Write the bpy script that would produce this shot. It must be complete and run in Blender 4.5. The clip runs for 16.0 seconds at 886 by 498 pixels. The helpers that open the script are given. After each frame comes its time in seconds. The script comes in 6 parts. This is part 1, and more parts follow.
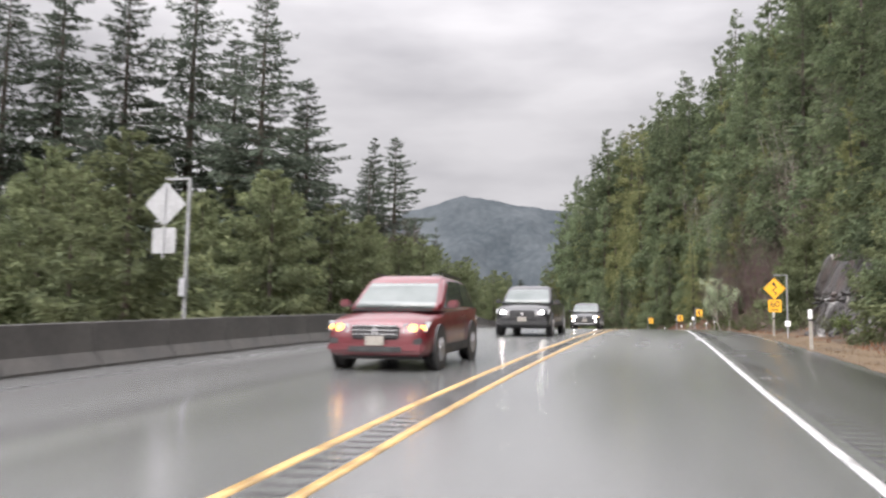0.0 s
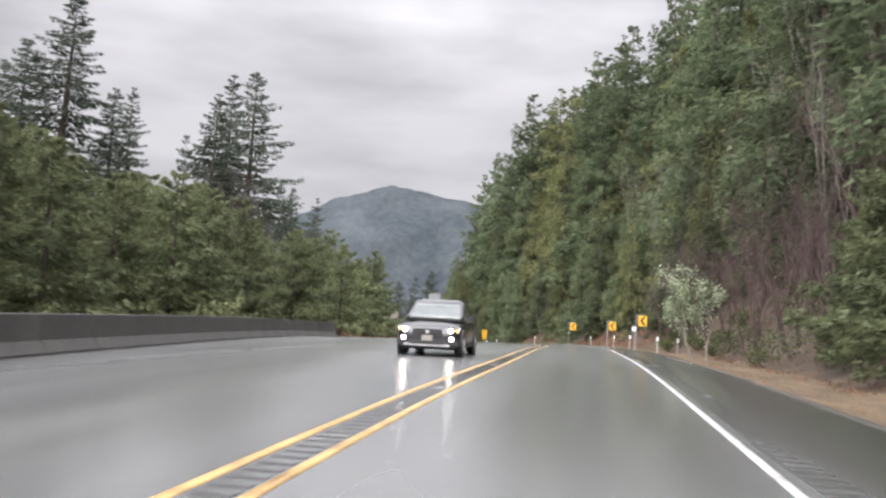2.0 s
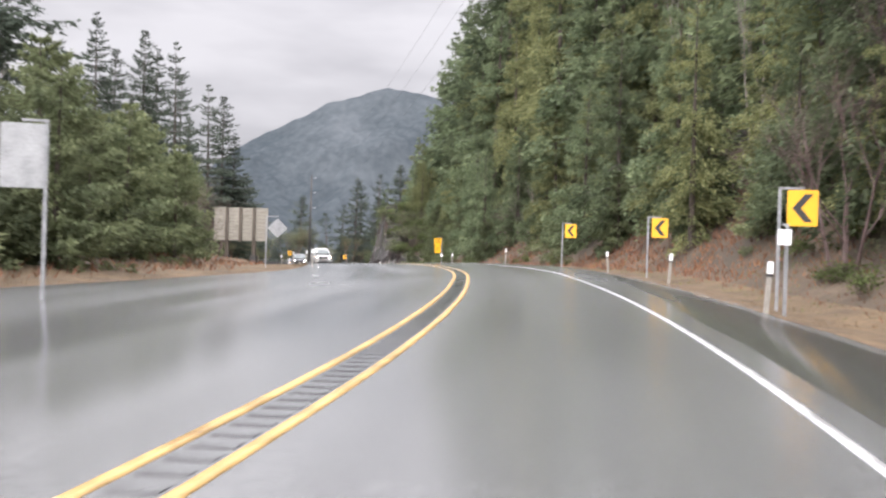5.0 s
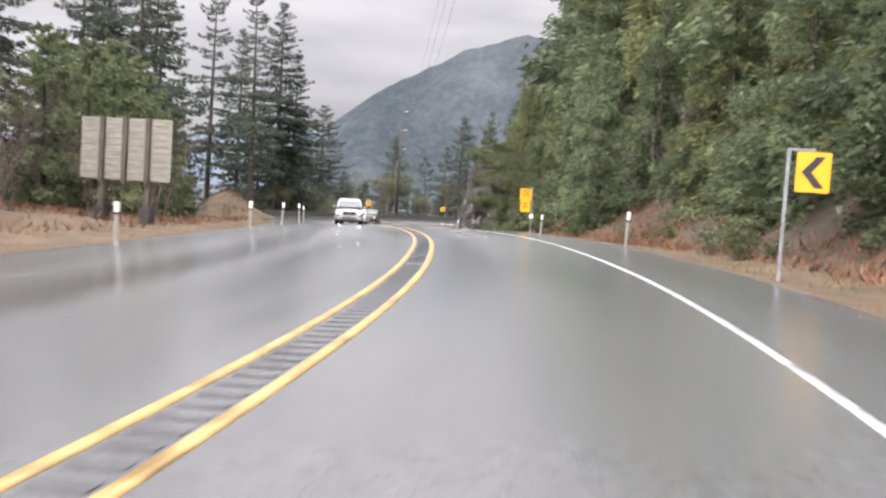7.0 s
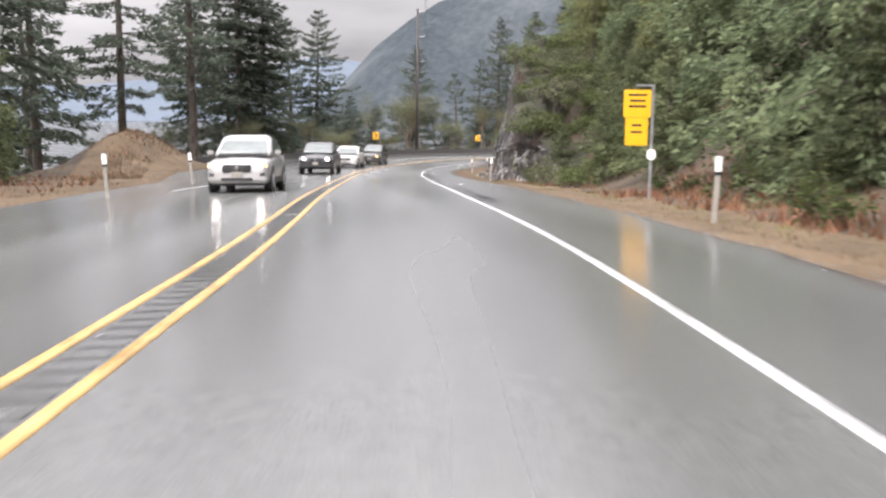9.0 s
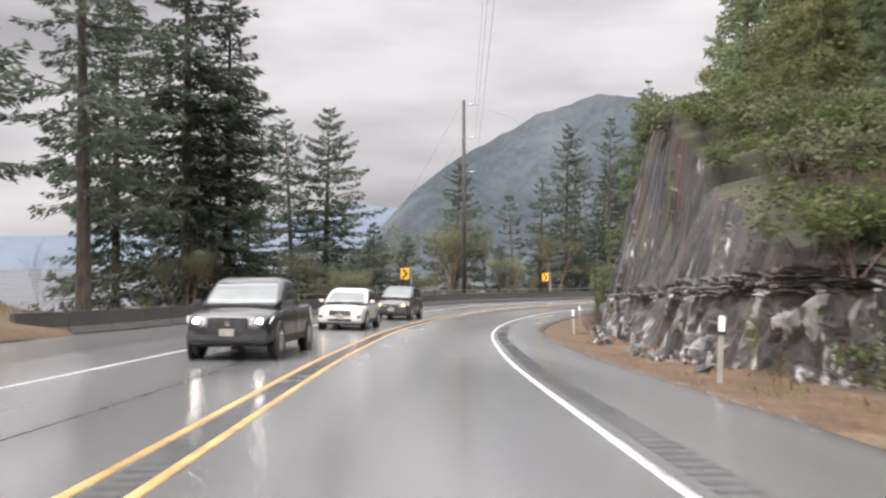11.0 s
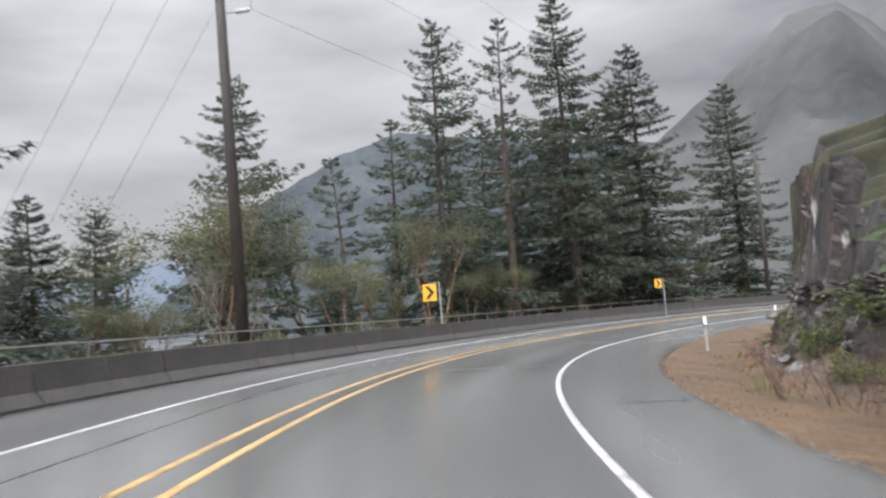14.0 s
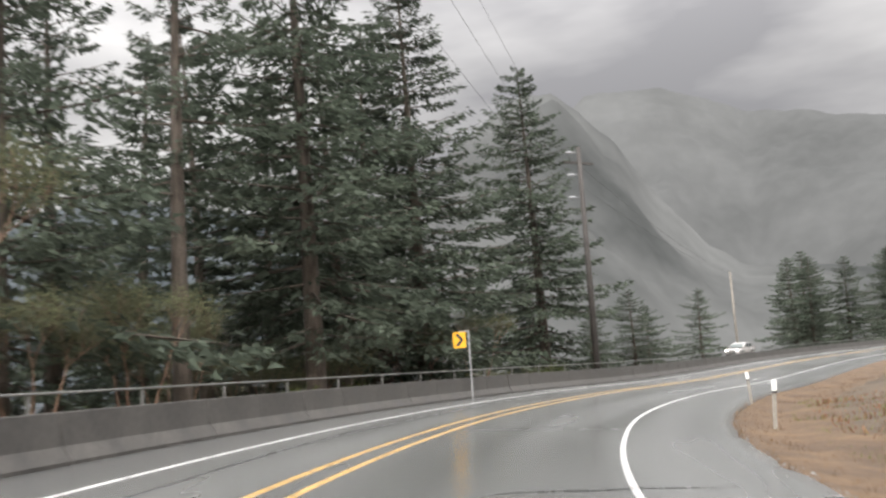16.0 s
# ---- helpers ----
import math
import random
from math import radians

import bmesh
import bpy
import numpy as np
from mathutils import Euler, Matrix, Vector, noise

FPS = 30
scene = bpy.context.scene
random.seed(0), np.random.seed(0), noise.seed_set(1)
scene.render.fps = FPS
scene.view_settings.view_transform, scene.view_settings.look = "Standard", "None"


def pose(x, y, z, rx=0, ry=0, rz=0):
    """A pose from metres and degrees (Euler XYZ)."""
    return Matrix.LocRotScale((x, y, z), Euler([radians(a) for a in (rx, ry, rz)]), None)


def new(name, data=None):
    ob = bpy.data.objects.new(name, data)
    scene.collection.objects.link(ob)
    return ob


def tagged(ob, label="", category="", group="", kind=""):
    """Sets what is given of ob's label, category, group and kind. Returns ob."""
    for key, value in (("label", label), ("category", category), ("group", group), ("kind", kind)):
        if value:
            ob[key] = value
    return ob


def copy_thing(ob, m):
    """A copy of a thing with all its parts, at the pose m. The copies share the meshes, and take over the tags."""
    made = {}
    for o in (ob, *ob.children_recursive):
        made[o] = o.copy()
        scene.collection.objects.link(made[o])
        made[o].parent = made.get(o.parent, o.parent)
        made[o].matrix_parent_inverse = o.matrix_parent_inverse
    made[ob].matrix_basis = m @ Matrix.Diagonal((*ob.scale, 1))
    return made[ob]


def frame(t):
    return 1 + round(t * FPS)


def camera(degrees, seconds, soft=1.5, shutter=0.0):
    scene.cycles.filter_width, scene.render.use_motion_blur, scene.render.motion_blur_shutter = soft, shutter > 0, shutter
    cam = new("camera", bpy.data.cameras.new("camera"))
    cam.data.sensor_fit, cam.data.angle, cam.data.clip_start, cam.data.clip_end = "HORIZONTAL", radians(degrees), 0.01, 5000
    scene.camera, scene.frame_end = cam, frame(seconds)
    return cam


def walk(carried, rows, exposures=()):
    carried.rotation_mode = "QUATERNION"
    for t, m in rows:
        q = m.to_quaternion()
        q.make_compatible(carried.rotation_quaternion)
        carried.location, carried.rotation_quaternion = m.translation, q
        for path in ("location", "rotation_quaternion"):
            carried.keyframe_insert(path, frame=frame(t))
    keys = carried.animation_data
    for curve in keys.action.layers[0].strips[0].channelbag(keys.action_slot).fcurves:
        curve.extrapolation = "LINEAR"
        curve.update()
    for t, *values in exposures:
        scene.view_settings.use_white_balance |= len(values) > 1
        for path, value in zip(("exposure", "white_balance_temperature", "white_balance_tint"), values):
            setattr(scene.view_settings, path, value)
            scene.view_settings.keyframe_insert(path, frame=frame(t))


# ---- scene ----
# The camera rides in a passenger seat, about 1.3 m over the lane.
cam = camera(51.9, 16.0, soft=2.4, shutter=0.25)
ROWS = [  # seconds, x, y, z, yaw, pitch, lean to the right
    (0.0, -0.04, 0.02, 1.29, -10.05, 6.11, -0.91),
    (0.5, 3.13, 7.61, 1.77, -12.96, 5.97, -1.66),
    (1.0, 6.30, 15.20, 2.21, -14.53, 6.00, -2.32),
    (1.5, 9.54, 22.75, 2.63, -14.79, 6.00, -2.84),
    (2.0, 12.78, 30.30, 3.00, -14.58, 5.78, -3.28),
    (2.5, 16.07, 37.81, 3.33, -14.49, 5.33, -3.31),
    (3.0, 19.35, 45.31, 3.61, -14.93, 4.52, -2.77),
    (3.5, 22.66, 52.79, 3.82, -15.74, 3.46, -1.75),
    (4.0, 25.87, 60.32, 4.00, -15.96, 2.31, -1.27),
    (4.5, 29.04, 67.88, 4.16, -15.61, 1.07, -1.34),
    (5.0, 32.30, 75.41, 4.28, -14.59, -0.14, -1.84),
    (5.5, 35.46, 83.01, 4.38, -12.82, -1.17, -2.66),
    (5.8, 37.23, 87.62, 4.43, -11.36, -1.66, -3.27),
    (6.0, 38.36, 90.72, 4.46, -10.23, -1.93, -3.73),
    (6.5, 40.93, 98.58, 4.52, -7.51, -2.63, -4.08),
    (7.0, 43.26, 106.51, 4.58, -6.32, -3.58, -3.67),
    (7.5, 45.18, 114.54, 4.60, -6.32, -5.02, -2.89),
    (8.0, 46.57, 122.64, 4.58, -6.28, -7.05, -2.89),
    (8.2, 46.98, 125.90, 4.55, -6.06, -7.67, -2.03),
    (8.5, 47.44, 130.78, 4.49, -5.40, -8.24, -1.12),
    (9.0, 47.97, 138.92, 4.35, -3.47, -8.25, -0.60),
    (9.5, 48.22, 147.06, 4.15, -1.30, -7.15, -0.79),
    (10.0, 48.19, 155.21, 3.89, 0.20, -5.00, -1.04),
    (10.3, 48.15, 160.10, 3.70, 0.41, -3.25, -0.96),
    (10.5, 48.12, 163.37, 3.56, 0.24, -1.88, -0.81),
    (11.0, 48.08, 171.56, 3.17, -1.10, 0.79, 0.11),
    (11.5, 48.18, 179.79, 2.81, -3.05, 2.47, 1.41),
    (12.0, 48.37, 188.03, 2.46, -5.28, 3.07, 2.96),
    (12.5, 48.62, 196.27, 2.11, -7.10, 3.26, 3.74),
    (13.0, 49.14, 204.45, 1.79, -8.49, 3.25, 4.73),
    (13.5, 49.93, 212.56, 1.50, -10.40, 3.21, 5.16),
    (14.0, 51.13, 220.59, 1.25, -13.25, 3.15, 4.74),
    (14.5, 52.86, 228.48, 1.05, -16.95, 3.29, 4.51),
    (15.0, 55.22, 236.16, 0.86, -21.30, 3.96, 3.97),
    (15.5, 58.25, 243.58, 0.68, -26.06, 5.46, 4.03),
    (16.0, 62.00, 250.68, 0.47, -31.44, 6.78, 3.95),
]
walk(cam, [(t, pose(x, y, z, 90 + p, 0, w) @ pose(0, 0, 0, 0, 0, -r)) for t, x, y, z, w, p, r in ROWS],
     [(0, 0.20, 6550, 15), (3.5, 0.30, 6350, 15), (6, 0.46, 6450, 17), (8, 0.43, 6450, 17), (10.3, 0.62, 6800, 16), (11, 0.38, 6650, 16), (12, 0.26, 6450, 13), (14, 0.12, 6350, 12), (15, 0.14, 6650, 13), (16, 0.26, 6750, 11)])
# ---- overcast daylight ----
world = bpy.data.worlds.new("world")
scene.world = world
world.use_nodes = True
wt = world.node_tree
wt.nodes.clear()
w_out = wt.nodes.new("ShaderNodeOutputWorld")
w_bg = wt.nodes.new("ShaderNodeBackground")
w_sky = wt.nodes.new("ShaderNodeTexSky")
w_sky.sky_type = "NISHITA"
w_sky.sun_disc = False
w_sky.sun_elevation = radians(30)
w_sky.sun_rotation = radians(208)
w_co = wt.nodes.new("ShaderNodeTexCoord")
w_map = wt.nodes.new("ShaderNodeMapping")
w_map.inputs["Scale"].default_value = (1.3, 1.3, 4.5)
w_n1 = wt.nodes.new("ShaderNodeTexNoise")
w_n1.inputs["Scale"].default_value = 1.7
w_n1.inputs["Detail"].default_value = 5
w_n1.inputs["Roughness"].default_value = 0.48
w_ramp = wt.nodes.new("ShaderNodeValToRGB")
w_ramp.color_ramp.elements[0].position = 0.34
w_ramp.color_ramp.elements[0].color = (0.29, 0.29, 0.305, 1)
w_ramp.color_ramp.elements[1].position = 0.62
w_ramp.color_ramp.elements[1].color = (0.66, 0.66, 0.665, 1)
w_scl = wt.nodes.new("ShaderNodeMixRGB")
w_scl.blend_type = "MULTIPLY"
w_scl.inputs[0].default_value = 1.0
w_scl.inputs[2].default_value = (0.06, 0.06, 0.06, 1)
w_mix = wt.nodes.new("ShaderNodeMixRGB")
w_mix.inputs[0].default_value = 0.93
wt.links.new(w_co.outputs["Generated"], w_map.inputs["Vector"])
wt.links.new(w_map.outputs["Vector"], w_n1.inputs["Vector"])
wt.links.new(w_n1.outputs["Fac"], w_ramp.inputs["Fac"])
wt.links.new(w_sky.outputs["Color"], w_scl.inputs[1])
wt.links.new(w_scl.outputs["Color"], w_mix.inputs[1])
wt.links.new(w_ramp.outputs["Color"], w_mix.inputs[2])
# an overcast sky is brighter overhead than at the horizon
w_sep = wt.nodes.new("ShaderNodeSeparateXYZ")
w_up = wt.nodes.new("ShaderNodeMapRange")
w_up.interpolation_type = "SMOOTHSTEP"
w_up.inputs["From Min"].default_value, w_up.inputs["From Max"].default_value = 0.20, 1.0
w_up.inputs["To Min"].default_value, w_up.inputs["To Max"].default_value = 1.0, 6.0
w_lift = wt.nodes.new("ShaderNodeVectorMath")
w_lift.operation = "SCALE"
wt.links.new(w_co.outputs["Generated"], w_sep.inputs[0])
wt.links.new(w_sep.outputs["Z"], w_up.inputs["Value"])
wt.links.new(w_mix.outputs["Color"], w_lift.inputs[0])
# and brighter round the veiled sun, behind the start of the drive
w_dot = wt.nodes.new("ShaderNodeVectorMath")
w_dot.operation = "DOT_PRODUCT"
w_dot.inputs[1].default_value = (-0.406, -0.764, 0.5)
w_glow = wt.nodes.new("ShaderNodeMapRange")
w_glow.interpolation_type = "SMOOTHSTEP"
w_glow.inputs["From Min"].default_value, w_glow.inputs["From Max"].default_value = 0.05, 1.0
w_glow.inputs["To Min"].default_value, w_glow.inputs["To Max"].default_value = 1.0, 3.2
w_both = wt.nodes.new("ShaderNodeMath")
w_both.operation = "MULTIPLY"
wt.links.new(w_co.outputs["Generated"], w_dot.inputs[0])
wt.links.new(w_dot.outputs["Value"], w_glow.inputs["Value"])
wt.links.new(w_up.outputs["Result"], w_both.inputs[0])
wt.links.new(w_glow.outputs["Result"], w_both.inputs[1])
wt.links.new(w_both.outputs[0], w_lift.inputs["Scale"])
wt.links.new(w_lift.outputs["Vector"], w_bg.inputs["Color"])
w_bg.inputs["Strength"].default_value = 1.0
wt.links.new(w_bg.outputs["Background"], w_out.inputs["Surface"])

sun_data = bpy.data.lights.new("sun", "SUN")
sun_data.energy = 1.5
sun_data.angle = radians(25)
sun_data.color = (1.0, 0.97, 0.93)
sun = new("sun", sun_data)
sun.matrix_world = pose(0, 0, 80, 60, 0, -28)
scene.view_settings.exposure = 0.25

# ---- materials ----
def material(name, colour, colour2=None, scale=3.0, rough=0.7, rough2=None, metal=0.0, bump=0.0, bump_scale=40.0, fine=True,
             by_object=0.0, emit=None, emit_strength=0.0, spec=0.5, stretch=(1, 1, 1), low=0.35, high=0.65, by_island=0.0, relief=0.02):
    """A node material: two colours over a coarse and a fine noise, in metres, with relief and a change from object to object."""
    m = bpy.data.materials.new(name)
    m.use_nodes = True
    t = m.node_tree
    b = t.nodes["Principled BSDF"]
    b.inputs["Metallic"].default_value = metal
    b.inputs["Specular IOR Level"].default_value = spec
    colour2 = colour2 or colour
    co = t.nodes.new("ShaderNodeTexCoord")
    mp = t.nodes.new("ShaderNodeMapping")
    mp.inputs["Scale"].default_value = stretch
    t.links.new(co.outputs["Object"], mp.inputs["Vector"])
    n1 = t.nodes.new("ShaderNodeTexNoise")
    n1.inputs["Scale"].default_value = scale
    n1.inputs["Detail"].default_value = 6
    n1.inputs["Roughness"].default_value = 0.6
    t.links.new(mp.outputs["Vector"], n1.inputs["Vector"])
    ramp = t.nodes.new("ShaderNodeValToRGB")
    ramp.color_ramp.elements[0].position, ramp.color_ramp.elements[1].position = low, high
    ramp.color_ramp.elements[0].color, ramp.color_ramp.elements[1].color = (*colour, 1), (*colour2, 1)
    t.links.new(n1.outputs["Fac"], ramp.inputs["Fac"])
    last = ramp.outputs["Color"]
    if fine:
        n2 = t.nodes.new("ShaderNodeTexNoise")
        n2.inputs["Scale"].default_value = scale * 9
        n2.inputs["Detail"].default_value = 3
        t.links.new(mp.outputs["Vector"], n2.inputs["Vector"])
        mr = t.nodes.new("ShaderNodeMapRange")
        mr.inputs["From Min"].default_value, mr.inputs["From Max"].default_value = 0.3, 0.7
        mr.inputs["To Min"].default_value, mr.inputs["To Max"].default_value = 0.78, 1.22
        t.links.new(n2.outputs["Fac"], mr.inputs["Value"])
        mul = t.nodes.new("ShaderNodeVectorMath")
        mul.operation = "SCALE"
        t.links.new(last, mul.inputs[0])
        t.links.new(mr.outputs["Result"], mul.inputs["Scale"])
        last = mul.outputs["Vector"]
    for amount, node, socket in ((by_object, "ShaderNodeObjectInfo", "Random"), (by_island, "ShaderNodeNewGeometry", "Random Per Island")):
        if amount:
            info = t.nodes.new(node)
            mr2 = t.nodes.new("ShaderNodeMapRange")
            mr2.inputs["To Min"].default_value, mr2.inputs["To Max"].default_value = 1 - amount, 1 + amount
            t.links.new(info.outputs[socket], mr2.inputs["Value"])
            mul2 = t.nodes.new("ShaderNodeVectorMath")
            mul2.operation = "SCALE"
            t.links.new(last, mul2.inputs[0])
            t.links.new(mr2.outputs["Result"], mul2.inputs["Scale"])
            last = mul2.outputs["Vector"]
    t.links.new(last, b.inputs["Base Color"])
    if rough2 is None:
        b.inputs["Roughness"].default_value = rough
    else:
        rr = t.nodes.new("ShaderNodeMapRange")
        rr.inputs["From Min"].default_value, rr.inputs["From Max"].default_value = 0.35, 0.65
        rr.inputs["To Min"].default_value, rr.inputs["To Max"].default_value = rough, rough2
        t.links.new(n1.outputs["Fac"], rr.inputs["Value"])
        t.links.new(rr.outputs["Result"], b.inputs["Roughness"])
    if bump:
        nb = t.nodes.new("ShaderNodeTexNoise")
        nb.inputs["Scale"].default_value = bump_scale
        nb.inputs["Detail"].default_value = 9 if relief > 0.1 else 4
        nb.inputs["Roughness"].default_value = 0.66 if relief > 0.1 else 0.5
        t.links.new(co.outputs["Object"], nb.inputs["Vector"])
        bp = t.nodes.new("ShaderNodeBump")
        bp.inputs["Strength"].default_value = bump
        bp.inputs["Distance"].default_value = relief
        t.links.new(nb.outputs["Fac"], bp.inputs["Height"])
        t.links.new(bp.outputs["Normal"], b.inputs["Normal"])
    if emit:
        b.inputs["Emission Color"].default_value = (*emit, 1)
        b.inputs["Emission Strength"].default_value = emit_strength
    return m


def asphalt(name, dark, light, gloss, rough, tracks):
    """Wet asphalt in road coordinates (metres along, metres across): long faint streaks, worn wheel tracks, damp patches, fine stone grain."""
    m = material(name, dark, light, 9.0, rough, bump=0.02, bump_scale=70, spec=gloss, low=0.25, high=0.75)
    t = m.node_tree
    b = t.nodes["Principled BSDF"]
    last = b.inputs["Base Color"].links[0].from_socket
    uv = t.nodes.new("ShaderNodeUVMap")
    uv.uv_map = "along"

    def drift(sx, sy, detail, lo, hi, seed):
        mp = t.nodes.new("ShaderNodeMapping")
        mp.inputs["Scale"].default_value = (sx, sy, 1)
        mp.inputs["Location"].default_value = (seed, seed * 1.7, 0)
        n = t.nodes.new("ShaderNodeTexNoise")
        n.inputs["Scale"].default_value = 1.0
        n.inputs["Detail"].default_value = detail
        r = t.nodes.new("ShaderNodeMapRange")
        r.interpolation_type = "SMOOTHERSTEP"
        r.inputs["From Min"].default_value, r.inputs["From Max"].default_value = 0.22, 0.78
        r.inputs["To Min"].default_value, r.inputs["To Max"].default_value = lo, hi
        t.links.new(uv.outputs["UV"], mp.inputs["Vector"])
        t.links.new(mp.outputs["Vector"], n.inputs["Vector"])
        t.links.new(n.outputs["Fac"], r.inputs["Value"])
        return r.outputs["Result"]

    def times(sock, by):
        mul = t.nodes.new("ShaderNodeVectorMath")
        mul.operation = "SCALE"
        t.links.new(sock, mul.inputs[0])
        t.links.new(by, mul.inputs["Scale"])
        return mul.outputs["Vector"]
    last = times(last, drift(0.035, 1.1, 3, 0.90, 1.10, 3.0))
    last = times(last, drift(0.12, 0.25, 4, 0.90, 1.10, 17.0))
    if tracks:
        sep = t.nodes.new("ShaderNodeSeparateXYZ")
        wave = t.nodes.new("ShaderNodeMath")
        wave.operation = "SINE"
        ph = t.nodes.new("ShaderNodeMath")
        ph.operation = "MULTIPLY_ADD"
        ph.inputs[1].default_value, ph.inputs[2].default_value = 3.6, 1.0
        rr = t.nodes.new("ShaderNodeMapRange")
        rr.inputs["From Min"].default_value, rr.inputs["From Max"].default_value = -1.0, 1.0
        rr.inputs["To Min"].default_value, rr.inputs["To Max"].default_value = 0.93, 1.05
        t.links.new(uv.outputs["UV"], sep.inputs[0])
        t.links.new(sep.outputs["Y"], ph.inputs[0])
        t.links.new(ph.outputs[0], wave.inputs[0])
        t.links.new(wave.outputs[0], rr.inputs["Value"])
        last = times(last, rr.outputs["Result"])
    t.links.new(last, b.inputs["Base Color"])
    t.links.new(drift(0.05, 0.5, 2, rough - 0.05, rough + 0.07, 29.0), b.inputs["Roughness"])
    return m


ASPHALT = asphalt("wet_asphalt", (0.094, 0.096, 0.094), (0.123, 0.125, 0.121), 0.75, 0.21, True)
ASPHALT_OLD = asphalt("worn_asphalt_shoulder", (0.034, 0.035, 0.033), (0.058, 0.058, 0.053), 0.6, 0.24, False)
SEAM = material("tar_seam", (0.012, 0.012, 0.013), (0.03, 0.03, 0.03), 2, 0.2, 0.4)
GROOVE = material("milled_groove", (0.076, 0.077, 0.076), (0.108, 0.109, 0.107), 0.6, 0.17, 0.28, spec=0.75)
YELLOW_LINE = material("yellow_road_paint", (0.23, 0.145, 0.05), (0.44, 0.28, 0.10), 2.2, 0.3, 0.55, bump=0.2, low=0.36, high=0.56)
WHITE_LINE = material("white_road_paint", (0.20, 0.20, 0.195), (0.43, 0.43, 0.42), 2.5, 0.35, 0.55, bump=0.2, low=0.30, high=0.54)
VERGE = material("dry_grass_verge", (0.060, 0.040, 0.021), (0.115, 0.076, 0.039), 0.8, 0.9, bump=0.8, bump_scale=18, by_object=0.05)
ROCK_TOP = material("mossy_dark_soil", (0.012, 0.014, 0.007), (0.034, 0.033, 0.017), 0.9, 0.95, bump=0.9, bump_scale=10)
VERGE_RUST = material("wet_rust_brown_verge", (0.046, 0.026, 0.012), (0.094, 0.055, 0.025), 0.8, 0.85, bump=0.8, bump_scale=18)
SOIL = material("forest_floor", (0.022, 0.022, 0.012), (0.055, 0.040, 0.022), 0.35, 0.95, bump=0.8, bump_scale=9)
BANK = material("leaf_litter_bank", (0.034, 0.026, 0.016), (0.082, 0.057, 0.035), 0.5, 0.95, bump=0.9, bump_scale=12)
GRASS = material("dry_grass_blades", (0.085, 0.055, 0.028), (0.165, 0.111, 0.056), 0.7, 0.85, by_island=0.3)
GRASS_RUST = material("wet_rust_brown_blades", (0.066, 0.038, 0.017), (0.130, 0.079, 0.035), 0.7, 0.8, by_island=0.3)
BRACKEN = material("dead_bracken", (0.11, 0.045, 0.025), (0.20, 0.10, 0.05), 0.6, 0.9, by_island=0.35)
MOSSGRASS = material("green_grass_blades", (0.07, 0.09, 0.025), (0.15, 0.16, 0.05), 0.7, 0.85, by_island=0.3)
CONCRETE = material("weathered_concrete", (0.026, 0.024, 0.022), (0.055, 0.051, 0.046), 0.9, 0.55, 0.75, bump=0.35, bump_scale=35, by_object=0.06)
GALV = material("galvanised_steel", (0.20, 0.205, 0.21), (0.31, 0.315, 0.32), 6, 0.4, 0.6, metal=0.5)
RAIL_STEEL = material("weathered_rail_steel", (0.12, 0.12, 0.115), (0.22, 0.22, 0.21), 4, 0.4, 0.6, metal=0.5)
SIGN_YELLOW = material("yellow_sign_sheeting", (0.66, 0.33, 0.006), (0.72, 0.375, 0.009), 2.0, 0.4, 0.5, fine=False)
SIGN_BLACK = material("black_sign_print", (0.012, 0.012, 0.012), (0.02, 0.02, 0.02), 5, 0.5, 0.6, fine=False)
SIGN_WHITE = material("white_sign_sheeting", (0.70, 0.70, 0.69), (0.80, 0.80, 0.79), 3, 0.4, 0.5)
SIGN_BACK = material("bare_aluminium_sign_back", (0.22, 0.225, 0.225), (0.31, 0.315, 0.315), 3, 0.4, 0.6, metal=0.35)
PLYWOOD = material("grey_weathered_plywood", (0.16, 0.145, 0.115), (0.27, 0.25, 0.205), 1.6, 0.8, stretch=(1, 1, 8), bump=0.3)
WOOD_DARK = material("dark_weathered_timber", (0.05, 0.04, 0.03), (0.11, 0.09, 0.07), 2.0, 0.85, stretch=(6, 6, 1), bump=0.4)
POLE_WOOD = material("grey_brown_utility_pole_wood", (0.024, 0.021, 0.019), (0.052, 0.046, 0.041), 1.5, 0.8, stretch=(8, 8, 1), bump=0.4)
POST_WHITE = material("white_plastic", (0.62, 0.62, 0.60), (0.78, 0.78, 0.76), 5, 0.4, 0.6)
POST_GREY = material("grey_weathered_post", (0.19, 0.175, 0.15), (0.30, 0.28, 0.245), 6, 0.7, 0.85, stretch=(5, 5, 1))
WIRE = material("black_cable", (0.02, 0.02, 0.02), (0.035, 0.035, 0.035), 3, 0.5)
PORCELAIN = material("grey_insulator", (0.25, 0.26, 0.27), (0.36, 0.37, 0.38), 4, 0.25, 0.4)
BARK = material("grey_brown_bark", (0.035, 0.027, 0.02), (0.10, 0.08, 0.065), 2.5, 0.9, stretch=(3, 3, 0.6), bump=0.7, bump_scale=14, by_object=0.2)
BARK_ARB = material("red_brown_arbutus_bark", (0.10, 0.055, 0.035), (0.20, 0.13, 0.085), 2.0, 0.7, stretch=(2, 2, 0.6), bump=0.3)
TWIG = material("red_brown_bare_twigs", (0.058, 0.036, 0.032), (0.112, 0.076, 0.068), 1.0, 0.85, by_object=0.2)
TWIG_GREY = material("pale_grey_bare_twigs", (0.13, 0.115, 0.095), (0.24, 0.215, 0.18), 1.0, 0.85, by_object=0.15)


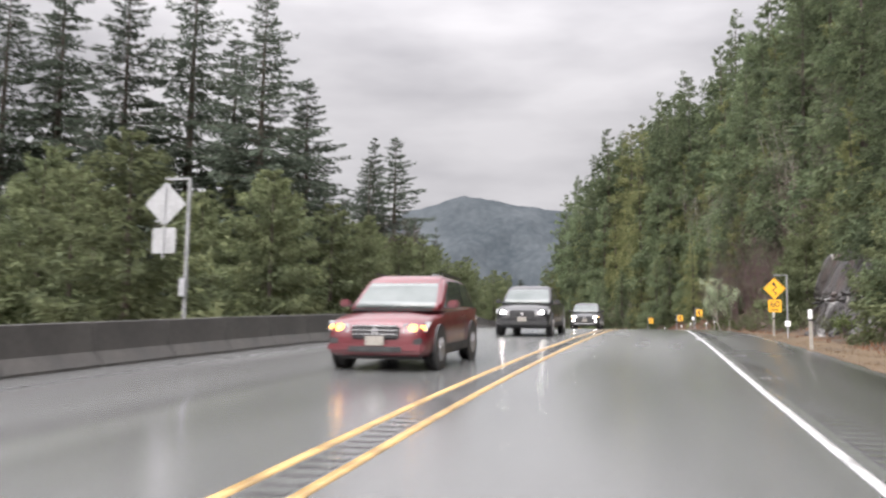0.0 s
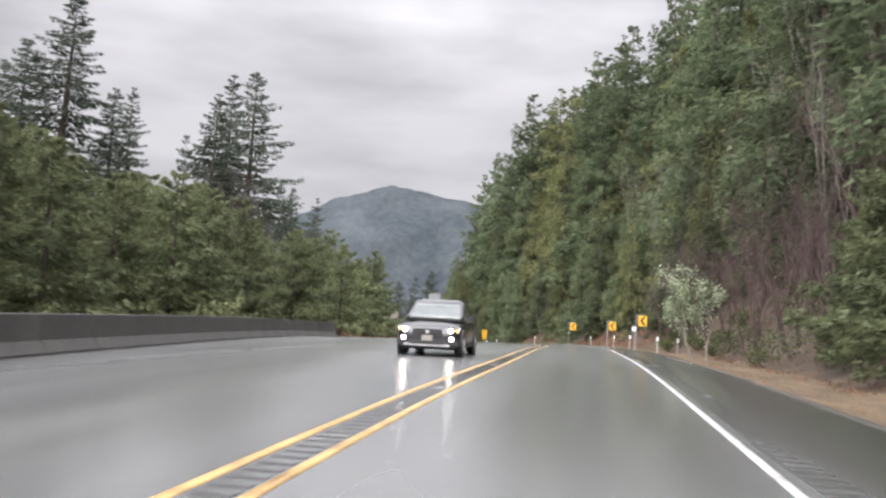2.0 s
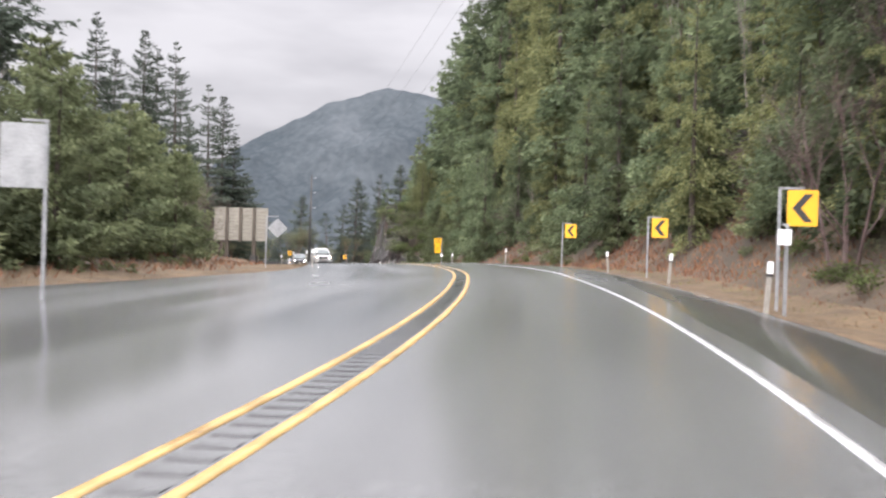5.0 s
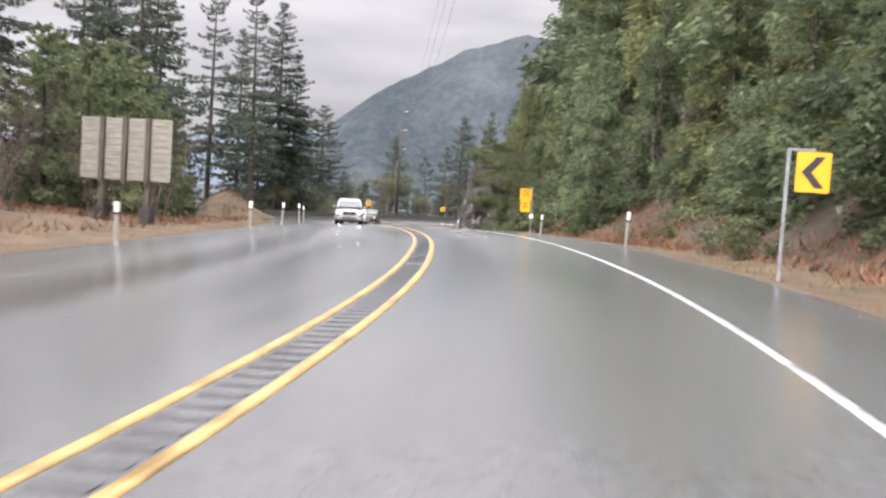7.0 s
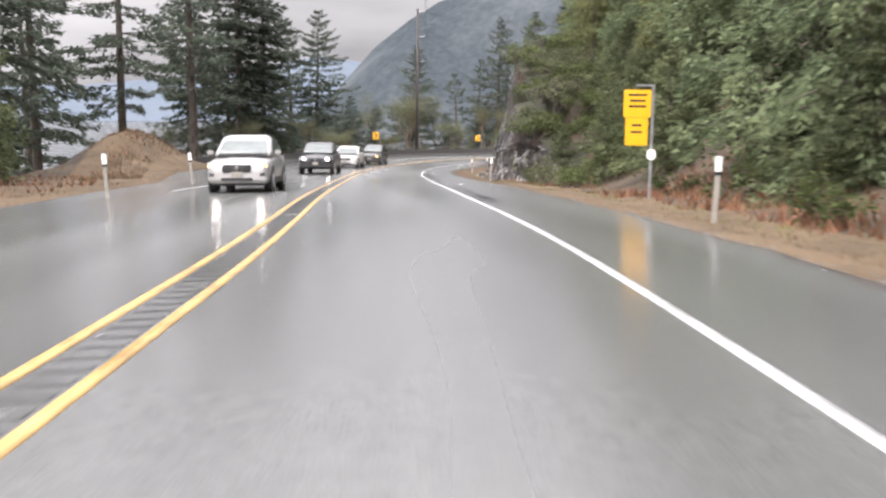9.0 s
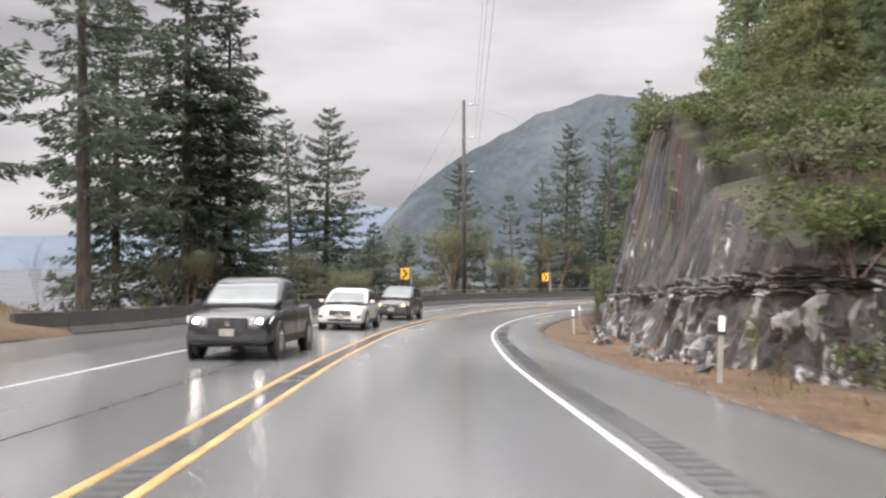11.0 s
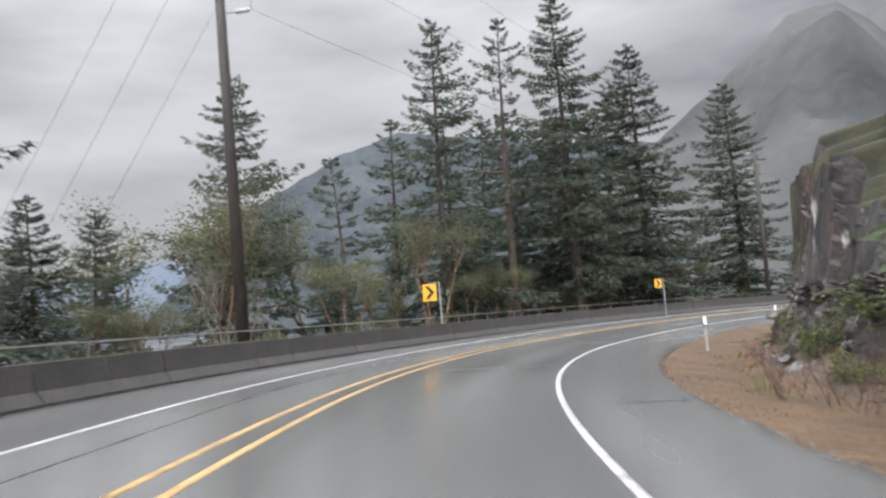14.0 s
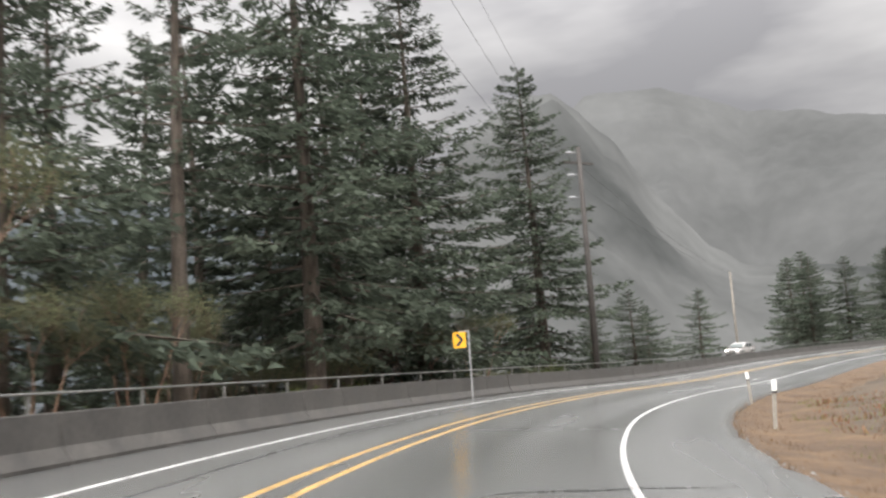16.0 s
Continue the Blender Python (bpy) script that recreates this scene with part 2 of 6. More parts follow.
def foliage(name, dark, light, by_object=0.25):
    """Needles or leaves: a noise over the crown, a change from spray to spray and from tree to tree, and some light through them."""
    m = material(name, dark, light, 0.45, 0.7, 0.9, by_object=by_object, by_island=0.4, spec=0.12, low=0.32, high=0.68)
    t = m.node_tree
    b = t.nodes["Principled BSDF"]
    tr = t.nodes.new("ShaderNodeBsdfTranslucent")
    mx = t.nodes.new("ShaderNodeMixShader")
    mx.inputs[0].default_value = 0.48
    t.links.new(b.inputs["Base Color"].links[0].from_socket, tr.inputs["Color"])
    t.links.new(b.outputs["BSDF"], mx.inputs[1])
    t.links.new(tr.outputs["BSDF"], mx.inputs[2])
    t.links.new(mx.outputs["Shader"], t.nodes["Material Output"].inputs["Surface"])
    return m


NEEDLE_DARK = foliage("dark_fir_needles", (0.052, 0.066, 0.050), (0.098, 0.117, 0.087))
NEEDLE_HILL = foliage("hillside_fir_needles", (0.082, 0.108, 0.062), (0.158, 0.188, 0.102), 0.35)
NEEDLE_CEDAR = foliage("yellow_green_cedar_sprays", (0.112, 0.126, 0.060), (0.205, 0.211, 0.096), 0.3)
NEEDLE_YOUNG = foliage("young_conifer_needles", (0.094, 0.115, 0.063), (0.172, 0.190, 0.098), 0.3)
LEAF_OLIVE = foliage("olive_arbutus_leaves", (0.075, 0.083, 0.050), (0.150, 0.156, 0.090), 0.2)
LEAF_SHRUB = foliage("green_shrub_leaves", (0.05, 0.068, 0.027), (0.118, 0.138, 0.052), 0.35)
LEAF_PALE = foliage("pale_silvery_leaves", (0.20, 0.25, 0.15), (0.42, 0.46, 0.32), 0.2)

# rock: broken grey faces with pale veins, rust and moss
ROCK = material("wet_grey_rock", (0.013, 0.012, 0.0115), (0.052, 0.046, 0.042), 1.1, 0.28, 0.6, bump=0.8, bump_scale=5.0, relief=0.12, by_object=0.2, spec=0.6, stretch=(1.8, 1.8, 0.5))
STONE = material("pale_broken_stone", (0.035, 0.033, 0.031), (0.19, 0.185, 0.178), 2.6, 0.4, 0.7, bump=0.8, bump_scale=9, by_object=0.5, spec=0.5)
rt = ROCK.node_tree
rb = rt.nodes["Principled BSDF"]
r_prev = rb.inputs["Base Color"].links[0].from_socket
r_co = rt.nodes.new("ShaderNodeTexCoord")
for r_scale, r_col, r_lo, r_hi, r_seed in ((0.6, (0.06, 0.034, 0.024, 1), 0.55, 0.70, 3.0), (0.5, (0.07, 0.085, 0.02, 1), 0.60, 0.70, 11.0), (1.6, (0.38, 0.36, 0.34, 1), 0.65, 0.71, 23.0)):
    r_map = rt.nodes.new("ShaderNodeMapping")
    r_map.inputs["Location"].default_value = (r_seed, r_seed, r_seed)
    r_map.inputs["Scale"].default_value = (1.5, 1.5, 0.45)
    r_n = rt.nodes.new("ShaderNodeTexNoise")
    r_n.inputs["Scale"].default_value = r_scale
    r_n.inputs["Detail"].default_value = 7
    r_r = rt.nodes.new("ShaderNodeMapRange")
    r_r.inputs["From Min"].default_value, r_r.inputs["From Max"].default_value = r_lo, r_hi
    r_m = rt.nodes.new("ShaderNodeMixRGB")
    r_m.inputs[2].default_value = r_col
    rt.links.new(r_co.outputs["Object"], r_map.inputs["Vector"])
    rt.links.new(r_map.outputs["Vector"], r_n.inputs["Vector"])
    rt.links.new(r_n.outputs["Fac"], r_r.inputs["Value"])
    rt.links.new(r_r.outputs["Result"], r_m.inputs[0])
    rt.links.new(r_prev, r_m.inputs[1])
    r_prev = r_m.outputs["Color"]
rt.links.new(r_prev, rb.inputs["Base Color"])

WATER = material("grey_lake_water", (0.02, 0.026, 0.03), (0.03, 0.036, 0.04), 0.02, 0.18, 0.3, bump=0.5, bump_scale=0.8, spec=0.7)


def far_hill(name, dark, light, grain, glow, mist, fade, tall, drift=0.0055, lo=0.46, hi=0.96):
    """A far wooded slope as through damp air: a dark grain of tree crowns, and a veil painted as emission that thickens
    in drifts and towards the cloud.
    """
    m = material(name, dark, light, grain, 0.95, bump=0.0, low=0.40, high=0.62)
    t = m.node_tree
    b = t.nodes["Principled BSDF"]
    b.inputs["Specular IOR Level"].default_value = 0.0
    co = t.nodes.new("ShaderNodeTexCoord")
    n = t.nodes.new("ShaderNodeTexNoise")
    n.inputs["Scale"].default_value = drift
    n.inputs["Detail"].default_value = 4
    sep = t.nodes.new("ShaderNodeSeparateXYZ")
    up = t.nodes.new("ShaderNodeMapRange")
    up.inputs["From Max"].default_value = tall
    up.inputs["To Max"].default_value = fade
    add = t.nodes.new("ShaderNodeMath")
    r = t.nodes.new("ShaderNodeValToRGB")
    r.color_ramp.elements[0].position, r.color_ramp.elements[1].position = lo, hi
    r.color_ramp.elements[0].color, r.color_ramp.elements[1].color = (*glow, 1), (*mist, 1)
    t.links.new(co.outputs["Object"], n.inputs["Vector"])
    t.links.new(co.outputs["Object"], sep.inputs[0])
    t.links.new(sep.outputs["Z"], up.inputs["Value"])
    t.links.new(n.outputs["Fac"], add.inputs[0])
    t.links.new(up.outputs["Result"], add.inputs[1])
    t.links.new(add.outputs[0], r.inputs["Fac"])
    # the slope emits the mist colour itself; no mist hangs in the air
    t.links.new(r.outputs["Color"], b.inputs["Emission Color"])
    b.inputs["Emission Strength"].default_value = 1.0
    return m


# haze, drifting mist and cloud are painted into these hills as glow
HILL_FAR = far_hill("forested_mountain_haze_glow", (0.016, 0.021, 0.024), (0.032, 0.038, 0.041), 0.085, (0.050, 0.055, 0.061), (0.22, 0.23, 0.24), 0.07, 340)
HILL_MIST = far_hill("forested_hill_mist_glow", (0.006, 0.007, 0.007), (0.012, 0.013, 0.013), 0.16, (0.102, 0.106, 0.106), (0.285, 0.29, 0.29), 0.13, 160, 0.009, 0.42, 0.74)
HILL_CLOUD = far_hill("wooded_ridge_cloud_glow", (0.008, 0.009, 0.009), (0.014, 0.015, 0.015), 0.05, (0.165, 0.169, 0.170), (0.285, 0.29, 0.293), 0.36, 420)
# dark slopes; their pale blue is distance haze, put in as emission
HILL_BLUE_HAZE = material("distant_range_haze_glow", (0.02, 0.025, 0.03), (0.035, 0.04, 0.046), 0.004, 0.95, emit=(0.245, 0.295, 0.365), emit_strength=1.0, spec=0.0)
ROAD = [  # a station every 16 m along the driven lane: x, y, height
    (-7.7, -18.2, -1.21),
    (-1.3, -3.0, -0.21),
    (4.7, 11.4, 0.70),
    (11.2, 26.5, 1.52),
    (17.4, 40.8, 2.15),
    (24.0, 55.8, 2.59),
    (30.0, 70.1, 2.90),
    (36.4, 85.3, 3.10),
    (41.4, 100.2, 3.24),
    (45.3, 115.3, 3.30),
    (47.5, 131.6, 3.18),
    (48.2, 147.1, 2.85),
    (48.1, 163.4, 2.26),
    (48.2, 179.8, 1.51),
    (48.6, 195.4, 0.84),
    (49.8, 211.8, 0.23),
    (52.5, 226.9, -0.21),
    (57.6, 242.1, -0.58),
    (65.5, 256.1, -0.96),
    (76.1, 268.4, -1.28),
    (88.4, 278.1, -1.60),
    (102.5, 286.1, -1.92),
    (116.1, 293.7, -2.04),
    (130.4, 300.9, -2.04),
    (145.2, 306.9, -2.04),
    (160.5, 311.6, -2.04),
    (176.1, 315.0, -2.04),
    (192.0, 317.1, -2.04),
    (208.0, 317.9, -2.04),
    (224.0, 317.2, -2.04),
    (239.9, 315.3, -2.04),
    (255.5, 312.0, -2.04),
]

# ---- the line of the road ----
def smooth_table(table):
    """A smooth value along the road from a few (station, value) pairs."""
    xs, ys = zip(*table)
    return lambda s: np.interp(s, xs, ys)


def spline(points, step, spacing):
    pts = np.array(points, float)
    out = []
    for i in range(len(pts) - 1):
        p0, p1, p2, p3 = pts[max(i - 1, 0)], pts[i], pts[i + 1], pts[min(i + 2, len(pts) - 1)]
        if i == 0:
            p0 = 2 * p1 - p2
        if i == len(pts) - 2:
            p3 = 2 * p2 - p1
        for u in np.arange(0, 1, step / spacing):
            out.append(0.5 * (2 * p1 + (p2 - p0) * u + (2 * p0 - 5 * p1 + 4 * p2 - p3) * u * u + (3 * p1 - p0 - 3 * p2 + p3) * u ** 3))
    return np.array(out)


LINE = spline(ROAD, 0.5, 16.0)
S0 = -20.0
STATION = S0 + 0.5 * np.arange(len(LINE))
S_END = float(STATION[-1])
TAN = np.gradient(LINE[:, :2], axis=0)
TAN /= np.linalg.norm(TAN, axis=1)[:, None]
NOR = np.stack([TAN[:, 1], -TAN[:, 0]], 1)

bank = smooth_table([(-20, 0.006), (60, 0.0), (100, -0.014), (128, -0.038), (160, -0.026), (196, 0.0), (228, 0.045), (255, 0.067), (300, 0.06), (390, 0.03)])
bank_left = smooth_table([(-20, 0.006), (60, 0.0), (100, -0.014), (128, -0.038), (160, -0.026), (196, 0.0), (228, 0.030), (245, 0.045), (300, 0.054), (390, 0.03)])
lane = smooth_table([(-20, -0.05), (15, -0.04), (60, 0.05), (98, 0.24), (130, 0.36), (165, 0.28), (182, 0.1), (198, -0.12), (212, -0.24), (232, -0.18), (262, -0.33), (270, -0.2), (280, -0.1), (420, -0.1)])
edge_right = smooth_table([(-20, 4.1), (180, 4.1), (205, 3.55), (222, 3.3), (240, 3.5), (290, 3.75), (420, 3.8)])
edge_left = smooth_table([(-20, 9.9), (42, 9.9), (60, 12.4), (80, 14.8), (90, 13.4), (116, 10.5), (132, 9.5), (150, 8.6), (165, 8.6), (185, 9.6), (202, 12.9), (219, 12.6), (232, 9.4), (245, 8.3), (269, 7.5), (296, 6.9), (420, 6.9)])
hill_right = smooth_table([(-40, 0.85), (20, 0.9), (120, 1.0), (245, 1.05), (262, 0.75), (276, 0.16), (300, 0.10), (420, 0.10)])
hill_start = smooth_table([(-40, 8.5), (40, 8.0), (60, 7.2), (120, 6.8), (150, 8.0), (190, 8.5), (200, 7.4), (240, 7.4), (262, 7.0), (290, 6.0), (420, 6.0)])
left_rise = smooth_table([(-40, 0.0), (40, 0.02), (70, 0.14), (110, 0.12), (140, 0.05), (175, 0.02), (200, 0.0), (420, 0.0)])
left_fall = smooth_table([(-40, 0.25), (30, 0.25), (60, 0.5), (205, 0.55), (215, 0.6), (320, 0.6), (345, 0.4), (370, 0.2), (420, 0.15)])
fall_start = smooth_table([(-40, 4.5), (30, 4.5), (60, 55), (120, 42), (150, 22), (178, 15), (205, 4.5), (420, 4.5)])


def index_at(s):
    return int(min(max(round((s - S0) / 0.5), 0), len(LINE) - 1))


def road_z(s, l):
    """Height of the road's own plane at a station and an offset to the right."""
    h = np.interp(s, STATION, LINE[:, 2])
    return h - np.where(l > 0, bank(s) * np.minimum(l, 6.0), bank_left(s) * np.maximum(l, -10.0))


def ground_off(s, l):
    """Height of the ground over the road's plane: verges, the wooded bank on the right, the slope to the lake on the left."""
    er, el = edge_right(s), edge_left(s)
    hs, hr = hill_start(s), hill_right(s)
    right = -0.06 - 0.10 * np.clip(l - er, 0, 1.6) + 0.12 * np.clip(l - hs + 1.2, 0, 1.2)
    climb = np.clip(l - hs, 0, 34)
    right = right + hr * climb * np.clip(0.35 + climb / 9.0, 0, 1.0) + hr * 0.45 * np.clip(l - hs - 34, 0, 60)
    d = -l - el
    left = -0.05 - 0.06 * np.clip(d, 0, 3) + left_rise(s) * np.clip(d - 2, 0, 60) - left_fall(s) * np.clip(d - fall_start(s), 0, 120)
    mound = 2.7 * np.exp(-((s - 206.0) / 6.5) ** 2 - ((d - 4.2) / 2.8) ** 2) + 0.45 * np.exp(-((s - 138) / 16.0) ** 2 - ((d - 8) / 4.0) ** 2)
    left = left + np.where(d > 0, mound, 0)
    return np.where(l > er, right, np.where(l < -el, left, -0.03))


def at(s, l, z=0.0):
    """The place at a station and an offset, z over the road's plane."""
    i = index_at(s)
    p = LINE[i, :2] + TAN[i] * (s - STATION[i]) + NOR[i] * l
    return Vector((p[0], p[1], float(road_z(s, l)) + z))


def near_line(x, y):
    """Station and offset of places in the plan."""
    x, y = np.atleast_1d(x).astype(float), np.atleast_1d(y).astype(float)
    s, l = np.empty(len(x)), np.empty(len(x))
    for a in range(0, len(x), 2000):
        dx, dy = x[a:a + 2000, None] - LINE[None, ::2, 0], y[a:a + 2000, None] - LINE[None, ::2, 1]
        k = 2 * (dx * dx + dy * dy).argmin(1)
        ex, ey = x[a:a + 2000] - LINE[k, 0], y[a:a + 2000] - LINE[k, 1]
        s[a:a + 2000] = STATION[k] + np.clip(ex * TAN[k, 0] + ey * TAN[k, 1], -1, 1)
        off = ex * NOR[k, 0] + ey * NOR[k, 1]
        l[a:a + 2000] = np.sign(off) * np.hypot(ex, ey)
    return s, l


def ground_z(x, y):
    s, l = near_line(x, y)
    z = road_z(s, l) + ground_off(s, l)
    return np.maximum(z, -27.0)


def yaw_at(s):
    i = index_at(s)
    return math.degrees(math.atan2(-TAN[i, 0], TAN[i, 1]))


# ---- building helpers ----
def mesh_object(name, verts, faces, mats, smooth=False, parent=None, label=""):
    me = bpy.data.meshes.new(name)
    me.from_pydata([tuple(v) for v in verts], [], faces)
    for m in (mats if isinstance(mats, (list, tuple)) else [mats]):
        me.materials.append(m)
    if smooth:
        me.polygons.foreach_set("use_smooth", [True] * len(me.polygons))
    me.update()
    ob = new(name, me)
    if parent:
        ob.parent = parent
    if label:
        ob["label"] = label
    return ob


def part(name, bm, mat, parent, label="", smooth=False):
    """Links a bmesh as one mesh object under a thing or a part."""
    me = bpy.data.meshes.new(name)
    bm.to_mesh(me)
    bm.free()
    me.materials.append(mat)
    if smooth:
        me.polygons.foreach_set("use_smooth", [True] * len(me.polygons))
    ob = new(name, me)
    ob.parent = parent
    if label:
        ob["label"] = label
    return ob


def box(sx, sy, sz, x=0, y=0, z=0, bevel=0.0, bm=None, m=None):
    """A box with its middle at x, y, z; with bm, added to that."""
    own = bmesh.new()
    bmesh.ops.create_cube(own, size=1.0, matrix=Matrix.Translation((x, y, z)) @ Matrix.Diagonal((sx, sy, sz, 1)))
    if bevel:
        bmesh.ops.bevel(own, geom=own.edges[:], offset=bevel, segments=2, affect="EDGES")
    if m is not None:
        own.transform(m)
    if bm is None:
        return own
    tmp = bpy.data.meshes.new("tmp")
    own.to_mesh(tmp)
    own.free()
    bm.from_mesh(tmp)
    bpy.data.meshes.remove(tmp)
    return bm


def tube(r1, r2, depth, m=None, segments=12, bm=None):
    bm = bm or bmesh.new()
    bmesh.ops.create_cone(bm, cap_ends=True, segments=segments, radius1=r1, radius2=r2, depth=depth, matrix=m or Matrix.Identity(4))
    return bm


def prism(points, y0, y1):
    """A flat outline in x and z, thick from y0 to y1."""
    bm = bmesh.new()
    a = [bm.verts.new((x, y0, z)) for x, z in points]
    b = [bm.verts.new((x, y1, z)) for x, z in points]
    n = len(points)
    bm.faces.new(a)
    bm.faces.new(b[::-1])
    for i in range(n):
        bm.faces.new((a[i], b[i], b[(i + 1) % n], a[(i + 1) % n]))
    bmesh.ops.recalc_face_normals(bm, faces=bm.faces[:])
    return bm


def strip(name, mat, s0, s1, cols, step=1.0, smooth=True, label="", kind="structure", category="", parent=None):
    """A band along the road. cols: for each line of points, a function of the station that gives offset and height over the road's plane."""
    ss = np.arange(s0, s1 + 1e-6, step)
    verts, faces = [], []
    n = len(cols)
    for s in ss:
        for c in cols:
            l, z = c(s)
            verts.append(at(s, l, z))
    for i in range(len(ss) - 1):
        for j in range(n - 1):
            a = i * n + j
            faces.append((a, a + 1, a + n + 1, a + n))
    ob = mesh_object(name, verts, faces, mat, smooth, parent)
    flat = [(s, float(c(s)[0])) for s in ss for c in cols]
    uv = ob.data.uv_layers.new(name="along")
    uv.data.foreach_set("uv", [k for lp in ob.data.loops for k in flat[lp.vertex_index]])
    return tagged(ob, label, category, kind=kind) if not parent else ob


# ---- ground ----
def axis(lo, hi, step, far):
    inner = list(np.arange(lo, hi + 1, step))
    out, d = [], step
    while d < far:
        d *= 1.35
        out.append(d)
    acc = np.cumsum(out)
    return np.array([lo - a for a in acc[::-1]] + inner + [hi + a for a in acc])


gx, gy = axis(-110, 290, 4.0, 900), axis(-70, 470, 4.0, 900)
GX, GY = np.meshgrid(gx, gy)
gs, gl = near_line(GX.ravel(), GY.ravel())
gz_ = road_z(gs, gl) + ground_off(gs, gl)
wob = np.array([noise.noise(Vector((x * 0.06, y * 0.06, 0))) for x, y in zip(GX.ravel(), GY.ravel())])
gz_ = gz_ + 0.9 * wob * np.clip((np.abs(gl) - 15) / 10, 0, 1)
under = (gl < hill_start(gs) + 8) & (gl > -edge_left(gs) - 7)
gz_ = np.where(under, gz_ - np.where(gl > 8, 1.6, 0.9), gz_)
gz_ = np.clip(gz_, -27.0, 75.0)
nx = len(gx)
ground = mesh_object("ground", np.c_[GX.ravel(), GY.ravel(), gz_], [(j * nx + i, j * nx + i + 1, (j + 1) * nx + i + 1, (j + 1) * nx + i) for j in range(len(gy) - 1) for i in range(nx - 1)], SOIL, True)
tagged(ground, "dark forest floor of soil, moss and needles", "ground", kind="structure")

# ---- road ----
road = strip("road", ASPHALT, S0 + 1, S_END - 3, [
    lambda s: (-float(edge_left(s)) - 0.05, -0.30), lambda s: (-float(edge_left(s)), 0.0), lambda s: (-5.0, 0.0), lambda s: (-2.4, 0.0), lambda s: (0.0, 0.0),
    lambda s: (1.7, 0.0), lambda s: (float(edge_right(s)) - 0.3 + 0.10 * noise.noise(Vector((s * 0.7, 0, 0))), 0.0),
    lambda s: (float(edge_right(s)) + 0.16 * noise.noise(Vector((s * 0.7, 5, 0))), -0.03), lambda s: (float(edge_right(s)) + 0.1, -0.32)], 1.0,
    label="wet grey two-lane asphalt highway with a patched surface", category="road")


shoulder_in = smooth_table([(-20, 1.78), (70, 1.80), (96, 2.1), (118, 3.2), (124, 3.9)])
strip("shoulder_right", ASPHALT_OLD, S0 + 2, 122, [
    lambda s: (float(lane(s) + shoulder_in(s)) + 0.10 * noise.noise(Vector((s * 0.25, 8, 0))), -0.01), lambda s: (float(lane(s) + shoulder_in(s)) + 0.02 + 0.10 * noise.noise(Vector((s * 0.25, 8, 0))), 0.0045),
    lambda s: (float(edge_right(s)) - 0.34 + 0.10 * noise.noise(Vector((s * 0.7, 0, 0))), 0.0045), lambda s: (float(edge_right(s)) - 0.3 + 0.10 * noise.noise(Vector((s * 0.7, 0, 0))), -0.02)],
    label="dark wet worn asphalt shoulder outside the white line", category="road shoulder")


def line_cols(fn, width, z=0.006):
    return [lambda s: (float(fn(s)) - width / 2, z - 0.012), lambda s: (float(fn(s)) - width / 2, z), lambda s: (float(fn(s)) + width / 2, z), lambda s: (float(fn(s)) + width / 2, z - 0.012)]


strip("yellow_line_near", YELLOW_LINE, S0 + 1, S_END - 6, line_cols(lambda s: lane(s) - 2.105, 0.11), label="worn solid yellow centre line on wet asphalt", category="road marking")
strip("yellow_line_far", YELLOW_LINE, S0 + 1, S_END - 6, line_cols(lambda s: lane(s) - 2.59, 0.11), label="worn solid yellow centre line on wet asphalt", category="road marking")
strip("white_line_right", WHITE_LINE, S0 + 1, S_END - 6, line_cols(lambda s: lane(s) + 1.61, 0.095), label="solid white edge line on wet asphalt", category="road marking")
left_line = smooth_table([(170, 6.9), (185, 6.75), (212, 6.6), (225, 6.2), (240, 5.25), (262, 5.1), (300, 4.95), (420, 4.9)])
strip("white_line_left", WHITE_LINE, 176, S_END - 6, line_cols(lambda s: -left_line(s), 0.085), label="thin white edge line beside the barrier", category="road marking")
strip("tar_seam", SEAM, -10, 112, line_cols(lambda s: -8.1 - 0.01 * s + 0.08 * math.sin(s * 0.3), 0.06, 0.004), label="dark tar seam along the wide shoulder", category="road seam")
strip("tar_seam_lane", SEAM, 170, S_END - 10, line_cols(lambda s: -4.2 + 0.05 * math.sin(s * 0.4), 0.04, 0.004), label="thin dark seam in the oncoming lane", category="road seam")


def grooves(name, s0, s1, step, fn, width, label):
    verts, faces = [], []
    for s in np.arange(s0, s1, step):
        a = len(verts)
        c = float(fn(s))
        for ds, dl in ((-0.085, -width / 2), (-0.085, width / 2), (0.085, width / 2), (0.085, -width / 2)):
            verts.append(at(s + ds, c + dl, 0.0075))
        faces.append((a, a + 1, a + 2, a + 3))
    return tagged(mesh_object(name, verts, faces, GROOVE), label, "rumble strip", kind="stuff")


grooves("rumble_strip_centre", -15, 236, 0.32, lambda s: lane(s) - 2.35, 0.30, "milled grooves between the two yellow lines")
for g0, g1 in ((-15, 82), (168, 224)):
    grooves("rumble_strip_edge", g0, g1, 0.32, lambda s: lane(s) + 1.98, 0.34, "milled grooves outside the white edge line")


def crack(s, l0, l1, skew):
    """A thin tar-filled crack across the lanes."""
    verts, faces = [], []
    for k, u in enumerate(np.linspace(0, 1, 15)):
        l = l0 + (l1 - l0) * u
        ds = skew * u + 0.22 * noise.noise(Vector((s, l * 0.8, 2)))
        w = 0.035 + 0.03 * noise.noise(Vector((s, l * 2.0, 7)))
        verts += [at(s + ds - w, l, 0.0045), at(s + ds + w, l, 0.0045)]
        if k:
            a = 2 * k
            faces.append((a - 2, a - 1, a + 1, a))
    return tagged(mesh_object("road_crack", verts, faces, SEAM), "dark tar-filled crack across the wet lane", "road crack", group="road cracks", kind="structure")


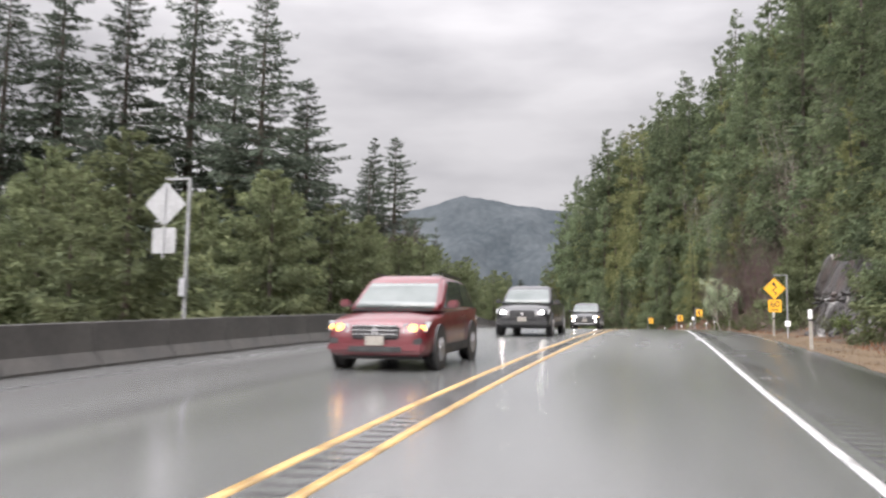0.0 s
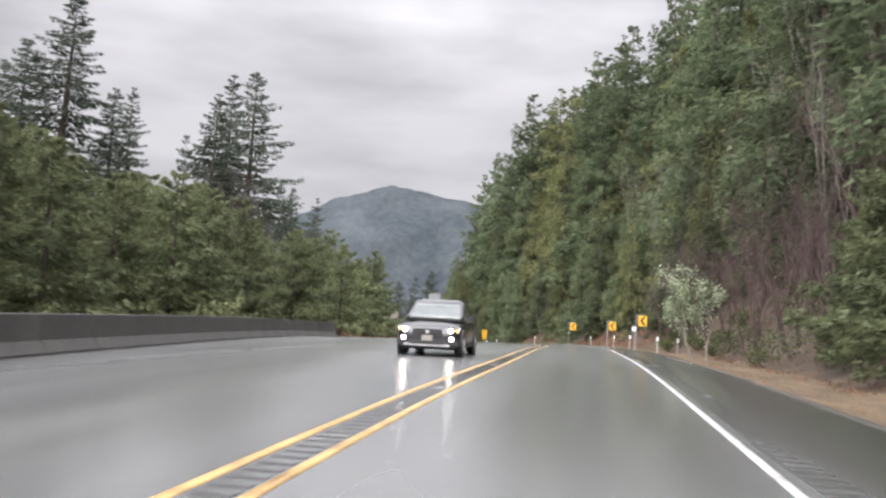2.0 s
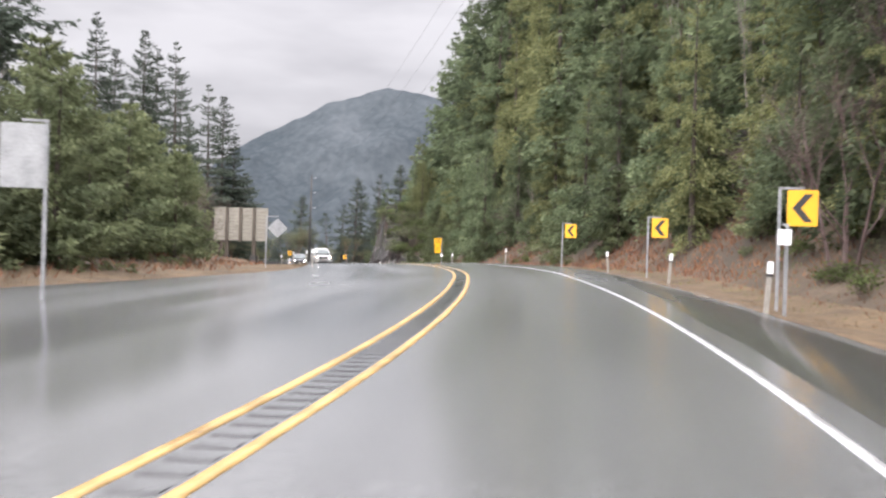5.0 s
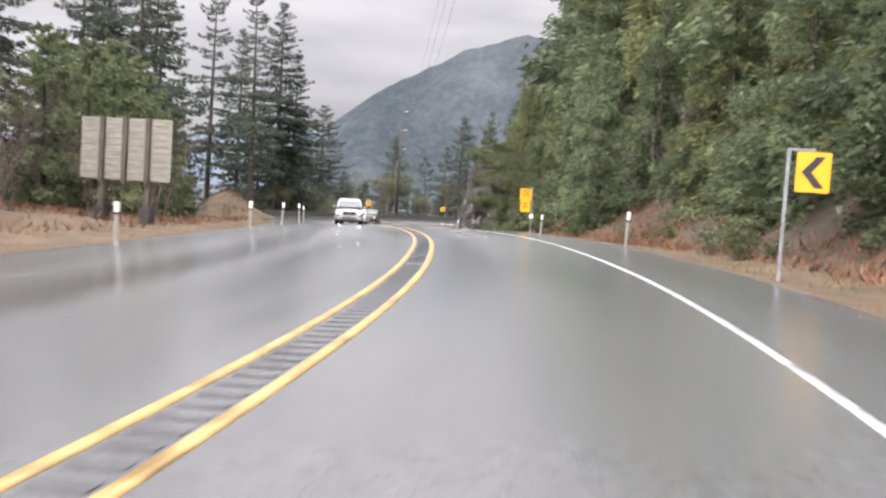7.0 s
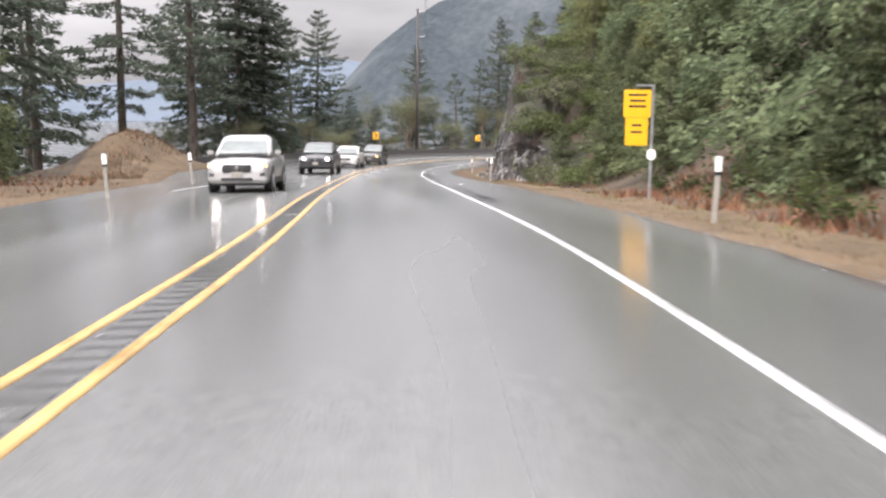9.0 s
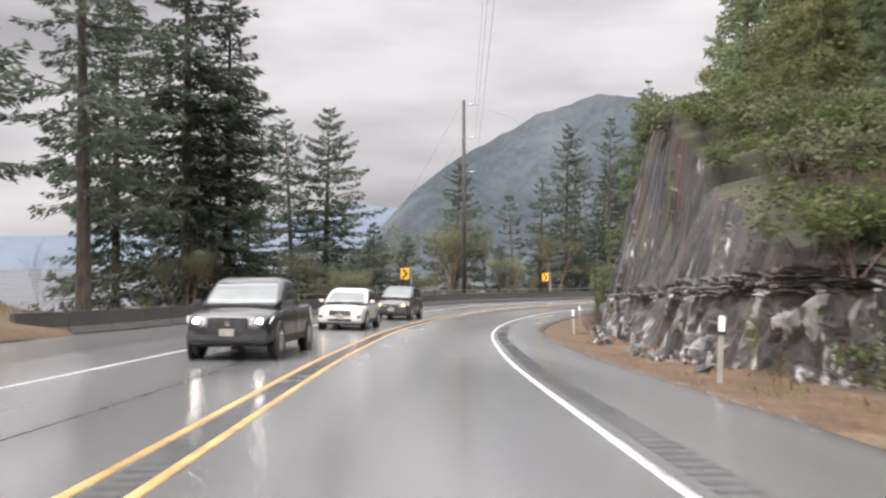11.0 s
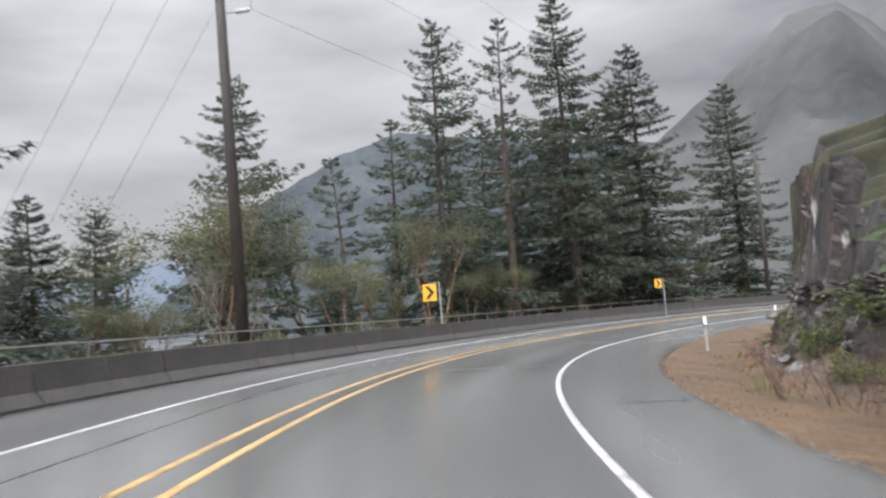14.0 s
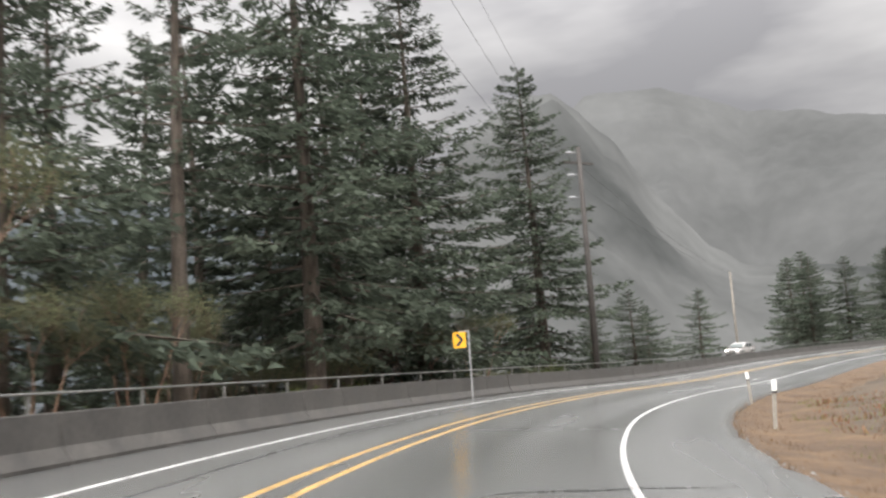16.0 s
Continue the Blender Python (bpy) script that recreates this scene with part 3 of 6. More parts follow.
for c_s, c_a, c_b, c_k in ((252.0, -1.6, 1.3, 1.2), (259.5, -2.0, 1.0, 1.4), (266.0, -1.9, 3.2, 1.0), (271.5, -0.2, 2.6, 1.1), (243.5, 1.8, 3.3, 0.4), (233.5, 1.9, 3.3, 0.3), (281.0, -2.0, 1.4, 0.8), (74.0, -13.0, -9.5, 3.0), (80.0, -12.5, -8.8, 2.0)):
    crack(c_s, c_a, c_b, c_k)


# ---- verges: fine bands from the asphalt into the banks ----
def verge_cols(side, steps, tuck):
    cols = []
    for k, d in enumerate(steps):
        def fn(s, d=d, k=k):
            l = float(edge_right(s)) + d if side > 0 else -float(edge_left(s)) - d
            z = float(ground_off(s, np.float64(l + (0.001 if side > 0 else -0.001))))
            z += 0.10 * noise.noise(Vector((s * 0.45, l * 0.8, side))) * min(d, 1.5) + (0.35 * noise.noise(Vector((s * 0.16, l * 0.2, side + 4))) if d > 4 else 0)
            return l, z - (0.2 if d == 0 else 0) - (1.2 if k == len(steps) - 1 and tuck else 0)
        cols.append(fn)
    return cols


NEAR_STEPS, FAR_STEPS = [0.0, 0.25, 0.7, 1.2, 1.7, 2.2, 2.8], [2.8, 3.5, 4.3, 5.2, 6.2, 7.4, 8.8, 10.4, 12.0]
strip("verge_right", VERGE, S0 + 1, 190, verge_cols(1, NEAR_STEPS, False), 1.5, label="brown dry-grass verge beside the asphalt", category="verge")
strip("verge_bend", VERGE_RUST, S0 + 1 + 1.5 * 139, S_END - 4, verge_cols(1, NEAR_STEPS, False), 1.5, label="wet rust-brown grass verge inside the bend", category="verge")
strip("bank_right", BANK, S0 + 1, S_END - 4, verge_cols(1, FAR_STEPS, True), 1.5, label="bank of leaf litter and dead bracken", category="bank")
strip("verge_left", VERGE, S0 + 1, S_END - 4, verge_cols(-1, NEAR_STEPS + [3.5, 4.3, 5.2], False)[::-1], 1.5, label="brown dry-grass verge beyond the shoulder", category="verge")
strip("bank_left", BANK, S0 + 1, S_END - 4, verge_cols(-1, [5.2, 6.2, 7.4, 8.8, 10.4, 12.0], True)[::-1], 1.5, label="bank of leaf litter below the young trees", category="bank")

# ---- lake and mountains ----
lake = mesh_object("water", [(-4000, -600, -19), (150, -600, -19), (260, 420, -19), (420, 2600, -19), (400, 4000, -19), (-4000, 4000, -19)], [(0, 1, 2, 3, 4, 5)], WATER)
tagged(lake, "calm grey lake under cloud beyond the trees", "water", kind="structure")


def ridge(name, mat, cx, cy, crest, depth, base, label, rough=1.0, cols=160, rows=44):
    """A mountain: crest gives (bearing in degrees, distance, height) along its top, seen from cx, cy; it falls towards the viewer in spurs and gullies."""
    br, dist, hgt = zip(*crest)
    verts, faces = [], []
    bs = np.linspace(br[0], br[-1], cols)
    for b in bs:
        dd, hh = np.interp(b, br, dist), np.interp(b, br, hgt)
        hh += rough * 0.03 * hh * noise.fractal(Vector((b * 0.35, 1.3, 0)), 1.0, 2.0, 4)
        for r in range(rows):
            u = r / (rows - 1)
            rad = dd - depth * (1 - u)
            x, y = cx + rad * math.sin(radians(b)), cy + rad * math.cos(radians(b))
            q = Vector((x, y, 0)) * (2.2 / depth)
            spur = noise.noise(q * 1.6) + 0.5 * noise.noise(q * 4) + 0.22 * noise.noise(q * 11)
            z = base + (hh - base) * u ** 0.9 + rough * 0.13 * hh * math.sin(math.pi * min(u, 1)) ** 0.8 * spur
            z += rough * dd * 0.0016 * noise.noise(Vector((x * 40 / dd * 1.7, y * 40 / dd * 1.7, 3)))
            verts.append((x, y, z))
    for i in range(cols - 1):
        for j in range(rows - 1):
            a = i * rows + j
            faces.append((a, a + 1, a + rows + 1, a + rows))
    return tagged(mesh_object(name, verts, faces, mat, True), label, "mountain", kind="structure")


# the backdrops carry their mist and haze as emitted colour
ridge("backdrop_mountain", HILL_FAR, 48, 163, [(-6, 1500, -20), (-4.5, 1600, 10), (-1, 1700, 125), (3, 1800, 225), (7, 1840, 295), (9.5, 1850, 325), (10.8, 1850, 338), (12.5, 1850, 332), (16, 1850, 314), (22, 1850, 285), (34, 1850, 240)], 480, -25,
      "grey-green forested mountain under low cloud, haze painted as glow")
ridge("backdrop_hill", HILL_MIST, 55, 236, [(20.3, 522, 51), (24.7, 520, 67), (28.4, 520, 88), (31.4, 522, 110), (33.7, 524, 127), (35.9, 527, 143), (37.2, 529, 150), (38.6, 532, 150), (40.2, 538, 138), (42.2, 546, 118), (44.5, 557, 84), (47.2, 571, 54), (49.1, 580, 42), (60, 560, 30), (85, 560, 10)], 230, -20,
      "dark forested hillside with mist painted as glow", rough=1.2)
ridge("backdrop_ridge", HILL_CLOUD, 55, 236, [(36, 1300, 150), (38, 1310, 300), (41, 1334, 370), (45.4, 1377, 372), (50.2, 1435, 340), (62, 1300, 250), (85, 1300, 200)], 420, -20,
      "wooded ridge paled by cloud painted as glow", rough=0.7)
ridge("backdrop_range", HILL_BLUE_HAZE, 48, 163, [(-60, 3600, 60), (-35, 3700, 80), (-18, 3700, 110), (-9, 3700, 175), (-4, 3700, 240), (0, 3700, 200), (6, 3700, 120)], 500, -25,
      "distant range beyond the lake, pale blue haze painted as glow", rough=0.6)

# ---- trees ----
def tube_verts(verts, faces, p, q, r0, r1, sides=4):
    """A thin tapered limb from p to q."""
    d = (q - p)
    if d.length < 1e-5:
        return
    u = d.orthogonal().normalized()
    v = d.cross(u).normalized()
    a = len(verts)
    for c, r in ((p, r0), (q, r1)):
        for k in range(sides):
            t = 2 * math.pi * k / sides
            verts.append(c + (u * math.cos(t) + v * math.sin(t)) * r)
    for k in range(sides):
        faces.append((a + k, a + (k + 1) % sides, a + sides + (k + 1) % sides, a + sides + k))


def trunk_tube(verts, faces, pts, radii, sides=8):
    a = len(verts)
    for p, r in zip(pts, radii):
        for k in range(sides):
            t = 2 * math.pi * k / sides
            verts.append(p + Vector((math.cos(t), math.sin(t), 0)) * r)
    for i in range(len(pts) - 1):
        for k in range(sides):
            faces.append((a + i * sides + k, a + i * sides + (k + 1) % sides, a + (i + 1) * sides + (k + 1) % sides, a + (i + 1) * sides + k))


def sweep(verts, faces, pts, r, sides=4):
    """One round line through all the points."""
    a = len(verts)
    for i, p in enumerate(pts):
        d = (pts[min(i + 1, len(pts) - 1)] - pts[max(i - 1, 0)]).normalized()
        u = d.cross(Vector((0.3, 0.5, 0.81))).normalized()
        v = d.cross(u)
        for k in range(sides):
            t = 2 * math.pi * k / sides
            verts.append(p + (u * math.cos(t) + v * math.sin(t)) * r)
    for i in range(len(pts) - 1):
        for k in range(sides):
            faces.append((a + i * sides + k, a + i * sides + (k + 1) % sides, a + (i + 1) * sides + (k + 1) % sides, a + (i + 1) * sides + k))


def conifer(h, spread, branches, twigs, seed, needles, bare=0.1, droop=0.35, limbs=True, ragged=0.3, label="", stub=0.0, fine=1.0, whorl=6, slim=1.0, loose=0.10, fluff=0.03, flat=0.6):
    """A fir: a tapered trunk with limbs in loose whorls, each limb a flat fan of small needle sprays that bends up at its end."""
    rnd = random.Random(seed)
    tv, tf, cv, cf, bv, bf = [], [], [], [], [], []
    lean = Vector((rnd.uniform(-0.02, 0.02), rnd.uniform(-0.02, 0.02), 0))
    pts = [Vector((0, 0, -0.6))] + [Vector((lean.x * h * u * u, lean.y * h * u * u, h * u)) for u in (0.0, 0.03, 0.15, 0.35, 0.6, 0.85, 1.0)]
    r0 = 0.010 * h + 0.06
    trunk_tube(tv, tf, pts, [r0 * 1.5, r0 * 1.35, r0 * 1.05, r0 * 0.9, r0 * 0.72, r0 * 0.45, r0 * 0.18, 0.015])
    sector = [rnd.uniform(1 - ragged, 1 + ragged) for _ in range(9)]
    tiers = max(branches // whorl, 1)
    for b in range(branches):
        tier, arm = b // whorl, b % whorl
        if arm == 0:
            turn, tier_z, tier_len = rnd.uniform(0, 6.283), rnd.uniform(0.1, 0.9), rnd.uniform(1 - ragged * 0.7, 1 + ragged * 0.7)
        u = ((tier + tier_z) / tiers) ** 0.88
        zf = min(max(bare + (1 - bare) * u + rnd.gauss(0, loose) / tiers, 0.01), 0.995)
        if rnd.random() < ragged * 0.4:
            continue
        az = turn + 6.283 * arm / whorl + rnd.uniform(-0.35, 0.35)
        prof = (1 - zf) ** 0.74 * (0.55 + 0.45 * min(1, max(zf - bare + 0.04, 0) / 0.16))
        ln = spread * prof * tier_len * (rnd.uniform(1 - ragged, 1 + ragged * 0.6) if rnd.random() < 0.8 else rnd.uniform(0.4, 0.75)) * sector[int((az % 6.283) / 0.7)] + 0.20
        ln = min(ln, spread * prof * 1.3 + 0.2)
        out = Vector((math.cos(az), math.sin(az), 0))
        side = Vector((-out.y, out.x, 0))
        rise = -0.20 + 0.85 * zf ** 1.5 + rnd.uniform(-0.14, 0.14)
        base = Vector((lean.x * h * zf * zf, lean.y * h * zf * zf, zf * h))

        def along(w):
            return base + out * (ln * w) + Vector((0, 0, rise * ln * w - droop * ln * w * w + 0.26 * ln * w ** 4))
        if limbs:
            tube_verts(bv, bf, base, along(0.5), 0.014 * ln + 0.010, 0.008 * ln + 0.006, 3)
            tube_verts(bv, bf, along(0.5), along(0.95), 0.008 * ln + 0.006, 0.004, 3)
        n = max(7, int(twigs * (0.30 + ln / spread)))
        for k in range(n):
            w = stub + (1 - stub) * rnd.random() ** 0.72
            s_ = 1 if k % 2 else -1
            reach = 0.30 * ln * (1.12 - w) * rnd.random() + 0.02
            fan = rnd.uniform(0.1, 1.15)
            hang = rnd.uniform(-0.75, 0.18) if rnd.random() < 0.7 else rnd.uniform(-1.3, -0.3)
            p = along(w) + side * (s_ * reach) + out * (0.35 * reach) + Vector((0, 0, -0.22 * reach + rnd.uniform(-0.05, 0.03) + rnd.gauss(-0.3, 1.0) * fluff * ln))
            d = (out * math.cos(fan) + side * s_ * math.sin(fan) + Vector((0, 0, hang))).normalized()
            tl = (0.16 * ln * (1.1 - 0.5 * w) * rnd.uniform(0.5, 1.4) + 0.30) * fine
            pr = d.cross(Vector((rnd.uniform(-1, 1), rnd.uniform(-1, 1), flat + rnd.uniform(-0.4, 0.4)))).normalized() * (tl * rnd.uniform(0.16, 0.28) * slim)
            a = len(cv)
            cv.extend((p + pr, p - pr, p + d * tl))
            cf.append((a, a + 1, a + 2))
    for k in range(14):  # the leader
        a = len(cv)
        p = pts[-1] - Vector((0, 0, 0.09 * k))
        t = k * 2.4
        d = Vector((math.cos(t) * 0.6, math.sin(t) * 0.6, 0.8)) * (0.10 + 0.025 * k)
        q = Vector((-math.sin(t), math.cos(t), 0)) * 0.04
        cv.extend((p + q, p - q, p + d))
        cf.append((a, a + 1, a + 2))
    tree = new("conifer")
    mesh_object("trunk", tv, tf, BARK, True, tree)
    if bv:
        mesh_object("branchwork", bv, bf, BARK, True, tree)["kind"] = "stuff"
    mesh_object("crown", cv, cf, needles, False, tree)
    return tagged(tree, label, "tree")


def grow(p, d, ln, r, depth, rnd, verts, faces, tips, spread=0.55, up=0.12, mids=0.0):
    q = p + d * ln
    mid = p + d * (ln * 0.5) + Vector((rnd.uniform(-1, 1), rnd.uniform(-1, 1), rnd.uniform(-0.3, 0.6))) * (0.06 * ln)
    if depth < 3:
        tube_verts(verts, faces, p, q, r, r * 0.6, 3)
    else:
        tube_verts(verts, faces, p, mid, r, r * 0.85, 4 if depth > 3 else 3)
        tube_verts(verts, faces, mid, q, r * 0.85, r * 0.65, 4 if depth > 3 else 3)
    if mids and rnd.random() < mids:
        tips.append(mid)
    if depth == 0:
        tips.append(q)
        return
    for _ in range(rnd.choice((2, 3, 3)) if depth > 1 else 3):
        nd = (d + Vector((rnd.uniform(-1, 1), rnd.uniform(-1, 1), rnd.uniform(-0.5, 0.8))) * spread + Vector((0, 0, up))).normalized()
        grow(q if rnd.random() < 0.6 else mid, nd, ln * rnd.uniform(0.6, 0.82), r * 0.58, depth - 1, rnd, verts, faces, tips, spread, up, mids)


def bare_tree(h, stems, depth, seed, bark, label, name="bare_tree", spread=0.55):
    """A leafless tree or thicket of thin rising stems."""
    rnd = random.Random(seed)
    tv, tf, wv, wf, tips = [], [], [], [], []
    for k in range(stems):
        a = rnd.uniform(0, 6.283)
        o = Vector((math.cos(a), math.sin(a), 0)) * (0.25 * rnd.random() * stems ** 0.5)
        lean = Vector((math.cos(a) * 0.25, math.sin(a) * 0.25, 1)).normalized()
        hh = h * rnd.uniform(0.75, 1.0)
        tube_verts(tv, tf, o - Vector((0, 0, 0.5)), o + lean * hh * 0.33, 0.006 * hh + 0.012, 0.0045 * hh + 0.008, 6)
        grow(o + lean * hh * 0.33, lean, hh * 0.26, 0.0042 * hh + 0.004, depth, rnd, wv, wf, tips, spread)
        grow(o + lean * hh * 0.22, (lean + Vector((math.cos(a + 2), math.sin(a + 2), 0)) * 0.6).normalized(), hh * 0.22, 0.003 * hh + 0.004, depth - 1, rnd, wv, wf, tips, spread)
    tree = new(name)
    mesh_object("trunk", tv, tf, bark, True, tree)
    mesh_object("branchwork", wv, wf, bark, True, tree)
    return tagged(tree, label, "tree")


def leaf_clumps(centres, radius, count, size, rnd):
    verts, faces = [], []
    for c in centres:
        for _ in range(count):
            o = Vector((rnd.gauss(0, 1), rnd.gauss(0, 1), rnd.gauss(0, 0.7)))
            o = o.normalized() * radius * rnd.random() ** 0.5
            d = Vector((rnd.uniform(-1, 1), rnd.uniform(-1, 1), rnd.uniform(-0.8, 0.5))).normalized()
            s_ = size * rnd.uniform(0.6, 1.4)
            w = d.orthogonal().normalized()
            w.rotate(Matrix.Rotation(rnd.uniform(0, 6.283), 3, d))
            p = c + o
            a = len(verts)
            verts.extend((p - d * s_ * 0.5, p + w * s_ * 0.28, p + d * s_ * 0.5, p - w * s_ * 0.28))
            faces.append((a, a + 1, a + 2, a + 3))
    return verts, faces


def broadleaf(h, seed, bark, leaves, label, depth=4, clump=0.55, count=26, size=0.17, stems=2, name="broadleaf_tree", spread=0.6, mids=0.0, low=0.3):
    """A small evergreen with bent limbs and leaves in loose clumps at their ends."""
    rnd = random.Random(seed)
    tv, tf, tips = [], [], []
    for k in range(stems):
        a = rnd.uniform(0, 6.283)
        lean = Vector((math.cos(a) * 0.3, math.sin(a) * 0.3, 1)).normalized()
        o = Vector((math.cos(a), math.sin(a), 0)) * 0.12 * stems
        tube_verts(tv, tf, o - Vector((0, 0, 0.5)), o + lean * h * low, 0.010 * h + 0.02, 0.008 * h + 0.012, 6)
        grow(o + lean * h * low, lean, h * 0.23, 0.007 * h + 0.008, depth, rnd, tv, tf, tips, spread, 0.2, mids)
    lv, lf = leaf_clumps(tips, clump * h / 8, count, size, rnd)
    tree = new(name)
    mesh_object("trunk", tv, tf, bark, True, tree)
    mesh_object("crown", lv, lf, leaves, False, tree)
    return tagged(tree, label, "tree")


def shrub(seed, leaves, label, stems=9, h=1.6, count=34, size=0.13):
    rnd = random.Random(seed)
    tv, tf, tips = [], [], []
    for k in range(stems):
        a = rnd.uniform(0, 6.283)
        d = Vector((math.cos(a) * 0.55, math.sin(a) * 0.55, 1)).normalized()
        o = Vector((math.cos(a), math.sin(a), 0)) * rnd.uniform(0.05, 0.5)
        grow(o - Vector((0, 0, 0.2)), d, h * rnd.uniform(0.3, 0.5), 0.018, 2, rnd, tv, tf, tips, 0.7, 0.1)
    lv, lf = leaf_clumps(tips, 0.30 * h / 1.6, count // 3, size, rnd)
    ob = new("shrub")
    mesh_object("woody_frame", tv, tf, TWIG, True, ob)["kind"] = "stuff"
    mesh_object("foliage", lv, lf, leaves, False, ob)
    return tagged(ob, label, "shrub")


def stand(kind, x, y, size=1.0, turn=None, squash=1.0, sink=0.25, group=""):
    """A copy of a built tree or shrub, on the ground at x, y."""
    z = float(ground_z(x, y)[0]) - sink
    m = pose(x, y, z, 0, 0, turn if turn is not None else VR.uniform(0, 360))
    ob = copy_thing(kind, m)
    ob.scale = (size * squash, size * squash, size)
    if group:
        ob["group"] = group
    return ob


VR = random.Random(5)
TALL = [conifer(30, 6.0, 228, 88, 11, NEEDLE_DARK, 0.14, label="tall dark green fir with ragged drooping limbs", fine=0.56, whorl=5, loose=0.35),
        conifer(30, 5.6, 224, 88, 12, NEEDLE_DARK, 0.08, 0.42, label="tall dark green fir with ragged drooping limbs", fine=0.56, whorl=5, loose=0.4),
        conifer(30, 6.0, 156, 90, 13, NEEDLE_DARK, 0.24, 0.30, ragged=0.5, stub=0.15, label="tall open-limbed fir with a bare lower trunk", fine=0.56)]
SLIM = [conifer(18, 4.3, 215, 120, 21, NEEDLE_DARK, 0.10, 0.32, label="slender spire-topped fir above the lake", fine=0.40, whorl=5, loose=0.35),
        conifer(18, 4.8, 175, 115, 22, NEEDLE_DARK, 0.12, 0.28, ragged=0.4, label="open ragged fir above the lake", fine=0.40, whorl=5, loose=0.35),
        conifer(18, 4.0, 120, 110, 23, NEEDLE_DARK, 0.30, 0.25, ragged=0.55, stub=0.25, label="thin open fir with a bare lower trunk", fine=0.40)]
HILLSIDE = [conifer(26, 5.2, 130, 74, 31 + k, NEEDLE_HILL if k < 3 else NEEDLE_CEDAR, 0.04, (0.35, 0.45, 0.3, 0.5)[k], False, (0.25, 0.3, 0.4, 0.35)[k],
                    "green hillside conifer among the forest" if k < 3 else "yellow-green drooping cedar among the forest", fine=0.8, whorl=5, loose=0.9, fluff=0.10, flat=0.15) for k in range(4)]
NEARHILL = [conifer(26, 5.0, 125, 135, 81 + k, NEEDLE_HILL if k < 2 else NEEDLE_CEDAR, 0.03, (0.4, 0.5, 0.55, 0.6)[k], k < 2, (0.3, 0.4, 0.4, 0.3)[k],
                    "green conifer with hanging sprays at the edge of the forest" if k < 2 else "yellow-green drooping cedar at the edge of the forest", fine=0.58, whorl=5, loose=0.9, fluff=0.11, flat=0.15) for k in range(4)]
HILLTOP = [conifer(26, 5.6, 90, 26, 36 + k, NEEDLE_HILL, 0.05, 0.35 + 0.1 * k, False, 0.35, "green hillside conifer among the forest", fine=1.35, whorl=5, loose=0.9, fluff=0.10, flat=0.2) for k in range(2)]
YOUNG = [conifer(8, 2.7, 84, 110, 41 + k, NEEDLE_YOUNG, 0.02, 0.2, False, 0.25, "young bushy light green conifer by the road", fine=0.5, whorl=5, loose=0.8, fluff=0.07, flat=0.2) for k in range(2)]
BARE = [bare_tree(9, 4, 5, 51, TWIG, "leafless red-brown alder thicket on the bank"), bare_tree(9, 3, 5, 52, TWIG, "leafless red-brown alder thicket on the bank"),
        bare_tree(8, 3, 4, 53, TWIG_GREY, "leafless pale grey sapling among the firs")]
ARB = [broadleaf(9, 61, BARK_ARB, LEAF_OLIVE, "olive-leaved arbutus with bent bare limbs", count=34, size=0.105, clump=0.75, mids=0.25), broadleaf(9, 62, BARK_ARB, LEAF_OLIVE, "olive-leaved arbutus with bent bare limbs", stems=3, count=34, size=0.105, clump=0.75, mids=0.25)]
PALE = broadleaf(6, 63, TWIG_GREY, LEAF_PALE, "small tree with pale silvery leaves on the bank", stems=3, count=7, size=0.12, depth=4, name="pale_leaved_tree", spread=0.5, mids=0.9, low=0.05, clump=0.42)
SHRUBS = [shrub(71, LEAF_SHRUB, "green leafy shrub on the bank", 6), shrub(72, LEAF_SHRUB, "green leafy shrub on the bank", 7, 1.4), shrub(73, LEAF_OLIVE, "olive shrub on the bank", 5, 1.8)]
PROTOTYPES = TALL + SLIM + HILLSIDE + NEARHILL + HILLTOP + YOUNG + BARE + ARB + [PALE] + SHRUBS


def top_to(kind, base_height, x, y, top, squash=1.0, turn=None, group=""):
    """Stands a tree so that its tip reaches the height top."""
    z = float(ground_z(x, y)[0]) - 0.25
    return stand(kind, x, y, max((top - z) / base_height, 0.15), turn, squash, group=group)


BARE_LEFT = [(12.0, 109.2, 1.5), (13.8, 114.9, 1.5), (16.2, 110.2, 1.35), (17.9, 118.0, 1.3), (10.1, 107.7, 1.4), (20.4, 122.4, 1.2)]
# firs along the left side, by place and the height of their tips
G_LEFT = "tall firs beside the lake"
for k, x, y, top, q in ((0, 16.9, 140.0, 33.9, 1.45), (1, 14.2, 148.0, 35.5, 1.2), (1, 12.6, 137.0, 30.0, 1.3), (2, 9.5, 143.0, 26.0, 1.0), (1, 1.3, 104.4, 28.5, 1.7), (0, -2.2, 107.0, 25.0, 1.6), (1, 4.6, 107.5, 22.0, 1.7), (1, -5.5, 103.0, 22.0, 1.6), (1, 4.4, 125.0, 26.6, 1.0),
                        (0, -1.5, 52.2, 21.7, 1.35), (1, -5.8, 55.7, 24.7, 1.4), (0, -9.0, 52.5, 22.0, 1.3), (1, -14.1, 59.2, 25.0, 1.4), (1, 1.3, 56.2, 17.8, 1.5), (0, -16.7, 56.8, 23.1, 1.3), (1, -3.6, 61.7, 22.2, 1.5), (2, -15.0, 62.0, 24.0, 0.9), (2, -24.0, 78.0, 22.0, 1.0), (1, -6.0, 118.0, 26.0, 1.0)):
    top_to(TALL[k], 30, x, y, top, q, group=G_LEFT)
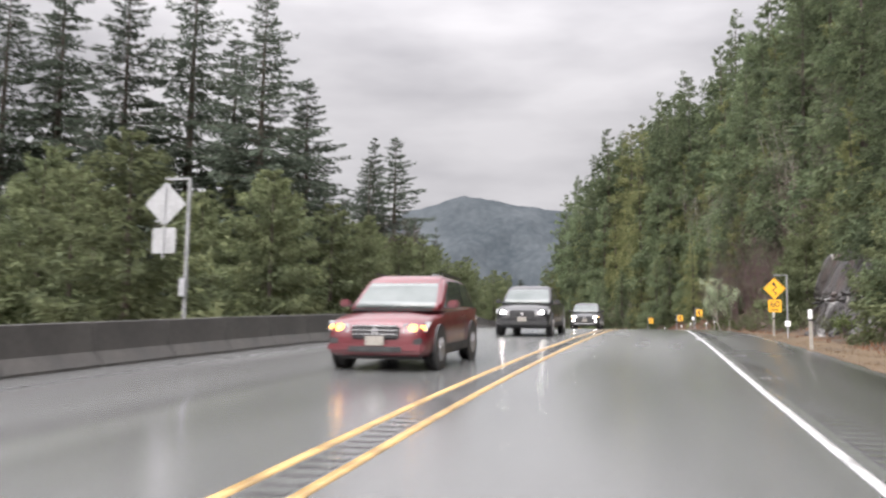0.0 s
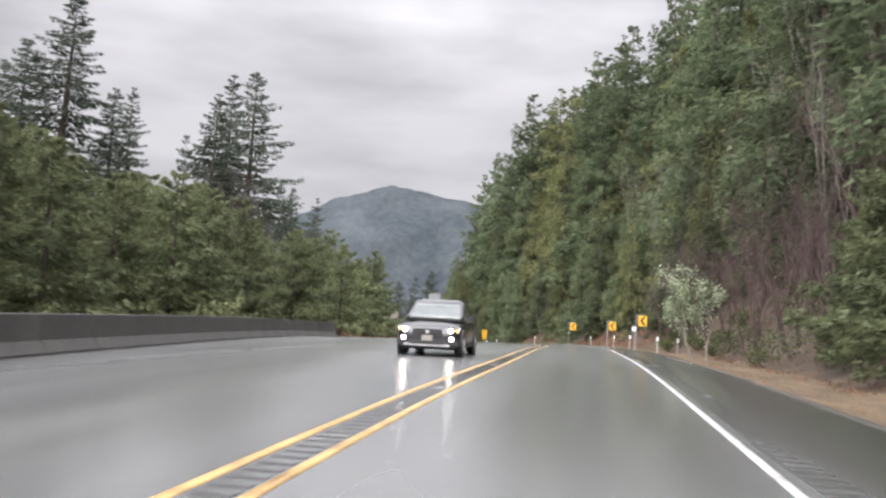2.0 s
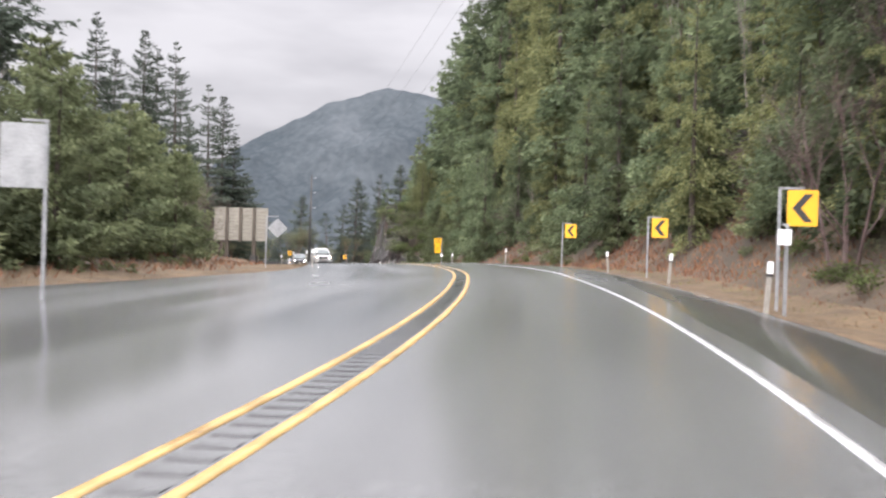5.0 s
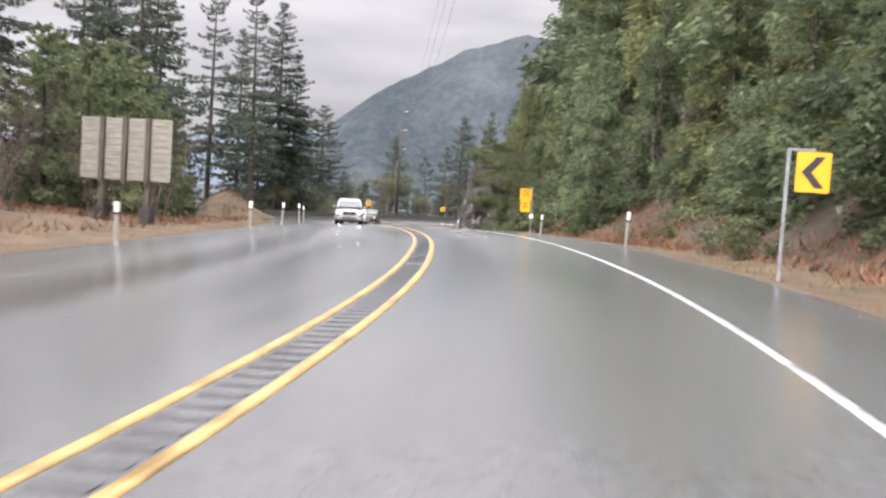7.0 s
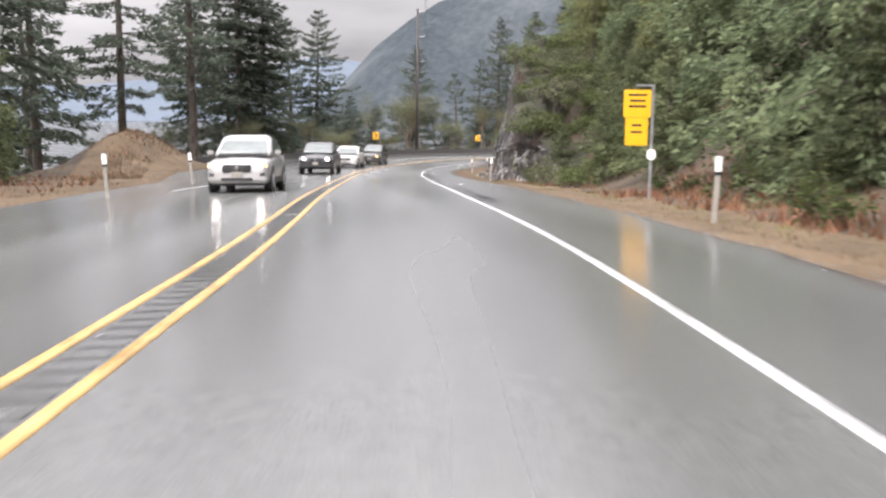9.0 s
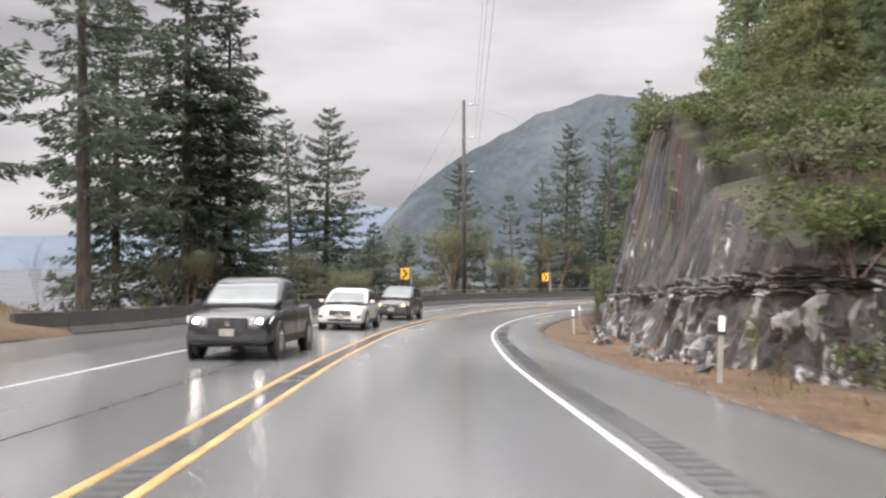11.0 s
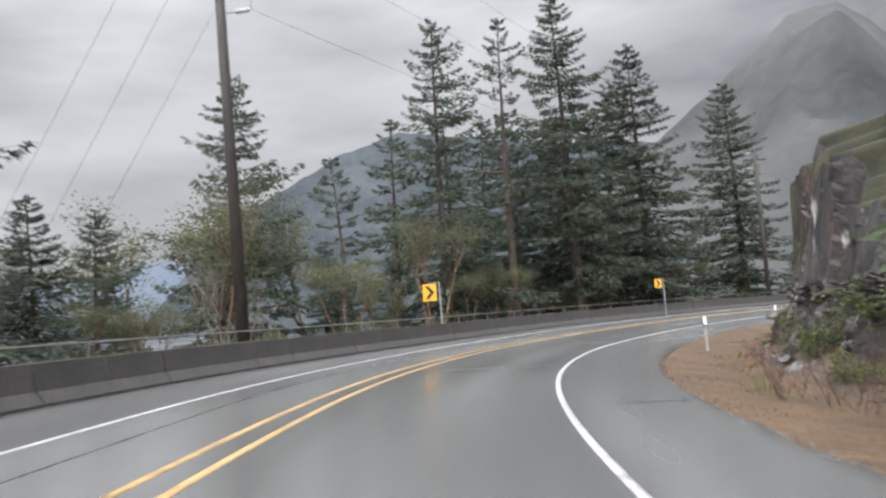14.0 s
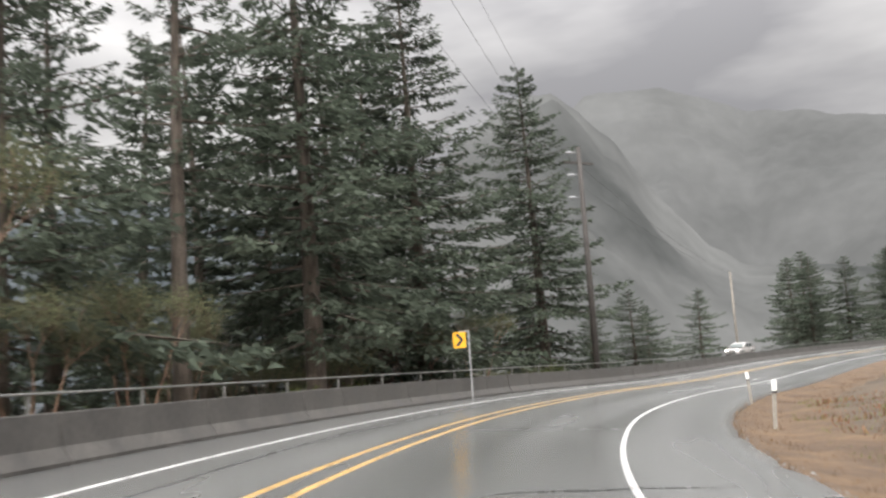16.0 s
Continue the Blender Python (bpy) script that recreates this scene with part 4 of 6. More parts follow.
for k, x, y, top, q in ((0, 34.4, 224.0, 27.0, 1.15), (1, 36.2, 226.5, 21.6, 1.15), (2, 32.3, 213.9, 27.0, 1.1), (2, 28.2, 208.5, 27.0, 1.0), (2, 24.0, 203.0, 25.0, 1.1), (0, 29.0, 228.0, 24.0, 1.0), (2, 20.0, 212.0, 22.0, 1.0),
                        (1, 26.0, 190.0, 27.0, 1.0), (0, 22.0, 182.0, 25.0, 1.0), (2, 29.0, 171.0, 24.0, 1.0), (1, 20.0, 196.0, 24.0, 1.0), (0, 25.5, 176.0, 26.0, 1.0), (2, 17.0, 172.0, 25.0, 1.0), (1, 22.5, 161.0, 24.0, 1.0), (0, 14.0, 158.0, 27.0, 1.0)):
    top_to(TALL[k], 30, x, y, top, q, group=G_LEFT)
G_SLIM = "spire-topped firs on the outside of the bend"
for k, x, y, top, q in ((0, 38.9, 254.9, 17.2, 1.15), (1, 36.0, 254.6, 16.1, 1.15), (1, 51.4, 270.5, 14.3, 1.1), (1, 64.3, 276.4, 19.0, 0.95), (2, 61.6, 278.5, 13.0, 1.2), (2, 69.9, 280.0, 20.4, 0.95), (0, 75.8, 283.1, 23.0, 1.1), (2, 72.5, 286.0, 15.0, 1.2), (2, 79.5, 288.5, 16.0, 1.3),
                        (0, 86.2, 292.8, 21.8, 1.15), (1, 83.0, 293.0, 18.5, 1.2), (0, 99.5, 299.8, 19.9, 1.2), (2, 58.5, 279.0, 11.0, 1.3), (2, 66.5, 283.0, 15.5, 1.2), (1, 71.5, 292.5, 16.0, 1.2), (0, 79.0, 296.5, 16.0, 1.2), (2, 89.5, 299.0, 13.0, 1.2), (0, 43.0, 262.0, 7.0, 1.3), (1, 33.5, 247.0, 13.0, 1.3), (0, 30.5, 240.0, 15.0, 1.3), (1, 116.7, 309.7, 5.2, 1.7), (0, 112.0, 310.0, 3.5, 1.6), (1, 121.0, 312.5, 4.0, 1.6)):
    top_to(SLIM[k], 18, x, y, top, q * 1.12, group=G_SLIM)
for k, x, y, top in ((0, 45.4, 264.3, 5.3), (1, 48.8, 267.2, 8.2), (0, 56.7, 274.3, 8.3), (1, 62.0, 270.5, 6.3), (0, 53.0, 272.0, 6.0)):
    top_to(ARB[k], 9, x, y, top, 1.0, group="arbutus trees behind the barrier")

for s in np.arange(226, 312, 3.4):
    p = at(s, -float(edge_left(s)) - VR.uniform(4.5, 9.0))
    stand(ARB[VR.randrange(2)], p.x, p.y, VR.uniform(0.38, 0.62), squash=VR.uniform(0.9, 1.25), group="low arbutus behind the barrier")
for s in np.arange(250, 330, 4.6):
    p = at(s, -float(edge_left(s)) - VR.uniform(8.0, 14.0))
    stand(SLIM[VR.randrange(2)], p.x, p.y, VR.uniform(0.35, 0.6), squash=1.35, group=G_SLIM)

# bare trees among the young woods on the left
for x, y, k in BARE_LEFT:
    stand(BARE[0 if k > 1.3 else 2], x, y, k, squash=0.8, group="bare trees among the young woods")

# the wooded bank on the right
G_HILL = "conifers on the right-hand bank"


def joined(name, label, category, places):
    """Many far trees as one object of stuff; places: kind, matrix."""
    groups = {}
    for kind, m in places:
        groups.setdefault(kind.name, []).append((kind, m))
    verts, faces, slots, mats, n = [], [], [], [], 0
    for items in groups.values():
        for c in items[0][0].children:
            me = c.data
            co = np.empty(len(me.vertices) * 3)
            me.vertices.foreach_get("co", co)
            co = co.reshape(-1, 3)
            poly = [tuple(p.vertices) for p in me.polygons]
            if me.materials[0] not in mats:
                mats.append(me.materials[0])
            slot = mats.index(me.materials[0])
            for _, m in items:
                w = np.array(m)
                verts.extend((co @ w[:3, :3].T + w[:3, 3]).tolist())
                faces.extend([tuple(i + n for i in f) for f in poly])
                slots.extend([slot] * len(poly))
                n += len(co)
    ob = mesh_object(name, verts, faces, mats)
    ob.data.polygons.foreach_set("material_index", slots)
    return tagged(ob, label, category, kind="stuff")


def tree_at(x, y, size, squash, turn):
    return pose(x, y, float(ground_z(x, y)[0]) - 0.25, 0, 0, turn) @ Matrix.Diagonal((size * squash, size * squash, size, 1))


far_trees = []
for row, off in enumerate((10.5, 15.0, 20.0, 26.0, 33.0, 42.0, 54.0)):
    gap = (5.0, 6.2, 7.0, 8.0, 9.5, 12.0, 16.0)[row]
    for s in np.arange(-12 + row * 1.7, 262 - row * 2, gap):
        o = off + VR.uniform(-1.8, 1.8)
        if row == 0 and (VR.random() < 0.12 or s < 14 or 62 < s < 100 or 176 < s < 238):
            continue
        if row == 1 and (182 < s < 214 or (68 < s < 100 and VR.random() < 0.6)):
            continue
        p = at(s + VR.uniform(-2, 2), o)
        k = VR.randrange(2, 4) if VR.random() < (0.42 if row < 2 else 0.0) else VR.randrange(2)
        size = VR.uniform(0.72, 1.15) * (0.5 if row == 0 else 0.85 if row == 1 else 1.05)
        if s > 244 or (row == 1 and s > 186):
            size *= 0.65
        if row > 0 and 70 < s < 190:
            size *= 1.16
        q = VR.uniform(0.95, 1.25)
        if row < 2:
            stand(NEARHILL[k], p.x, p.y, size, squash=q, group=G_HILL)
        elif row == 2:
            stand(HILLSIDE[VR.choice((0, 1, 2, 2, 3))], p.x, p.y, size, squash=q, group=G_HILL)
        else:
            far_trees.append((HILLTOP[k % 2], tree_at(p.x, p.y, size, q, VR.uniform(0, 360))))
for s, o, size in ((103, 10.6, 0.34), (107, 9.6, 0.26), (111, 11.2, 0.4), (115, 10.0, 0.3), (120, 11.0, 0.42), (125, 10.2, 0.3), (131, 11.0, 0.4), (140, 10.8, 0.34), (147, 11.6, 0.4), (154, 10.8, 0.36), (162, 11.2, 0.42), (170, 10.6, 0.36)):
    p = at(s, o)
    stand(NEARHILL[VR.randrange(4)], p.x, p.y, size, squash=1.3, group=G_HILL)
for s, o, size in ((184, 14, 0.5), (188, 16, 0.55), (191, 13.5, 0.4), (195, 15.5, 0.5), (199, 14.5, 0.42), (202, 17.5, 0.5), (206, 16.0, 0.42), (210, 18.0, 0.45), (197, 19.5, 0.6), (70, 14.5, 0.45), (77, 15.5, 0.5), (84, 14.5, 0.5), (91, 15.0, 0.5)):
    p = at(s, o)
    stand(NEARHILL[VR.randrange(4)], p.x, p.y, size, squash=1.3, group=G_HILL)
joined("hillside_forest", "green conifer forest climbing the steep bank", "forest", far_trees)

# misty trees where the road bends out of sight
G_END = "conifers beyond the bend"
for s, o, k, size in ((398, -15, 0, 0.5), (408, -14, 1, 0.55), (404, -24, 3, 0.6), (418, -19, 0, 0.6), (414, -34, 2, 0.7), (394, -36, 1, 0.55), (424, -40, 0, 0.8),
                      (380, 16, 0, 0.5), (392, 22, 1, 0.6), (404, 18, 2, 0.6), (416, 24, 0, 0.7), (372, 30, 3, 0.5)):
    p = at(s, o)
    stand(SLIM[min(k, 2) % 2], p.x, p.y, size * 1.5, squash=1.6, group=G_END)

# young conifers and shrubs beside the left shoulder
G_YOUNG = "young conifers along the left verge"
for s in np.arange(12, 134, 2.6):
    d = VR.uniform(3.5, 13.0)
    p = at(s, -float(edge_left(s)) - d)
    stand(YOUNG[VR.randrange(2)], p.x, p.y, VR.uniform(0.45, 0.8) + 0.028 * d, squash=VR.uniform(1.0, 1.35), group=G_YOUNG)
young_far = []
for s in np.arange(20, 124, 2.2):
    p = at(s, -float(edge_left(s)) - VR.uniform(11.0, 26.0))
    young_far.append((YOUNG[VR.randrange(2)], tree_at(p.x, p.y, VR.uniform(0.7, 1.15), VR.uniform(1.1, 1.4), VR.uniform(0, 360))))
joined("young_woods", "dense young light green conifers behind the verge", "woods", young_far)
for s in np.arange(126, 190, 3.0):
    d = VR.uniform(7.5, 15.0)
    if 144 < s < 160:
        d += 6
    p = at(s, -float(edge_left(s)) - d)
    stand(YOUNG[VR.randrange(2)], p.x, p.y, VR.uniform(0.45, 0.95) + 0.03 * d, squash=VR.uniform(0.95, 1.2), group=G_YOUNG)
for s in np.arange(209, 320, 3.2):
    d = VR.uniform(3.0, 6.0)
    p = at(s, -float(edge_left(s)) - d)
    stand(SHRUBS[VR.randrange(3)], p.x, p.y, VR.uniform(0.6, 1.2), group="shrubs behind the barrier")
    if s > 262 and VR.random() < 0.6:
        p = at(s, -float(edge_left(s)) - d - 2.5)
        stand(BARE[VR.randrange(3)], p.x, p.y, VR.uniform(0.5, 0.8), group="bare saplings behind the barrier")
    elif s < 232 and VR.random() < 0.7:
        p = at(s, -float(edge_left(s)) - d - 4)
        stand(BARE[2], p.x, p.y, VR.uniform(0.6, 0.95), group="bare saplings behind the barrier")

for s in np.arange(136, 172, 2.2):
    p = at(s, -float(edge_left(s)) - VR.uniform(6.0, 13.0))
    stand(BARE[VR.randrange(2)], p.x, p.y, VR.uniform(0.35, 0.7), squash=1.5, group="bare brush behind the wooden board")
for s in (64, 71, 79, 90, 98, 111, 124, 137, 151):
    p = at(s, 14.5 + VR.uniform(-3, 3))
    stand(BARE[2], p.x, p.y, VR.uniform(1.5, 2.2), squash=0.5, group="pale bare stems in the forest")

# the right-hand bank close to the road: alder thicket, pale tree, shrubs, young cedars
G_THICKET = "leafless alders on the bank"
for s in np.arange(64, 106, 3.7):
    for o, k in ((8.6, 0.75), (11.8, 0.9), (15.0, 1.25), (18.5, 1.3)):
        p = at(s + VR.uniform(-1, 1), o + VR.uniform(-0.9, 0.9))
        stand(BARE[VR.randrange(2)], p.x, p.y, k * VR.uniform(0.78, 1.2), squash=1.3, group=G_THICKET)
for s in (*np.arange(180, 204, 1.6), *np.arange(63, 110, 2.4)):
    p = at(s, VR.uniform(7.5, 14.0))
    stand(SHRUBS[VR.randrange(3)], p.x, p.y, VR.uniform(0.6, 1.1), squash=1.3, group="shrubs on the bank")
stand(PALE, 35.2, 68.0, 1.05)
for s, o, k in ((56, 8.6, 0.75), (59, 9.4, 0.9), (62, 8.9, 0.7), (66, 9.6, 0.55), (52, 10.5, 0.9), (30, 9.5, 0.8), (24, 10.5, 1.0), (36, 9.6, 0.8), (180, 10.6, 0.5), (183, 11.8, 0.6), (186, 10.4, 0.42), (188.5, 12.2, 0.6), (191, 10.8, 0.4), (193.5, 12.6, 0.55), (196, 11.4, 0.4), (198.5, 12.8, 0.5), (201, 11.6, 0.36), (204, 13.2, 0.5), (144, 9.2, 0.5), (147, 9.6, 0.6), (165, 9.4, 0.5), (27, 8.6, 0.6), (33, 8.8, 0.7), (20, 9.2, 0.8), (178, 9.3, 0.55), (184, 9.9, 0.6), (188, 9.6, 0.4), (136, 9.6, 0.6), (116, 9.4, 0.55), (194, 8.6, 0.36)):
    p = at(s, o)
    stand(YOUNG[VR.randrange(2)], p.x, p.y, k, squash=1.2, group="young conifers on the bank")
for s in np.arange(4, 258, 2.3):
    if 196 < s < 238 or VR.random() < (0.6 if 116 < s < 172 else 0.25):
        continue
    p = at(s, 7.2 + VR.random() ** 1.5 * 4.5)
    stand(SHRUBS[VR.randrange(3)], p.x, p.y, VR.uniform(0.55, 1.15), squash=VR.uniform(0.9, 1.4), group="shrubs on the bank")
for s in np.arange(150, 180, 10.0):
    p = at(s, 12.0 + VR.uniform(-1, 1))
    stand(BARE[VR.randrange(3)], p.x, p.y, VR.uniform(0.7, 1.0), group="bare trees on the bank")
SHRUB_KEEP, NEAR_KEEP = SHRUBS, NEARHILL


# ---- dry grass, bracken and litter ----
def blades(name, mat, count, s0, s1, d0, d1, side, height, label, seed, power=1.0, flat=0.3):
    rnd = random.Random(seed)
    verts, faces = [], []
    ss = np.array([rnd.uniform(s0, s1) for _ in range(count)])
    dd = np.array([d0 + (d1 - d0) * rnd.random() ** power for _ in range(count)])
    ll = np.where(side > 0, edge_right(ss) + dd, -edge_left(ss) - dd)
    zz = road_z(ss, ll) + ground_off(ss, ll)
    idx = np.clip(np.round((ss - S0) / 0.5).astype(int), 0, len(LINE) - 1)
    px = LINE[idx, 0] + TAN[idx, 0] * (ss - STATION[idx]) + NOR[idx, 0] * ll
    py = LINE[idx, 1] + TAN[idx, 1] * (ss - STATION[idx]) + NOR[idx, 1] * ll
    for x, y, z in zip(px, py, zz):
        a = rnd.uniform(0, 6.283)
        hh = height * rnd.uniform(0.4, 1.3)
        w = hh * rnd.uniform(0.10, 0.22)
        lx, ly = rnd.uniform(-1, 1) * hh * flat, rnd.uniform(-1, 1) * hh * flat
        n = len(verts)
        verts += [(x - w * math.cos(a), y - w * math.sin(a), z - 0.05), (x + w * math.cos(a), y + w * math.sin(a), z - 0.05), (x + lx, y + ly, z + hh)]
        faces.append((n, n + 1, n + 2))
    return tagged(mesh_object(name, verts, faces, mat), label, "grass", kind="stuff")


blades("dry_grass_bend", GRASS_RUST, 19000, 186, 330, 0.05, 3.4, 1, 0.055, "short wet rust-brown grass inside the bend", 8, 1.2)
blades("dry_grass_right", GRASS, 26000, 0, 192, 0.05, 3.4, 1, 0.055, "short dry brown grass on the verge", 1, 1.2)
blades("dry_grass_left", GRASS, 16000, 84, 206, 0.05, 9.0, -1, 0.08, "dry brown grass on the left verge", 2, 1.3)
blades("dead_bracken_right", BRACKEN, 34000, 8, 300, 2.3, 8.5, 1, 0.13, "dead red-brown bracken on the bank", 3, 1.0, 1.0)
blades("dry_grass_mound", GRASS_RUST, 9000, 193, 216, 1.5, 9.5, -1, 0.16, "long dry tan grass on a mound by the barrier's end", 7)
blades("green_grass_right", MOSSGRASS, 12000, 100, 300, 1.6, 4.5, 1, 0.08, "patchy green grass at the foot of the bank", 4)
blades("dead_bracken_cutting", BRACKEN, 9000, 112, 176, 2.6, 7.5, 1, 0.24, "dead orange-brown bracken on the open cutting", 12, 1.0, 0.9)
blades("dead_bracken_left", BRACKEN, 9000, 60, 206, 3.0, 13.0, -1, 0.26, "dead red-brown bracken below the young trees", 6, 1.0, 1.0)


# loose gravel along the broken edge of the asphalt
def gravel(s0, s1, count, seed):
    rnd = random.Random(seed)
    verts, faces = [], []
    for _ in range(count):
        s = rnd.uniform(s0, s1)
        l = float(edge_right(s)) + rnd.gauss(-0.02, 0.12)
        r = rnd.uniform(0.008, 0.022) * (1.8 if rnd.random() < 0.05 else 1)
        p = at(s, l, 0.004 if l < float(edge_right(s)) else -0.035)
        a = len(verts)
        for d in ((1, 0, 0), (0, 1, 0), (-1, 0, 0), (0, -1, 0), (0, 0, 1)):
            verts.append(p + Vector(d) * (r * rnd.uniform(0.6, 1.3)))
        faces += [(a, a + 1, a + 4), (a + 1, a + 2, a + 4), (a + 2, a + 3, a + 4), (a + 3, a, a + 4)]
    return tagged(mesh_object("edge_gravel", verts, faces, STONE), "loose pale gravel along the asphalt edge", "gravel", kind="stuff")


gravel(100, 305, 4000, 9)


# ---- rock cuts ----
def shard(x, y, z, seed, soft=0.16):
    """Height of a broken face at a place: each block has its own step and tilt, with worn edges. Also a number of that block."""
    p = Vector((x, y, z))
    far, cells = noise.voronoi(p)
    both = []
    for c in cells[:2]:
        tilt = noise.noise_vector(c * 3.7 + Vector((seed, 0, 0)))
        pick = noise.cell(c * 11.3 + Vector((0, seed, 0)))
        d = p - c
        both.append((0.5 * pick + 1.7 * (tilt.x * d.x + 0.4 * tilt.y * d.y), pick))
    k = 0.5 + 0.5 * min((far[1] - far[0]) / soft, 1.0)
    return both[0][0] * k + both[1][0] * (1 - k), both[0][1]


def rock_face(name, heights, foot, lean, seed, label, boulders=0, netted=False):
    """A broken rock cut along the bank: leaning slabs split into angular blocks, shattered and pale along the foot."""
    hs = smooth_table(heights)
    ft = smooth_table(foot)
    s0, s1 = heights[0][0], heights[-1][0]
    thing = new(name)
    mid = at((s0 + s1) / 2, float(ft((s0 + s1) / 2)))
    thing.matrix_basis = Matrix.Translation(mid)

    def top(s):
        return float(hs(s)) * (1 + 0.18 * noise.noise(Vector((s * 0.35, seed, 0))) + 0.10 * noise.noise(Vector((s * 1.3, seed, 2))))

    def surface(s, z, back):
        edge = 0.35 + 0.65 * min(1.0, min(s - s0, s1 - s) / 3.0)
        ws = s + 0.38 * z
        out = 0.9 * noise.noise(Vector((s * 0.16, z * 0.16, seed + 3)))
        for sc, amp in ((0.28, 0.85), (0.66, 0.42)):
            out += amp * shard(ws * sc, z * sc * 0.30, seed, seed + sc, 0.22)[0]
        low = min(max((2.3 - z) / 0.5, 0.0), 1.0)
        fine, pick = shard(ws * 1.5, z * (0.22 + 0.75 * low) - 0.35 * ws * low, seed + 4.0, seed)
        out += (0.16 + 0.20 * low) * fine - 0.15 * low
        crumb, pick2 = shard(ws * 3.2, z * (0.5 + 1.2 * low) + 0.4 * ws, seed + 8.0, seed)
        out += (0.035 + 0.035 * low) * crumb
        return at(s, float(ft(s)) + back - out * edge + 0.15, -0.35 + z) - mid, low * (0.6 * pick + 0.4 * pick2)
    ss = np.arange(s0, s1 + 2.6, 0.11)
    nv = 74
    verts, faces, slots, pale = [], [], [], []
    for c_ in ss:
        h = top(min(max(c_ - 0.19 * float(hs(c_)), s0), s1))
        for j in range(nv):
            v = j / (nv - 7)
            z, back = (h * v, lean * h * v) if v <= 1 else (h * (1 + 0.10 * (v - 1)) + (v - 1) * 4.5, lean * h + (v - 1) * 22)
            if j == nv - 1:
                z -= 1.8
            p, w = surface(min(max(c_ - 0.38 * z, s0), s1), z, back)
            verts.append(p)
            pale.append(w)
    for i in range(len(ss) - 1):
        for j in range(nv - 1):
            a = i * nv + j
            faces.append((a, a + nv, a + nv + 1, a + 1))
            slots.append(2 if j > nv - 8 else 1 if pale[a] > 0.40 else 0)
    wall = mesh_object("rock_wall", verts, faces, [ROCK, STONE, ROCK_TOP], False, thing)
    wall.data.polygons.foreach_set("use_smooth", [k == 2 for k in slots])
    wall.data.polygons.foreach_set("material_index", slots)
    rnd = random.Random(seed)
    for k in range(boulders):
        s = rnd.uniform(s0 + 1, s1 - 1)
        r = 0.08 + 0.22 * rnd.random() ** 2
        bm = bmesh.new()
        bmesh.ops.create_icosphere(bm, subdivisions=2, radius=r)
        off = Vector((rnd.uniform(0, 50), rnd.uniform(0, 50), 0))
        for w in bm.verts:
            w.co *= 0.75 + 0.5 * noise.cell(w.co / r * 1.1 + off)
        bm.transform(Matrix.Diagonal((rnd.uniform(0.8, 1.5), rnd.uniform(0.7, 1.2), rnd.uniform(0.6, 1.0), 1)))
        l = float(ft(s)) - 0.05 - rnd.random() ** 2 * 0.7
        ob = part("stone", bm, STONE if k % 3 else ROCK, thing)
        ob.matrix_basis = Matrix.Translation(at(s, l, float(ground_off(s, np.float64(l))) + r * 0.3) - mid) @ pose(0, 0, 0, rnd.uniform(0, 40), rnd.uniform(0, 40), rnd.uniform(0, 360))
    if netted:
        # wire netting hung over the face, its hem a cable over the shattered foot
        net = new("rock_netting")
        net.matrix_basis = thing.matrix_basis.copy()

        def hang_at(s, z):
            p = surface(s, z, lean * z)[0]
            q = surface(s + 0.5, z, lean * z)[0]
            n_ = NOR[index_at(s)]
            return (p + q) / 2 - Vector((n_[0], n_[1], 0)) * 0.22
        n0, n1 = s0 + 8.0, s1 - 3.0
        hv, hf = [], []
        hem = [hang_at(s, 2.05 + 0.12 * noise.noise(Vector((s * 0.3, 1, seed)))) for s in np.arange(n0, n1, 0.5)]
        sweep(hv, hf, hem, 0.016)
        mesh_object("hem_cable", hv, hf, GALV, True, net)
        for s in np.arange(n0, n1, 1.3):
            sv, sf = [], []
            line = [hang_at(s - 0.36 * (z - 2.0), z) for z in np.arange(2.05, max(top(s) - 0.4, 2.6), 0.6) if s - 0.36 * (z - 2.0) > s0 + 1]
            if len(line) > 2:
                sweep(sv, sf, line, 0.007)
                mesh_object("strand", sv, sf, GALV, True, net)
        tagged(net, "grey wire netting hung over the rock cut", "rock netting")
    return tagged(thing, label, "rock face")


rock_face("rock_cut", [(193, 0.8), (197, 2.4), (204, 4.2), (211, 6.6), (219, 9.0), (229, 9.6), (235, 7.5), (239.5, 3.0)], [(193, 8.2), (198, 6.6), (206, 6.1), (224, 6.2), (234, 6.9), (239.5, 8.2)], 0.26, 4,
          "broken wet grey rock cut with rust and moss", 60, True)
rock_face("rock_outcrop", [(37, 0.8), (42, 3.2), (49, 4.8), (55, 3.5), (59, 0.9)], [(37, 9.0), (43, 7.7), (54, 7.8), (59, 9.0)], 0.35, 8, "mossy grey rock outcrop among shrubs", 10)
rock_face("rock_outcrop", [(248, 2.0), (253, 4.6), (260, 6.2), (266, 5.6), (270.5, 1.6)], [(248, 8.2), (254, 7.1), (264, 7.0), (270.5, 8.4)], 0.2, 15, "mossy brown rock outcrop at the end of the bank", 12)


# growth on top of the rock cuts
def rock_top(s):
    return float(np.interp(s, (193, 197, 204, 211, 219, 229, 235, 239.5), (0.8, 2.4, 4.2, 6.6, 9.0, 9.6, 7.5, 3.0)))


